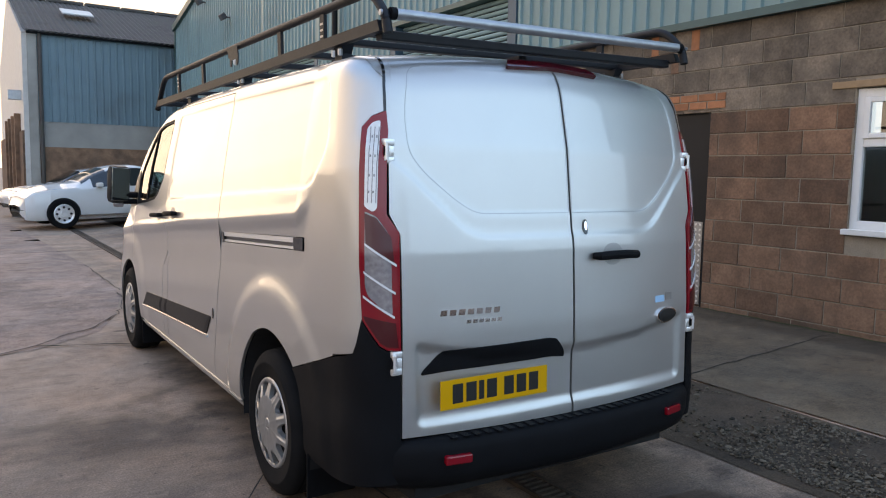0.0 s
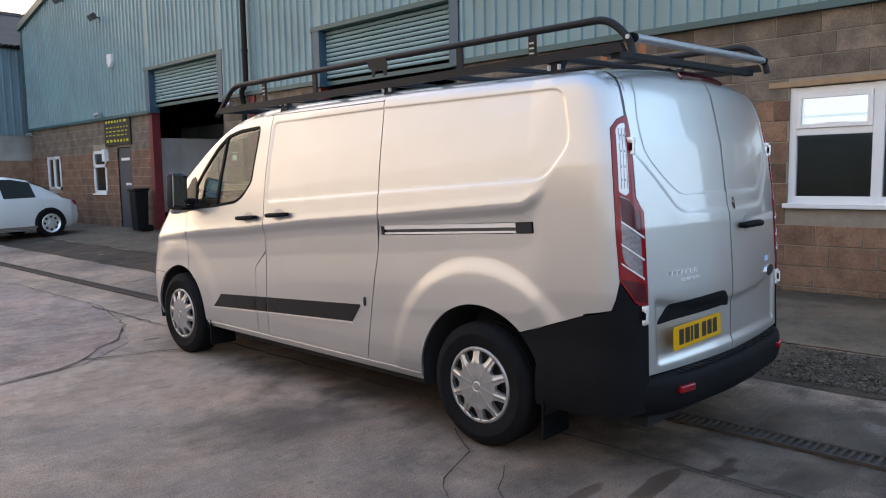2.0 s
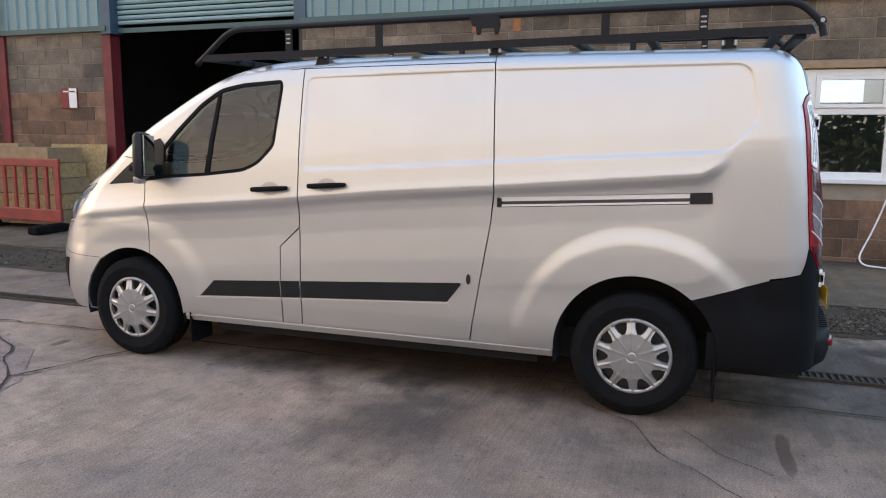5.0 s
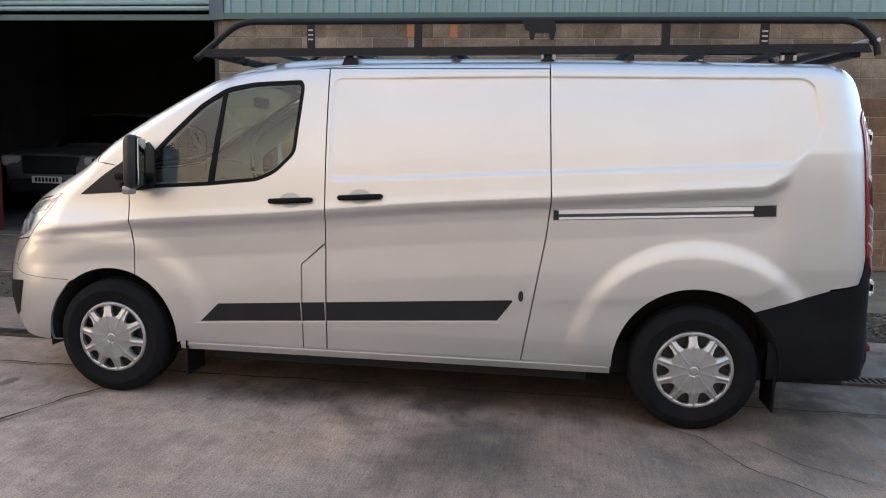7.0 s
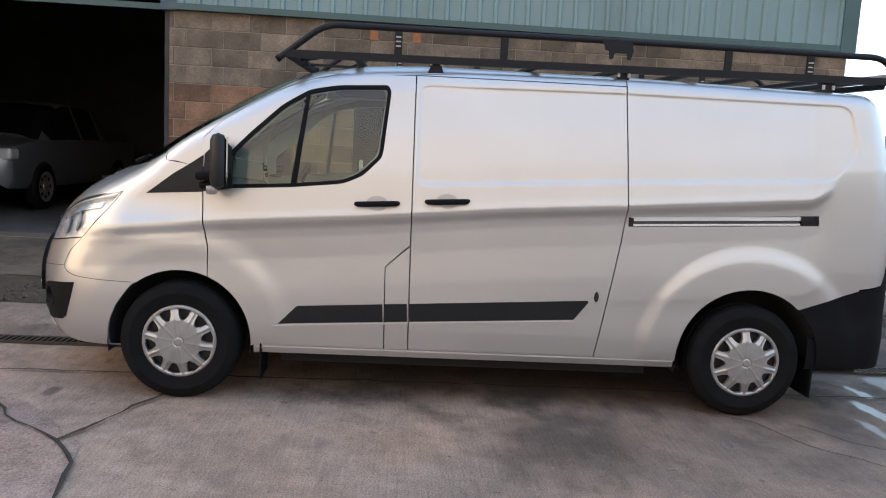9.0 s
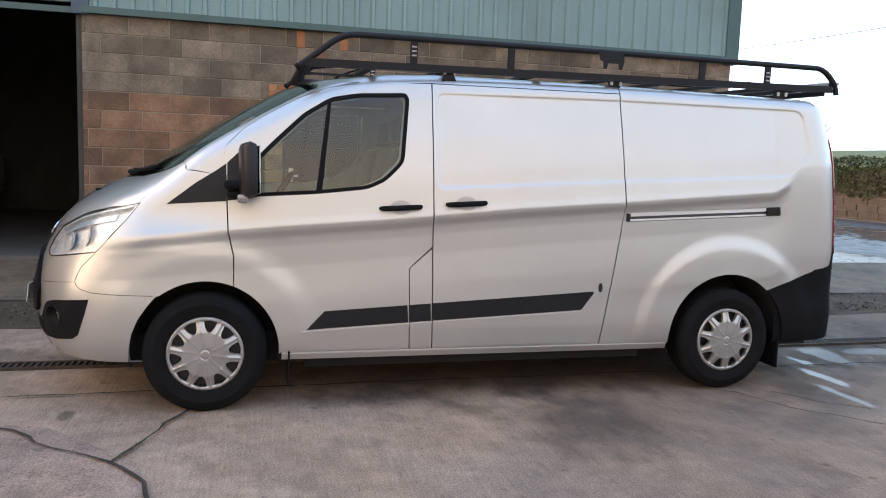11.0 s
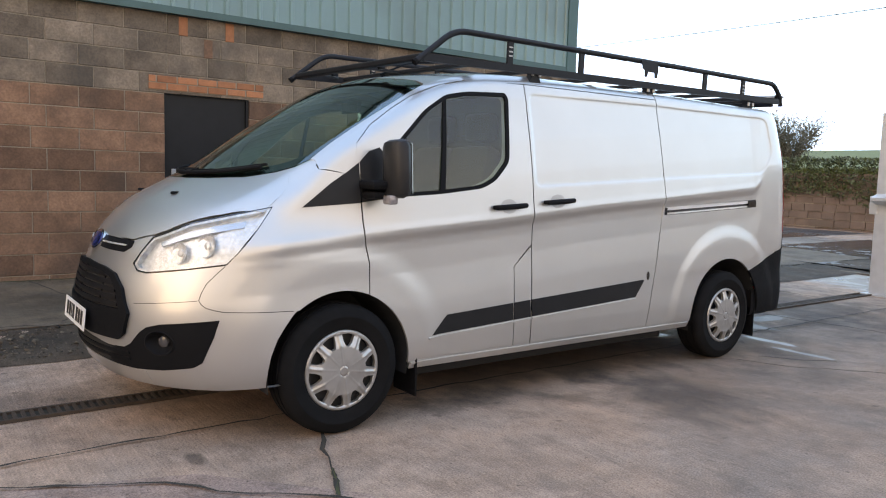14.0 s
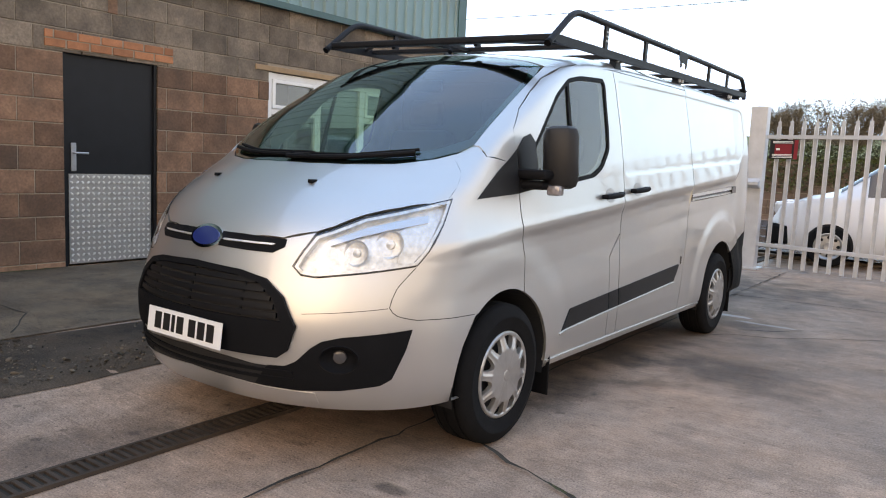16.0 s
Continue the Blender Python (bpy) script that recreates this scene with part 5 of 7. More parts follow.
    lk(base.outputs[0], b.inputs["Base Color"])
    r = rng(tex(3, 5), .3, .7, rough - .10, rough + .10)
    if wet:
        r = math_("MULTIPLY", r, rng(damp, 0, 1, 1.0, .30))
    lk(r, b.inputs["Roughness"])
    bp = n.new("ShaderNodeBump")
    bp.inputs["Strength"].default_value, bp.inputs["Distance"].default_value = .8, .007
    h = math_("ADD", tex(55, 4), math_("MULTIPLY", tex(30, 3, (.10, 1.9, 1)), .6))
    lk(h, bp.inputs["Height"])
    if wet:
        lk(rng(damp, 0, .8, .8, .04), bp.inputs["Strength"])
    lk(bp.outputs[0], b.inputs["Normal"])
    return m


# ellipses (2.1, 4.6) and (1.75, 4.4) paint the shade under the van
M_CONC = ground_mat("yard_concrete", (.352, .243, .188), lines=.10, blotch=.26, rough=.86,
                    # (2.3, 1.95) and (2.9, .4) darken its tail: damp and painted shade together
                    stains_shade=[(2.3, 1.95, 1.15, .75, .5), (2.1, 4.6, .95, 2.3, .40), (.68, 4.42, .50, .40, .46), (1.0, 2.68, .30, .22, .42), (.42, 3.10, .22, .30, .30), (1.75, 4.4, .50, 2.0, .35), (2.9, .4, 2.3, 1.4, .58), (.2, 2.2, 3.4, 3.4, .38), (1.243, 7.26, .09, .045, .6),
                            # the wide (.2, 2.2) ellipse lowers the tone of the near slabs
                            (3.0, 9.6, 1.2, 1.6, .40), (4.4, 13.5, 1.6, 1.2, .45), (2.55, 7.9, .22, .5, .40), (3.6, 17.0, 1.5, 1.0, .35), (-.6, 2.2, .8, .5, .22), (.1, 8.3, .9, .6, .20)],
                    wet=[(1.75, 2.12, .26, .07, .85), (1.35, 2.28, .28, .06, .9), (.95, 2.47, .30, .05, .8), (1.95, 1.2, .10, .35, .6), (2.05, 2.95, .25, .10, .8), (2.3, 1.75, .75, .16, .7), (2.6, 2.1, .5, .12, .7), (5.5, -3.2, 3.5, 1.4, .95), (9, -8, 6, 2.0, .9), (2.6, -2.6, 2.0, .8, .7)])
M_APRON = ground_mat("apron_concrete", (.140, .106, .077), stains_shade=[(6.3, 4.2, .35, 3.5, .45), (5.2, 5.2, .5, .3, .25), (5.4, 7.3, .4, .6, .3)], lines=.06)
M_ROUGH = ground_mat("broken_tarmac", (.068, .049, .036), blotch=.5, lines=.05, rough=.9)
M_PATCH = ground_mat("reddish_concrete", (.30, .211, .18), blotch=.35, lines=.03, rough=.86)
M_CRACK = mat("crack_dirt", (.035, .028, .022), rough=.95, var=.4, scale=8)
M_MOSS = mat("moss", (.05, .055, .018), rough=.95, var=.4, scale=20)
M_IRON = mat("rusty_iron", (.070, .048, .036), rough=.75, metal=.3, var=.35, scale=9, bump=.4, bump_scale=150)
M_STONE = mat("gravel_stone", (.105, .080, .058), rough=.95, rand=.75, island=True)

bm = bmesh.new()
xs = sorted({-400, -60, -20, -8, 60, 150, 400, 2.3, 6.47} | {i * .75 - 6 for i in range(28)})
ys = sorted({-400, -60, -30, 60, 150, 400} | {i * 1.5 - 20 for i in range(34)})
g = {(i, j): bm.verts.new((x, y, gz(x, y))) for i, x in enumerate(xs) for j, y in enumerate(ys)}
for i in range(len(xs) - 1):
    for j in range(len(ys) - 1):
        bm.faces.new((g[i, j], g[i + 1, j], g[i + 1, j + 1], g[i, j + 1]))
ground = tagged(part("ground", bm, M_CONC), "worn stained brown-grey concrete yard with damp patches and painted van shade", "ground", kind="structure")


def carpet(name, outline, material, lift, res=.25, relief=0.0, label="", category="ground"):
    """A sheet that follows the yard within an outline."""
    V, F, _ = fill(outline, (), res)
    rnd = random.Random(3)
    e = away(V, outline)
    me = bpy.data.meshes.new(name)
    me.from_pydata([(x, y, gz(x, y) + lift + (relief * (noise.noise((x * 3, y * 3, 0)) * .7 + noise.noise((x * 11, y * 11, 4)) * .5 + .35) if relief and d > .01 else 0)) for (x, y), d in zip(V, e)],
                   [], [tuple(int(i) for i in f) for f in F])
    for p in me.polygons:
        p.use_smooth = True
    return tagged(link(name, me, material), label, category, kind="structure")


def wander(x0, y0, x1, y1, n=10, amp=.03, seed=1):
    rnd = random.Random(seed)
    out = []
    for i in range(n + 1):
        s = i / n
        a = amp * math.sin(math.pi * s) + amp * .3
        out.append((x0 + (x1 - x0) * s + rnd.uniform(-a, a), y0 + (y1 - y0) * s + rnd.uniform(-a, a)))
    return out


left, right = wander(3.28, -6, 3.32, 24, 60, .03, 5), wander(4.45, 24, 4.22, -6, 60, .04, 6)
carpet("pavement_rough", left + right, M_ROUGH, .004, .09, .022, "broken stony tarmac strip between concrete slabs")
carpet("pavement_apron", wander(4.24, -6, 4.47, 24, 30, .012, 7) + [(6.46, 24), (6.46, -6)], M_APRON, .010, .5, 0, "smooth concrete apron along the building")
carpet("pavement_patch", [(1.30, 8.05), (1.05, 7.3), (.48, 6.78), (-.2, 6.62), (-1.2, 6.75), (-4, 7.6), (-4, 22), (1.1, 22), (1.62, 12.4), (1.60, 9.4)], M_PATCH, .004, .4, 0, "reddish worn concrete patch")


def crack(pts, width, seed, material=None, name="crack"):
    """A dark irregular joint laid along the yard."""
    rnd = random.Random(seed)
    fine = []
    for a, b in zip(pts, pts[1:]):
        k = max(2, int(math.dist(a, b) / .10))
        fine += [(a[0] + (b[0] - a[0]) * i / k, a[1] + (b[1] - a[1]) * i / k) for i in range(k)]
    fine.append(pts[-1])
    fine = [(x + rnd.gauss(0, .008), y + rnd.gauss(0, .008)) for x, y in fine]
    bm = bmesh.new()
    prev = None
    for i, (x, y) in enumerate(fine):
        a, b = fine[max(0, i - 1)], fine[min(len(fine) - 1, i + 1)]
        d = Vector((b[0] - a[0], b[1] - a[1])).normalized()
        w = width * rnd.uniform(.35, 1.2) / 2
        row = [bm.verts.new((x - d.y * w * s, y + d.x * w * s, gz(x, y) + .0135 + (.0 if s else -.002))) for s in (-1, 0, 1)]
        if prev:
            bm.faces.new((prev[0], prev[1], row[1], row[0]))
            bm.faces.new((prev[1], prev[2], row[2], row[1]))
        prev = row
    return part(name, bm, material or M_CRACK, ground)


for k, (w, pts) in enumerate([
        (.020, [(1.56, 9.5), (1.60, 6.6), (1.60, 3), (1.62, -1.5)]), (.022, [(1.22, 6.60), (1.02, 6.72), (.80, 6.78), (.50, 6.90)]), (.020, [(1.30, 8.05), (1.02, 7.45), (.80, 7.30), (.52, 6.90), (.25, 6.72), (-.35, 6.62), (-1.3, 6.75), (-3.8, 7.5)]),
        (.012, [(1.60, 12.4), (1.63, 9.4), (1.34, 8.05)]), (.010, [(1.28, 3.5), (1.05, 3.2), (.72, 3.05), (.42, 2.75), (.05, 2.45), (-.5, 2.3)]), (.007, [(1.05, 2.95), (.80, 2.8), (.62, 2.55)]),
        (.014, [(4.32, 3.42), (5.4, 3.47), (6.44, 3.52)]), (.014, [(4.45, 7.3), (4.9, 7.0), (5.6, 7.1), (6.44, 7.3)]), (.010, [(4.2, 7.30), (4.4, 7.55), (4.5, 8.4)]),
        (.012, [(2.40, 5.2), (2.9, 5.3), (3.28, 5.22)]), (.014, [(2.42, 11), (3.3, 11.1), (4.4, 11)]), (.014, [(2.2, 14.6), (.5, 14.4), (-3, 14.3)]), (.012, [(-1.0, 1.0), (.2, .9), (2.1, 1.1)]), (.014, [(2.4, -.6), (4.2, -.4), (6.4, -.5)])]):
    crack(pts, w, k)
crack([(6.44, -.2), (6.44, 4.9)], .05, 40, M_MOSS, "moss")
crack([(6.44, 6.0), (6.44, 8.1)], .05, 41, M_MOSS, "moss")
crack([(.78, 6.785), (.64, 6.84), (.52, 6.895)], .022, 42, M_MOSS, "moss")

# loose stones on the broken strip
rnd = random.Random(11)
ms = []
for _ in range(21000):
    x, y = rnd.uniform(3.36, 4.22), rnd.uniform(-1.5, 11) if rnd.random() < .5 else rnd.uniform(1.0, 4.5)
    if noise.noise((x * 1.6, y * 1.6, 2.0)) + rnd.uniform(-.35, .35) < -.12:
        continue
    k = rnd.uniform(.004, .009) * (2.0 if rnd.random() < .08 else 1)
    ms.append(pose(x, y, gz(x, y) + .016 + k * .3, rnd.uniform(0, 90), 0, rnd.uniform(0, 360)) @ Matrix.Diagonal((1.3 * k, .9 * k, .6 * k, 1)))
tagged(merge("gravel", PEBBLE_V, PEBBLE_F, ms, M_STONE), "loose grey stones on broken tarmac", "gravel", kind="stuff")

# slotted drain
drain = thing("drain", (2.285, 0, 0), "rusty slotted iron drain channel across the yard", "drain", kind="structure")
part("drain_bed", boxes((-.065, .065, -6, 24, .0035, .006)), M_CRACK, drain)
for sx in (-1, 1):
    part("drain_frame", boxes((sx * .072 - .010, sx * .072 + .010, -6, 24, .002, .020)), M_IRON, drain)
bar = bmesh.new()
box(bar, -.062, .062, -.009, .009, .005, .018)
bar_mesh = bpy.data.meshes.new("grate_bar")
bar.to_mesh(bar_mesh)
bar.free()
bar_mesh.materials.append(M_IRON)
for i in range(250):
    o = new("grate_bar", bar_mesh)
    o.parent = drain
    o.location = (0, -1.2 + i * .042, 0)
merge("far_grating", CUBE_V, CUBE_F, [block_at(-.062, .062, 9.3 + i * .042 - .012, 9.3 + i * .042 + .012, .005, .018) for i in range(340)], M_IRON, drain)["kind"] = "stuff"

# ---------------------------------------------------------------- the building
M_MORTAR = mat("mortar", (.31, .25, .195), rough=.95, var=.15, scale=10, fine=.15, bump=.5, bump_scale=150)
M_BROWN = mat("brown_block", (.218, .112, .070), rough=.92, rand=.34, var=.34, scale=4.5, fine=.26, fine_scale=48, bump=.6, bump_scale=160, dirt=(.055, .042, .034), dirt_scale=1.6, dirt_amt=.5)
M_GREY = mat("grey_block", (.186, .138, .103), rough=.92, rand=.34, var=.36, scale=4.5, fine=.26, fine_scale=48, bump=.6, bump_scale=160, dirt=(.05, .045, .04), dirt_scale=1.8, dirt_amt=.5)
M_BRICK = mat("orange_brick", (.42, .155, .075), rough=.85, rand=.22, var=.18, scale=14, fine=.1, bump=.4, bump_scale=120)
M_CLAD = mat("blue_green_cladding", (.140, .285, .295), rough=.42, var=.07, scale=1.2, fine=.03, coat=.15, dirt=(.10, .16, .16), dirt_scale=.9, dirt_amt=.35)
M_CLADBLUE = mat("blue_cladding", (.112, .212, .245), rough=.45, var=.08, scale=1.0, dirt=(.09, .11, .12), dirt_scale=.9, dirt_amt=.4)
M_FLASH = mat("dark_teal_flashing", (.024, .095, .096), rough=.4, var=.1, scale=4)
M_FRAMEBLUE = mat("blue_frame_paint", (.025, .085, .125), rough=.4, var=.15, scale=5)
M_REDSTEEL = mat("red_oxide_steel", (.20, .020, .024), rough=.5, var=.2, scale=6, dirt=(.05, .015, .012), dirt_scale=3, dirt_amt=.4)
M_SHUTTER = mat("shutter_green_grey", (.215, .36, .365), rough=.62, var=.08, scale=3)
M_WHITE = mat("white_upvc", (.78, .78, .76), rough=.30, var=.04, scale=5)
M_BLACKDOOR = mat("black_door_paint", (.008, .009, .011), rough=.5, spec=.3, var=.2, scale=6)
M_CHEQUER = mat("chequer_plate", (.42, .40, .37), rough=.42, metal=.6, var=.1, scale=12)
# paler than the plate, so that the stud pattern stands out
M_STUD = mat("bright_stud", (.78, .76, .72), rough=.3, metal=.6)
M_TIMBER = mat("pale_timber", (.36, .22, .125), rough=.8, var=.2, scale=9, bump=.3)
M_ROOMGLASS = glass("window_glass", (.72, .76, .76), .12)
M_CONCWALL = mat("grey_render", (.33, .31, .28), rough=.9, var=.15, scale=1.5, fine=.06, dirt=(.12, .10, .085), dirt_scale=.8, dirt_amt=.5)
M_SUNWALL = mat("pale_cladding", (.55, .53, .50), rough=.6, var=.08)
M_ROOFASB = mat("dark_fibre_cement", (.085, .072, .066), rough=.9, var=.35, scale=2, fine=.2, dirt=(.04, .05, .03), dirt_scale=2, dirt_amt=.5)
M_BAYWALL = mat("grimy_bay_paint", (.50, .49, .475), rough=.85, var=.15, scale=1.2, dirt=(.12, .11, .10), dirt_scale=.9, dirt_amt=.5)
M_INNERWALL = mat("inside_white_paint", (.62, .61, .58), rough=.8, var=.1, scale=1.5, dirt=(.2, .18, .16), dirt_scale=1, dirt_amt=.3)
# near-black base puts the hall's gloom into its walls and roof
M_INNERDARK = mat("inside_gloom", (.055, .053, .050), rough=.9, var=.3, scale=2)
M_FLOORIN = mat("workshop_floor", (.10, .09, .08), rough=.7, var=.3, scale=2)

COURSE, BLOCK_L = .2175, .45
OPENINGS = [(4.955, 5.93, 0, 2.19), (1.0, 3.49, 1.045, 2.29)]           # door, window (y0, y1, z0, z1)


def block_wall(name, y0, y1, openings, label, joined=False):
    """A wall of concrete blocks, laid in courses, with the mortar set back."""
    core = bmesh.new()
    cuts = sorted({y0, y1} | {y for o in openings for y in o[:2]})
    for a, b in zip(cuts, cuts[1:]):
        zs = [0, 3.06]
        for o in openings:
            if o[0] <= a and b <= o[1]:
                zs += [max(0, o[2]), o[3]]
        zs = sorted(zs)
        for z0, z1 in zip(zs[::2], zs[1::2]):
            if z1 - z0 > .01:
                box(core, WALL_X + .008, WALL_X + .215, a, b, z0, z1)
    wall = tagged(part(name, core, M_MORTAR), label, "wall", kind="structure")
    meshes, pile = {}, {M_BROWN: [], M_GREY: []}
    for k in range(15):
        z1 = 3.03 - k * COURSE
        z0 = max(z1 - COURSE + .010, .02)
        if z1 < .05:
            break
        grey = k < 4
        y = y0 - (BLOCK_L / 2 if k % 2 else .08)
        while y < y1 - .02:
            spans = [(max(y, y0), min(y + BLOCK_L - .010, y1))]
            for o in openings:
                if z0 < o[3] - .02 and z1 > o[2] + .02:
                    nxt = []
                    for a, b in spans:
                        if b <= o[0] or a >= o[1]:
                            nxt.append((a, b))
                        else:
                            nxt += [(a, o[0])] if a < o[0] - .03 else []
                            nxt += [(o[1], b)] if b > o[1] + .03 else []
                    spans = nxt
            for a, b in spans:
                if b - a < .03:
                    continue
                mt = M_GREY if grey else M_BROWN
                if joined:
                    pile[mt].append(block_at(WALL_X, WALL_X + .05, a, b, z0, z1))
                    continue
                key = (round(b - a, 2), round(z1 - z0, 3), grey)
                if key not in meshes:
                    bm = bmesh.new()
                    l, h = (b - a) / 2, (z1 - z0) / 2
                    f = .004
                    fr = [bm.verts.new((0, s * (l - f), t * (h - f))) for s, t in ((-1, -1), (1, -1), (1, 1), (-1, 1))]
                    ed = [bm.verts.new((f, s * l, t * h)) for s, t in ((-1, -1), (1, -1), (1, 1), (-1, 1))]
                    bk = [bm.verts.new((.05, s * l, t * h)) for s, t in ((-1, -1), (1, -1), (1, 1), (-1, 1))]
                    bm.faces.new(fr[::-1])
                    for q, w in ((fr, ed), (ed, bk)):
                        for i in range(4):
                            bm.faces.new((q[i], q[(i + 1) % 4], w[(i + 1) % 4], w[i]))
                    bmesh.ops.recalc_face_normals(bm, faces=bm.faces)
                    me = bpy.data.meshes.new("block")
                    bm.to_mesh(me)
                    bm.free()
                    me.materials.append(mt)
                    meshes[key] = me
                o = new("block", meshes[key])
                o.parent = wall
                o.location = (WALL_X + rnd.uniform(-.002, .002), (a + b) / 2, (z0 + z1) / 2)
            y += BLOCK_L
    if joined:
        for mt, ms in pile.items():
            merge("blocks", CUBE_V, CUBE_F, ms, mt, wall)["kind"] = "stuff"
    return wall


SHUT2, SHUT1 = (8.20, 11.50), (14.80, 18.12)
END_Y, EAVE_Y = -.32, 26.55


def gable_z(y):
    return 6.2 + .222 * min(EAVE_Y - y, y - END_Y)


def cladding(name, y0, y1, z0, z1=None, x=WALL_X - .03, material=None, label="blue-green ribbed metal wall cladding"):
    """Ribbed metal sheet standing upright."""
    bm = bmesh.new()
    prof, y = [], y0
    while y < y1 - .01:
        prof += [(y, 0), (min(y + .125, y1), 0), (min(y + .140, y1), -.030), (min(y + .178, y1), -.030), (min(y + .193, y1), 0)]
        y += .2
    prof.append((y1, 0))
    lo, hi = [], []
    for yy, dx in prof:
        lo.append(bm.verts.new((x + dx, yy, z0)))
        hi.append(bm.verts.new((x + dx, yy, z1 if z1 else gable_z(yy))))
    for i in range(len(prof) - 1):
        if prof[i + 1][0] - prof[i][0] > 1e-6:
            bm.faces.new((lo[i], lo[i + 1], hi[i + 1], hi[i]))
    # liner behind
    a = [bm.verts.new((x + .06, yy, z)) for yy, z in ((y0, z0), (y1, z0), (y1, z1 or gable_z(y1)), (y0, z1 or gable_z(y0)))]
    bm.faces.new(a)
    return tagged(part(name, bm, material or M_CLAD), label, "wall", kind="structure")


wall_1 = block_wall("wall_1", END_Y, SHUT2[0], OPENINGS, "wall of brown and grey concrete blocks with pale joints")
wall_2 = block_wall("wall_2", SHUT2[1] + .14, SHUT1[0], [], "brown block pier between two roller doors")
wall_3 = block_wall("wall_3", SHUT1[1] + .14, EAVE_Y, [(19.34, 20.15, 0, 2.27), (20.88, 21.72, 1.08, 2.22), (24.15, 25.2, 1.18, 2.16)], "brown block wall with small windows", joined=True)
cladding("wall_4", END_Y, SHUT2[0], 3.08)
cladding("wall_5", SHUT2[0], SHUT2[1], 3.98)
cladding("wall_6", SHUT2[1], SHUT1[0], 3.12)
cladding("wall_7", SHUT1[0], SHUT1[1], 4.00)
cladding("wall_8", SHUT1[1], EAVE_Y, 3.05)
for y0, y1, z in ((END_Y, SHUT2[0], 3.03), (SHUT2[1], SHUT1[0], 3.06), (SHUT1[1], EAVE_Y, 3.0)):
    tagged(part("trim", boxes((WALL_X - .075, WALL_X + .02, y0, y1, z, z + .075))  , M_FLASH), "dark teal metal drip flashing", "flashing", kind="structure")
tagged(part("trim", boxes((WALL_X - .08, WALL_X + .3, END_Y - .06, END_Y + .14, 3.0, gable_z(END_Y)))  , M_FLASH), "dark teal corner flashing", "flashing", kind="structure")
tagged(part("trim", boxes((WALL_X - .08, WALL_X + .1, EAVE_Y - .02, EAVE_Y + .12, 2.9, gable_z(EAVE_Y))), M_FLASH), "dark teal corner flashing", "flashing", kind="structure")
# verge of the gable
bm = bmesh.new()
mid = (EAVE_Y + END_Y) / 2
pr = [(END_Y - .1, gable_z(END_Y) - .1), (mid, gable_z(mid) - .08), (EAVE_Y + .1, gable_z(EAVE_Y) - .1), (EAVE_Y + .1, gable_z(EAVE_Y) + .1), (mid, gable_z(mid) + .12), (END_Y - .1, gable_z(END_Y) + .1)]
prism(bm, pr, .25, Matrix(((0, 0, 1, WALL_X - .15), (1, 0, 0, 0), (0, 1, 0, 0), (0, 0, 0, 1))))
tagged(part("trim", bm, M_FLASH), "dark teal verge flashing", "flashing", kind="structure")
# roof, end walls, back, floor inside
bm = bmesh.new()
prism(bm, [(END_Y - .15, gable_z(END_Y)), (mid, gable_z(mid)), (EAVE_Y + .15, gable_z(EAVE_Y)), (EAVE_Y + .15, gable_z(EAVE_Y) + .06), (mid, gable_z(mid) + .07), (END_Y - .15, gable_z(END_Y) + .06)], 8.3, Matrix(((0, 0, 1, WALL_X + .05), (1, 0, 0, 0), (0, 1, 0, 0), (0, 0, 0, 1))))
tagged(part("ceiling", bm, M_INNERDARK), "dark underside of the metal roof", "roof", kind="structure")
tagged(part("wall_9", boxes((WALL_X + .22, 14.8, END_Y, END_Y + .2, 0, 6.2)), M_CLAD), "plain end wall of the building", "wall", kind="structure")
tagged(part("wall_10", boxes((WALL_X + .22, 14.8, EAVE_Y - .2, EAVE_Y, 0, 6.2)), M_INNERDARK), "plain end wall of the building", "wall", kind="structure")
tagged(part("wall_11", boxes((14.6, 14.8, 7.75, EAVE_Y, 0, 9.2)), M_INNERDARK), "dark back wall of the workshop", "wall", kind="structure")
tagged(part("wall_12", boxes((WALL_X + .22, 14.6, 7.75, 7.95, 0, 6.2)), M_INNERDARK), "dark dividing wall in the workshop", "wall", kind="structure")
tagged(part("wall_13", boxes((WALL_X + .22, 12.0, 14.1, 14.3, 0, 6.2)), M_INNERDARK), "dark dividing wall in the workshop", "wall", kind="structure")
tagged(part("wall_14", boxes((9.2, 9.35, 14.3, 22.0, 0, 2.95)), M_INNERWALL), "white painted partition in the workshop", "wall", kind="structure")
tagged(part("wall_16", boxes((WALL_X + .25, 9.2, 18.46, 18.58, .2, 2.45)), M_BAYWALL), "pale painted side wall of the workshop bay", "wall", kind="structure")
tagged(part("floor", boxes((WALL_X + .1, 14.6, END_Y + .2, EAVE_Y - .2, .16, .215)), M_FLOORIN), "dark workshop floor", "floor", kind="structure")


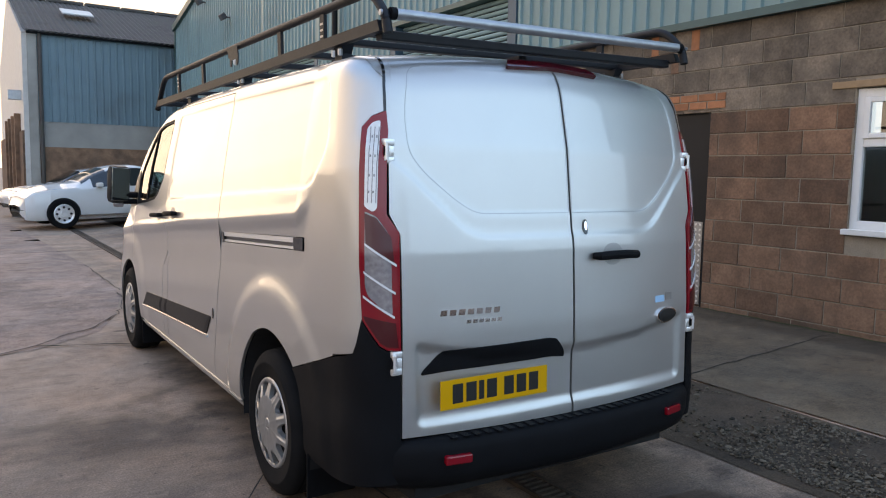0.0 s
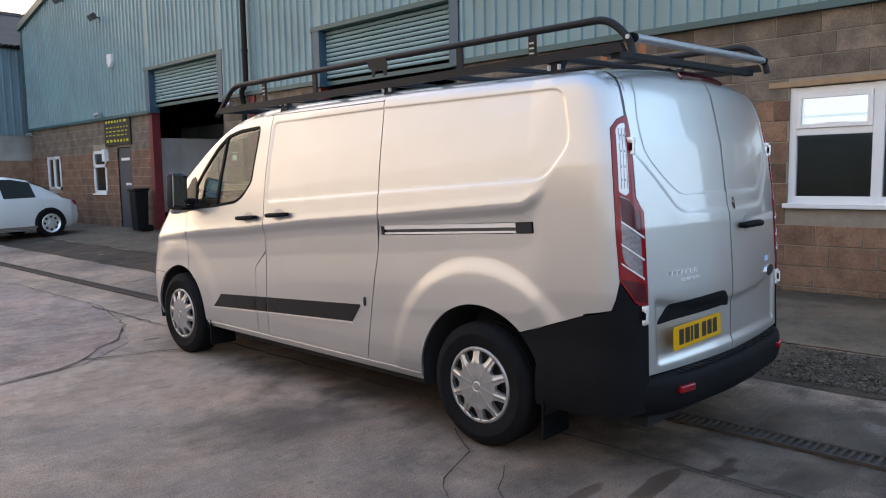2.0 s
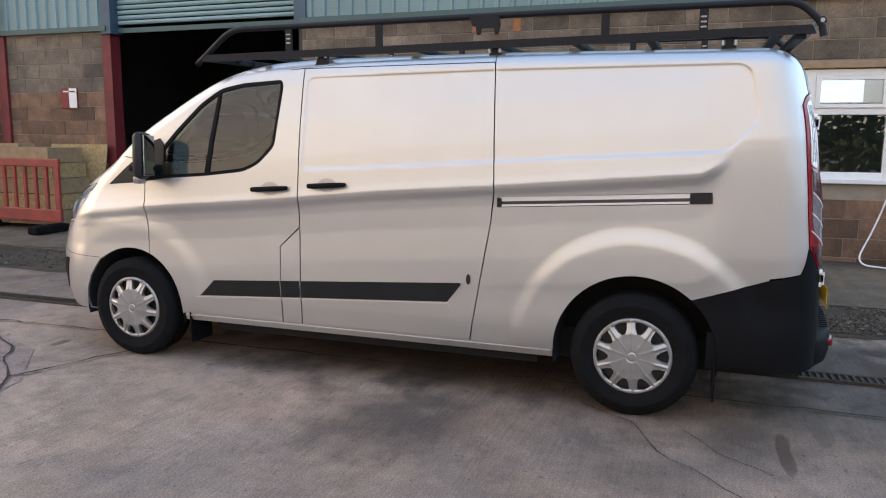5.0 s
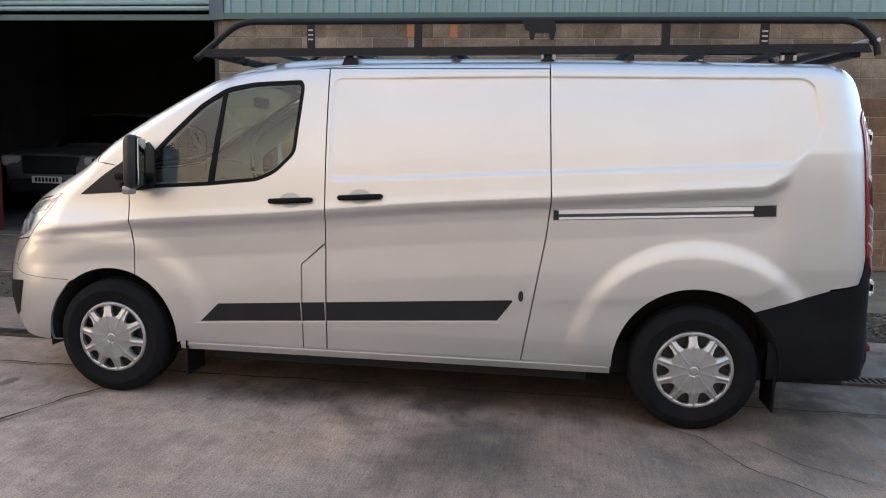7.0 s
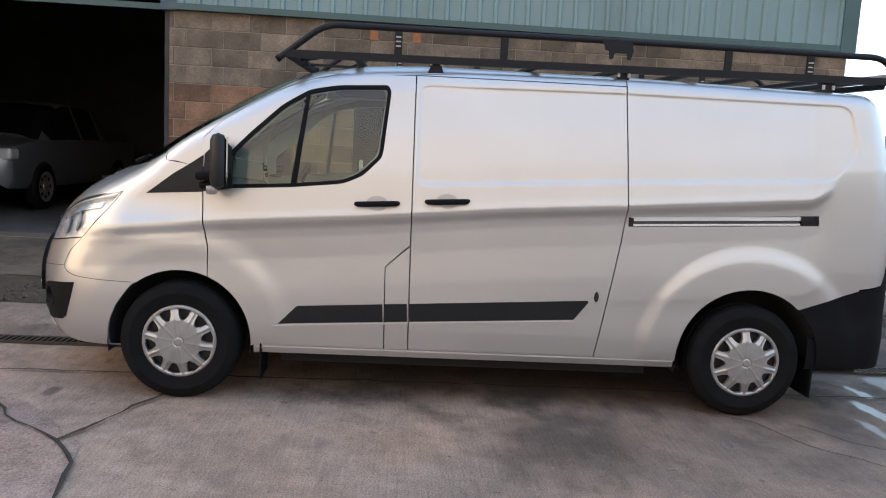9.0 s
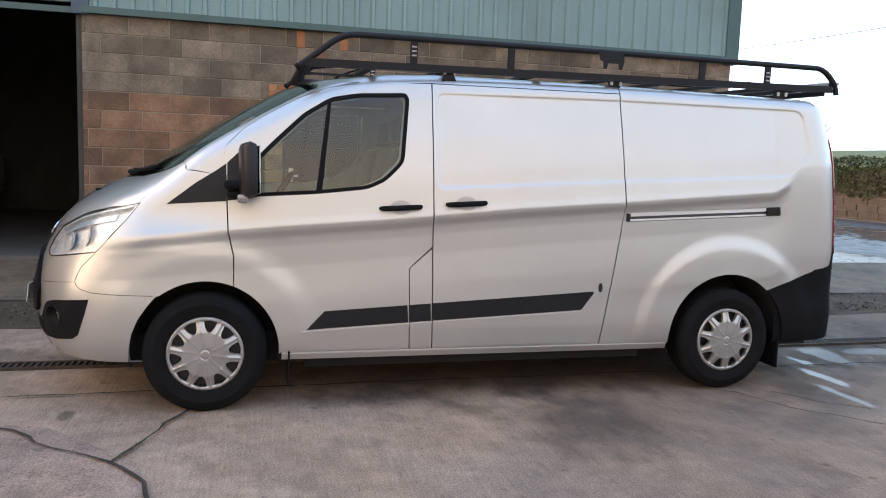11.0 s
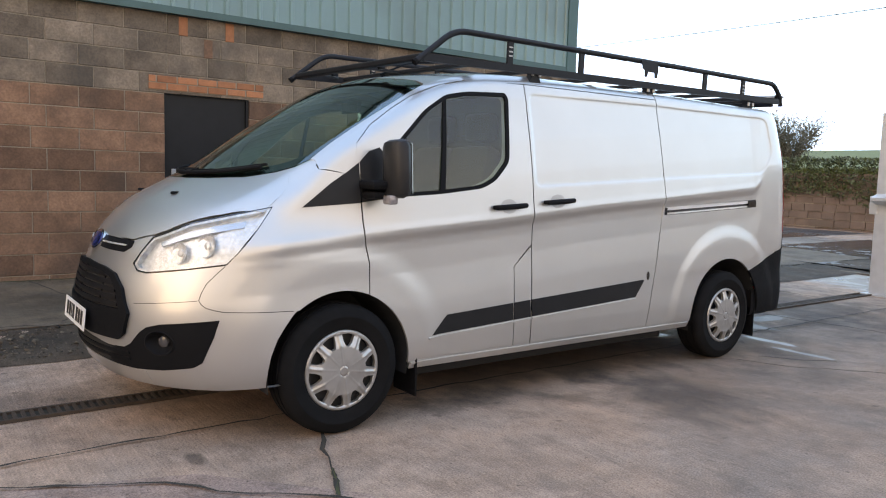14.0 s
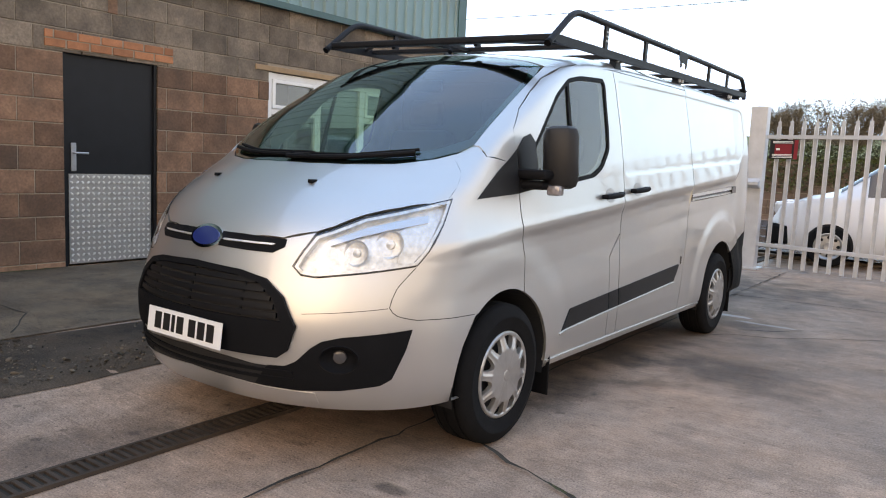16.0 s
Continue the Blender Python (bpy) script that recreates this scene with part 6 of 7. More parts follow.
def roller_door(name, y0, y1, top, low, material):
    d = thing(name, (WALL_X, (y0 + y1) / 2, 0), "half-raised ribbed metal roller door in a blue frame", "roller door", kind="structure")
    hw = (y1 - y0) / 2
    n = int((top - low) / .075)
    for i in range(n):
        z = top - .075 * (i + 1)
        bm = bmesh.new()
        prism(bm, [(.02, z + .006), (-.004, z + .012), (-.014, z + .035), (-.004, z + .062), (.02, z + .069)], 2 * hw - .2, Matrix(((1, 0, 0, .10), (0, 0, 1, -hw + .1), (0, 1, 0, 0), (0, 0, 0, 1))))
        part("slat", bm, material, d)
    part("bottom_rail", boxes((.08, .13, -hw + .1, hw - .1, low - .06, low + .01)), M_FLASH, d)
    for s in (-1, 1):
        part("jamb", boxes((-.06, .20, s * hw - .09, s * hw + .09, 3.02, top + .02)), M_FRAMEBLUE, d)
    part("head", boxes((-.07, .12, -hw - .14, hw + .14, top, top + .075)), M_FLASH, d)
    part("jamb", boxes((.0, .20, hw - .02, hw + .15, .12, 3.02)), M_REDSTEEL, d, "red painted steel column")
    part("jamb", boxes((.02, .20, -hw, -hw + .06, .12, 3.02)), M_INNERDARK, d)
    return d


roller_door("door_2", *SHUT2, 3.98, 3.10, M_SHUTTER)
roller_door("door_3", *SHUT1, 4.00, 3.20, M_SHUTTER)

# black door with chequer plate, brick lintel
door = thing("door_1", (WALL_X, 5.4425, 0), "black painted steel door with a chequer plate kick panel", "door", kind="structure")
part("leaf", boxes((.045, .09, -.455, .455, .17, 2.165), bevel=.003), M_BLACKDOOR, door)
for a, b, c, d in ((-.4875, -.455, .15, 2.19), (.455, .4875, .15, 2.19), (-.455, .455, 2.165, 2.19)):
    part("door_frame", boxes((.02, .12, a, b, c, d)), M_BLACKDOOR, door)
kick = part("kick_plate", boxes((.038, .045, -.43, .43, .175, 1.045)), M_CHEQUER, door, "aluminium chequer plate")
stud = bmesh.new()
bmesh.ops.create_icosphere(stud, subdivisions=1, radius=1.0)
stud_mesh = bpy.data.meshes.new("stud")
stud.to_mesh(stud_mesh)
stud.free()
stud_mesh.materials.append(M_STUD)
for i in range(16):
    for j in range(16):
        o = new("stud", stud_mesh)
        o.parent = kick
        o.location = (.038, -.40 + i * .0533, .205 + j * .054)
        o.rotation_euler = (radians(45 if (i + j) % 2 else -45), 0, 0)
        o.scale = (.006, .021, .012)
hp = part("handle_plate", boxes((.032, .045, .355, .405, 1.07, 1.34), bevel=.004), M_STEEL, door)
part("lever", tube(bmesh.new(), bend([(.04, .385, 1.245), (-.01, .385, 1.245), (-.01, .26, 1.245)], .02, 4), .010, 8), M_STEEL, hp, smooth=True)
lint = thing("lintel", (WALL_X, 5.44, 2.2), "two courses of orange brick over a black door", "lintel", kind="structure")
bmesh_brick = {}
for row in range(2):
    y = -.66 - (.11 if row else 0)
    while y < .655:
        a, b = max(y, -.66), min(y + .215, .66)
        if b - a > .03:
            bm = box(bmesh.new(), -.012, .10, a + .004, b - .004, row * .080 + .006, row * .080 + .076, bevel=.003)
            part("brick", bm, M_BRICK, lint)
        y += .225
part("mortar_bed", boxes((-.004, .09, -.655, .655, .0, .158)), M_MORTAR, lint)
for y, z in ((5.72, 2.815), (5.19, 2.815), (5.44, 2.60)):
    tagged(part("brick", boxes((WALL_X - .003, WALL_X + .08, y - .05, y + .05, z, z + .205), bevel=.004), M_BRICK if z > 2.7 else M_BROWN), "upright orange brick set into the block wall", "brick", kind="structure")

# white window
win = thing("window_1", (WALL_X, 2.245, 0), "white plastic casement window with a timber lintel", "window", kind="structure")
hw = 1.245


def win_bar(y0, y1, z0, z1, x0=.03, x1=.10, name="window_frame"):
    return part(name, box(bmesh.new(), x0, x1, y0, y1, z0, z1, bevel=.006), M_WHITE, win)


for y0, y1 in ((-hw, -hw + .07), (hw - .07, hw), (-.06, .06), (.36, .46), (-.46, -.36)):
    if abs((y0 + y1) / 2) > .3:
        win_bar(y0, y1, 1.08, 2.285)
win_bar(-hw + .003, hw - .003, 1.083, 1.16, .033, .097)
win_bar(-hw + .003, hw - .003, 2.21, 2.282, .033, .097)
part("window_sill", box(bmesh.new(), -.05, .12, -hw - .04, hw + .03, 1.035, 1.085, bevel=.006), M_WHITE, win)
for y0, y1 in ((.46, hw - .07), (-hw + .07, -.46)):
    win_bar(y0, y1, 1.79, 1.86, .034, .096)
    for a, b, c, d in ((y0, y0 + .05, 1.86, 2.21), (y1 - .05, y1, 1.86, 2.21), (y0 + .002, y1 - .002, 1.862, 1.905), (y0 + .002, y1 - .002, 2.165, 2.208)):
        win_bar(a, b, c, d, .015 if b - a < .06 else .018, .05 if b - a < .06 else .047, "sash")
    win_bar((y0 + y1) / 2 - .11, (y0 + y1) / 2 + .11, 1.895, 1.915, .10, .13, "window_handle")
    for z0, z1 in ((1.16, 1.79), (1.90, 2.17)):
        p = part("pane", boxes((.062, .068, y0, y1, z0, z1)), M_ROOMGLASS, win)
        p.visible_shadow = False
p = part("pane", boxes((.062, .068, -.36, .36, 1.16, 2.21)), M_ROOMGLASS, win)
p.visible_shadow = False
tagged(part("trim", boxes((WALL_X - .012, WALL_X + .1, .85, 3.70, 2.292, 2.352), bevel=.004), M_TIMBER), "pale timber lintel over the window", "lintel", kind="structure")
# the small office behind it, lit by its own window in the end wall
tagged(part("wall_15", boxes((10.2, 10.3, END_Y + .2, 7.75, .2, 2.10), (10.2, 10.3, END_Y + .2, .2, 2.10, 2.9), (10.2, 10.3, 7.3, 7.75, 2.10, 2.9), (10.2, 10.3, 2.6, 2.75, 2.10, 2.9), (10.2, 10.3, 5.0, 5.15, 2.10, 2.9)), M_INNERWALL), "plain white office wall", "wall", kind="structure")
tagged(part("ceiling_office", boxes((WALL_X + .22, 10.3, END_Y + .2, 7.75, 2.9, 3.0)), M_INNERWALL), "plain white office ceiling", "ceiling", kind="structure")

# ---------------------------------------------------------------- fixtures on the building
M_GREYPLASTIC = mat("grey_plastic", (.06, .065, .07), rough=.5)
M_SIGNYELLOW = mat("sign_yellow", (.62, .52, .03), rough=.5)
M_SIGNRED = mat("sign_red", (.26, .018, .026), rough=.45)
M_BARRIER = mat("red_barrier_plastic", (.36, .045, .035), rough=.5, var=.2, scale=5, dirt=(.14, .05, .04), dirt_scale=4, dirt_amt=.4)
M_OSB = mat("osb_board", (.42, .26, .12), rough=.85, var=.35, scale=22, fine=.2, fine_scale=60)
M_BIN = mat("black_bin_plastic", (.008, .0085, .0095), rough=.5, spec=.2, var=.15, scale=8)


def on_wall(name, y0, y1, z0, z1, depth, material, label, category, bevel=.01):
    return tagged(part(name, boxes((WALL_X - .03 - depth, WALL_X - .005, y0, y1, z0, z1), bevel=bevel), material), label, category)


# painted sign with writing too far off to read
sign = thing("sign_board", (WALL_X - .045, 20.0, 2.68), "black sign board with rows of yellow writing", "sign")
part("board", boxes((0, .035, -.78, .78, -.36, .36)), M_INK, sign)
rnd = random.Random(4)
for row, (z, h) in enumerate(((.25, .030), (.10, .014), (.0, .014), (-.10, .014), (-.24, .032))):
    y = -.66
    while y < .6:
        w = rnd.uniform(.06, .18) * (1.4 if h > .04 else 1)
        part("text_bar", boxes((-.004, -.001, -(min(y + w, .66)), -y, z - h, z + h)), M_SIGNYELLOW, sign)
        y += w + .09
dr = thing("door_4", (WALL_X, 19.745, 0), "dark grey workshop side door", "door", kind="structure")
part("leaf", boxes((.03, .08, -.40, .40, .2, 2.25)), M_GREYPLASTIC, dr)
part("text_bar", boxes((.025, .029, -.25, .25, 1.93, 2.0)), M_WHITE, dr)
part("notice", boxes((.025, .029, -.28, .05, 1.30, 1.36)), M_WHITE, dr)
for nm, y0, y1, z0, z1, split in (("window_2", 20.88, 21.72, 1.08, 2.22, True), ("window_3", 24.15, 25.2, 1.18, 2.16, False)):
    w = thing(nm, (WALL_X, (y0 + y1) / 2, 0), "small white plastic window in the block wall", "window", kind="structure")
    h = (y1 - y0) / 2
    for a, b, c, d in ((-h, -h + .08, z0, z1), (h - .08, h, z0, z1), (-h, h, z0, z0 + .08), (-h, h, z1 - .08, z1)) + (((-h, h, z0 + .70, z0 + .78),) if split else ((-.05, .05, z0, z1),)):
        part("window_frame", boxes((-.015, .05, a, b, c, d)), M_WHITE, w)
    part("pane", boxes((.02, .026, -h + .04, h - .04, z0 + .04, z1 - .04)), M_GLOSSBLACK, w)
    if split:
        part("window_sill", boxes((-.06, .05, -h - .05, h + .05, z0 - .04, z0)), M_WHITE, w)
on_wall("wall_box", 20.68, 20.84, 1.93, 2.24, .10, M_WHITE, "small white box beside a window", "box")
al = thing("alarm_box", (WALL_X - .06, 20.05, 4.45), "white burglar alarm box on the cladding", "alarm")
bm = bmesh.new()
prism(bm, rounded([(-.13, .16), (.13, .16), (.13, -.05), (0, -.20), (-.13, -.05)], .04), .07, Matrix(((0, 0, 1, -.06), (1, 0, 0, 0), (0, 1, 0, 0), (0, 0, 0, 1))))
part("case", bm, M_WHITE, al)
al2 = thing("alarm_box", (WALL_X - .06, 7.61, 4.05), "white and red alarm box above the roller door", "alarm")
bm = bmesh.new()
prism(bm, rounded([(-.12, .16), (.12, .16), (.12, -.05), (0, -.18), (-.12, -.05)], .04), .07, Matrix(((0, 0, 1, -.06), (1, 0, 0, 0), (0, 1, 0, 0), (0, 0, 0, 1))))
part("case", bm, M_WHITE, al2)
part("cover", boxes((-.065, -.059, -.10, .10, -.10, -.02)), M_SIGNRED, al2)
for y, z in ((20.6, 5.6), (12.7, 5.0), (22.9, 6.4)):
    fl = thing("flood_light", (WALL_X - .05, y, z), "small dark flood light on the cladding", "lamp")
    part("bracket", boxes((-.14, 0, -.02, .02, -.02, .02)), M_GREYPLASTIC, fl)
    bm = box(bmesh.new(), -.07, .07, -.13, .13, -.08, .08, bevel=.02)
    bmesh.ops.transform(bm, matrix=pose(-.20, 0, 0, 0, -35, 0), verts=bm.verts)
    part("housing", bm, M_GREYPLASTIC, fl)
for y, z in ((14.35, 2.88), (26.2, 2.85), (20.85, 3.12)):
    cc = thing("security_camera", (WALL_X, y, z), "small grey security camera on a wall bracket", "camera")
    part("bracket", tube(bmesh.new(), [(0, 0, 0), (-.16, 0, .02)], .015, 8), M_STEEL, cc)
    part("body", tube(bmesh.new(), [(-.16, -.12, .05), (-.18, .14, .02)], .045, 10), M_STEEL, cc, smooth=True)
for y, z, lab in ((14.42, 1.86, "red notice with a white symbol on a block pier"), (12.32, 2.08, "red and white notice on a block pier")):
    nt = thing("wall_notice", (WALL_X - .012, y, z), lab, "sign")
    part("board", boxes((-.008, .004, -.16, .16, -.16, .16), bevel=.002), M_SIGNRED, nt)
    part("pale_field", boxes((-.0105, -.0085, -.09, .09, -.05, .05) if z < 2 else (-.0105, -.0085, -.15, .0, -.15, .15)), M_WHITE, nt)
    part("text_bar", boxes((-.0105, -.0085, -.12, .12, .09, .11)), M_WHITE, nt)
pipe = thing("downpipe", (WALL_X - .1, 13.65, 0), "black rainwater downpipe on the cladding", "pipe")
part("pipe", tube(bmesh.new(), bend([(-.06, 0, 9.0), (-.06, 0, 3.28), (-.06, .18, 3.14), (.0, .20, 2.9), (.0, .20, .15)], .08, 5), .055, 12), M_BIN, pipe, smooth=True)
for z in (3.9, 5.2, 6.6):
    part("clip", tube(bmesh.new(), [(-.06, 0, z - .03), (-.06, 0, z + .03)], .066, 12), M_BIN, pipe)
on_wall("red_column", 13.55, 13.72, .15, 3.05, .02, M_REDSTEEL, "red painted steel column in the block pier", "column", 0)
bn = thing("wheelie_bin", (6.12, 18.26, gz(6.12, 18.26)), "black plastic wheelie bin beside a red column", "bin")
bm = box(bmesh.new(), -.17, .17, -.17, .17, .05, .98, bevel=.03)
bmesh.ops.scale(bm, vec=(.84, .84, 1), verts=[v for v in bm.verts if v.co.z < .3])
part("body", bm, M_BIN, bn)
part("lid", box(bmesh.new(), -.20, .19, -.19, .19, .98, 1.05, bevel=.02), M_BIN, bn)
for s in (-1, 1):
    part("wheel", tube(bmesh.new(), [(.15, s * .16, .09), (.15, s * .20, .09)], .09, 14), M_RUBBER, bn)

# red plastic barriers round a stack of timber
bx, by = 5.35, 13.25
for k, (x, y, a) in enumerate(((bx, by - .95, 84), (bx + .06, by + .55, 98), (bx + .42, by + 1.02, 10))):
    br = thing("barrier", pose(x, y, gz(x, y), 0, 0, a), "red plastic pedestrian barrier, scuffed and faded", "barrier", "red barriers")
    L = (.95, .50, .40)[k]
    part("rail", box(bmesh.new(), -L, L, -.025, .025, .93, 1.05, bevel=.015), M_BARRIER, br)
    part("rail", box(bmesh.new(), -L, L, -.025, .025, .16, .34, bevel=.015), M_BARRIER, br)
    n = (9, 5, 4)[k]
    for i in range(n):
        xx = -L + .06 + i * (2 * L - .12) / (n - 1)
        w = .05 if i in (0, n - 1) else .028
        part("bar", box(bmesh.new(), xx - w, xx + w, -.02, .02, .16, 1.0, bevel=.008), M_BARRIER, br)
    for xx in (-L * .7, L * .7):
        part("foot", box(bmesh.new(), xx - .10, xx + .10, -.28, .28, 0, .12, bevel=.03), M_RUBBER, br)
tb = thing("timber_stack", (bx + .55, by - .1, gz(bx + .55, by)), "pale sawn timber and boards stacked behind barriers", "timber")
for i in range(5):
    part("board", boxes((-.35 + i * .004, .30, -1.5 + .06 * i, .80 - .03 * i, .05 + i * .226, .05 + i * .226 + .217)), M_OSB if i % 2 else M_TIMBER, tb)
part("offcut", boxes((-.1, .2, -.45, .0, 1.172, 1.225)), M_TIMBER, tb)
osb = tagged(part("osb_board", box(bmesh.new(), -.006, .006, -.55, .55, 0, 1.22), M_OSB), "leaning sheet of orange strand board", "board")
osb.matrix_world = pose(6.20, 12.12, gz(6.2, 12) + .005, 0, 9, 0)
# bucket by the window wall
bk = thing("bucket", (6.22, .75, gz(6.22, .75) + .012), "small white tub with an orange label by the wall", "bucket")
part("tub", lathe(bmesh.new(), [(.001, 0), (.11, 0), (.13, .24), (.137, .25), (.137, .265), (.12, .26), (.001, .255)], 24, "z"), M_WHITE, bk, smooth=True)
part("label", lathe(bmesh.new(), [(.118, .06), (.129, .19)], 24, "z"), M_BRICK, bk)
hose = tube(bmesh.new(), bend([(6.40, .9, .18), (6.36, .8, .5), (6.42, .95, 1.1), (6.38, 1.1, .6), (6.25, 1.3, .17), (6.1, 1.0, .165)], .2, 6), .010, 8)
tagged(part("hose", hose, M_WHITE, smooth=True), "pale hose hanging down the block wall", "hose")


# ---------------------------------------------------------------- vehicles
def loft_car(name, at, label, st, paint, side_glass, screens, axles, tyre_r, half_track, group="", rim=None, bumpers=True):
    """A vehicle from cross sections along x: (x, bottom, belt, top, half width, half width at the top). Its front looks towards -x."""
    car = thing(name, at, label, "pickup" if "pickup" in name else "van" if "van" in name else "car", group)
    rows = []
    # finer stations by smooth steps between those given
    S = np.array(st, float)
    X = np.unique(np.concatenate([S[:, 0], np.linspace(S[0, 0], S[-1, 0], 60)]))
    fine = np.stack([X] + [np.interp(X, S[:, 0], S[:, k]) for k in range(1, 6)], 1)
    soft = fine.copy()
    soft[1:-1, 1:] = (fine[:-2, 1:] + 2 * fine[1:-1, 1:] + fine[2:, 1:]) / 4
    for x, z0, zb, zt, w, wt in soft:
        top = max(zt, zb + .012)
        half = [(w * .90, z0), (w * .985, z0 + .10), (w, z0 + (zb - z0) * .45), (w * .985, zb - .06), (w * .955, zb), (wt + (w * .95 - wt) * .10, top - .07 if top > zb + .1 else zb + .004), (wt * .92, top - .02 if top > zb + .1 else zb + .008), (wt * .55, top), (0, top + .012)]
        rows.append([(x, y, z) for y, z in half] + [(x, -y, z) for y, z in half[::-1][1:]])
    n = len(rows[0])

    def surface(sel, out=0.0):
        bm = bmesh.new()
        grid = {}

        def vert(i, k):
            if (i, k) not in grid:
                x, y, z = rows[i][k]
                if out:
                    c = Vector((x, 0, .8))
                    d = (Vector((x, y, z)) - c).normalized()
                    x, y, z = Vector((x, y, z)) + d * out
                grid[i, k] = bm.verts.new((x, y, z))
            return grid[i, k]

        for i in range(len(rows) - 1):
            for k in range(n - 1):
                if sel(i, k):
                    bm.faces.new((vert(i, k), vert(i + 1, k), vert(i + 1, k + 1), vert(i, k + 1)))
        return bm

    def mid_x(i):
        return (X[i] + X[i + 1]) / 2

    bm = surface(lambda i, k: True)
    for end in (0, len(rows) - 1):
        bm.faces.new([bm.verts.new(p) for p in rows[end]])
    bmesh.ops.remove_doubles(bm, verts=bm.verts, dist=.0005)
    part("body", bm, paint, car, smooth=True, angle=50)
    for a, b in side_glass:
        for kk in (4, n - 6):
            part("side_window", surface(lambda i, k: k == kk and a < mid_x(i) < b, .006), M_GLOSSBLACK, car, smooth=True)
    for a, b in screens:
        part("windscreen", surface(lambda i, k: 4 < k < n - 6 and a < mid_x(i) < b, .006), M_GLOSSBLACK, car, smooth=True)
    for ax in axles:
        for s in (-1, 1):
            wh = new("wheel")
            wh.parent = car
            wide = float(np.interp(ax, S[:, 0], S[:, 4]))
            wh.location = (ax, s * (wide - .055), tyre_r)
            part("tyre", lathe(bmesh.new(), [(tyre_r * .62, -.09), (tyre_r * .7, -.10), (tyre_r * .95, -.09), (tyre_r, -.06), (tyre_r, .06), (tyre_r * .95, .09), (tyre_r * .7, .10), (tyre_r * .62, .09)], 32, "y"), M_RUBBER, wh, smooth=True)
            bm = lathe(bmesh.new(), [(.001, s * .085), (tyre_r * .18, s * .09), (tyre_r * .2, s * .075), (tyre_r * .52, s * .07), (tyre_r * .62, s * .10), (tyre_r * .66, s * .095)], 32, "y")
            part("rim", bm, rim or M_COVER, wh, smooth=True)
            for q in range(8):
                c = Vector((.44 * tyre_r * math.cos(q * math.pi / 4), s * .076, .44 * tyre_r * math.sin(q * math.pi / 4)))
                part("rim_hole", tube(bmesh.new(), [c, c + Vector((0, s * .004, 0))], tyre_r * .08, 10), M_DARK, wh)
            bm = bmesh.new()
            fan = [bm.verts.new((ax + tyre_r * 1.08 * math.cos(math.pi * (q / 20 * 1.12 - .06)), s * (wide + .006), tyre_r + tyre_r * 1.08 * math.sin(math.pi * (q / 20 * 1.12 - .06)))) for q in range(21)]
            bm.faces.new(fan)
            part("wheel_arch", bm, M_DARK, car)
    return car


M_WHITECAR = mat("white_car_paint", (.66, .655, .64), rough=.22, coat=.6, var=.03, scale=2)
M_WHITECAR2 = mat("white_van_paint", (.70, .71, .72), rough=.3, coat=.4, var=.04, scale=2)
M_DARKSILVER = mat("dark_silver_paint", (.24, .245, .25), rough=.3, metal=.5, coat=.6)
bt = loft_car("car", pose(3.25, 20.45, .075, 0, -1.2, 8), "white rounded two-door hatchback parked in the yard",
              [(-2.13, .36, .52, .53, .56, .4), (-2.06, .22, .70, .72, .74, .5), (-1.88, .19, .84, .88, .84, .58), (-1.55, .19, .90, .98, .89, .64), (-1.15, .20, .93, 1.03, .905, .66), (-.85, .20, .94, 1.07, .905, .66), (-.55, .20, .95, 1.27, .905, .62), (-.2, .20, .96, 1.41, .905, .59), (.15, .20, .97, 1.475, .905, .58),
               (.55, .20, .97, 1.47, .905, .57), (.95, .20, .97, 1.39, .905, .56), (1.3, .20, .96, 1.25, .90, .54), (1.6, .21, .93, 1.08, .88, .52), (1.85, .24, .86, .92, .82, .48), (2.03, .30, .72, .76, .72, .42), (2.13, .38, .56, .58, .58, .36)],
              M_WHITECAR, [(-.62, .20), (.24, .98)], [(-.80, -.28), (1.0, 1.5)], (-1.29, 1.25), .345, .76, rim=M_ALU)
for y in (-.83, .83):
    part("door_mirror", box(bmesh.new(), -.55, -.40, y * 1.12 - .07, y * 1.12 + .07, .95, 1.06, bevel=.03), M_WHITECAR, bt)
for s in (-1, 1):
    bm = bmesh.new()
    bmesh.ops.create_uvsphere(bm, u_segments=16, v_segments=10, radius=.13)
    bmesh.ops.transform(bm, matrix=pose(-1.93, s * .60, .66) @ Matrix.Diagonal((.5, 1, 1, 1)), verts=bm.verts)
    part("headlight", bm, M_LAMPCLEAR, bt, smooth=True)
    part("tail_lamp", box(bmesh.new(), 1.86, 1.98, s * .66 - .10, s * .66 + .10, .72, .86, bevel=.03), M_RED, bt)
part("intake", box(bmesh.new(), -2.125, -2.0, -.42, .42, .36, .42, bevel=.02), M_DARK, bt)
for s in (-1, 1):
    part("fog_lamp", box(bmesh.new(), -2.06, -1.98, s * .60 - .10, s * .60 + .10, .42, .46, bevel=.012), M_DARK, bt)
part("side_strip", boxes((-.95, 1.0, -.925, -.905, .26, .31)), M_CHROME, bt)
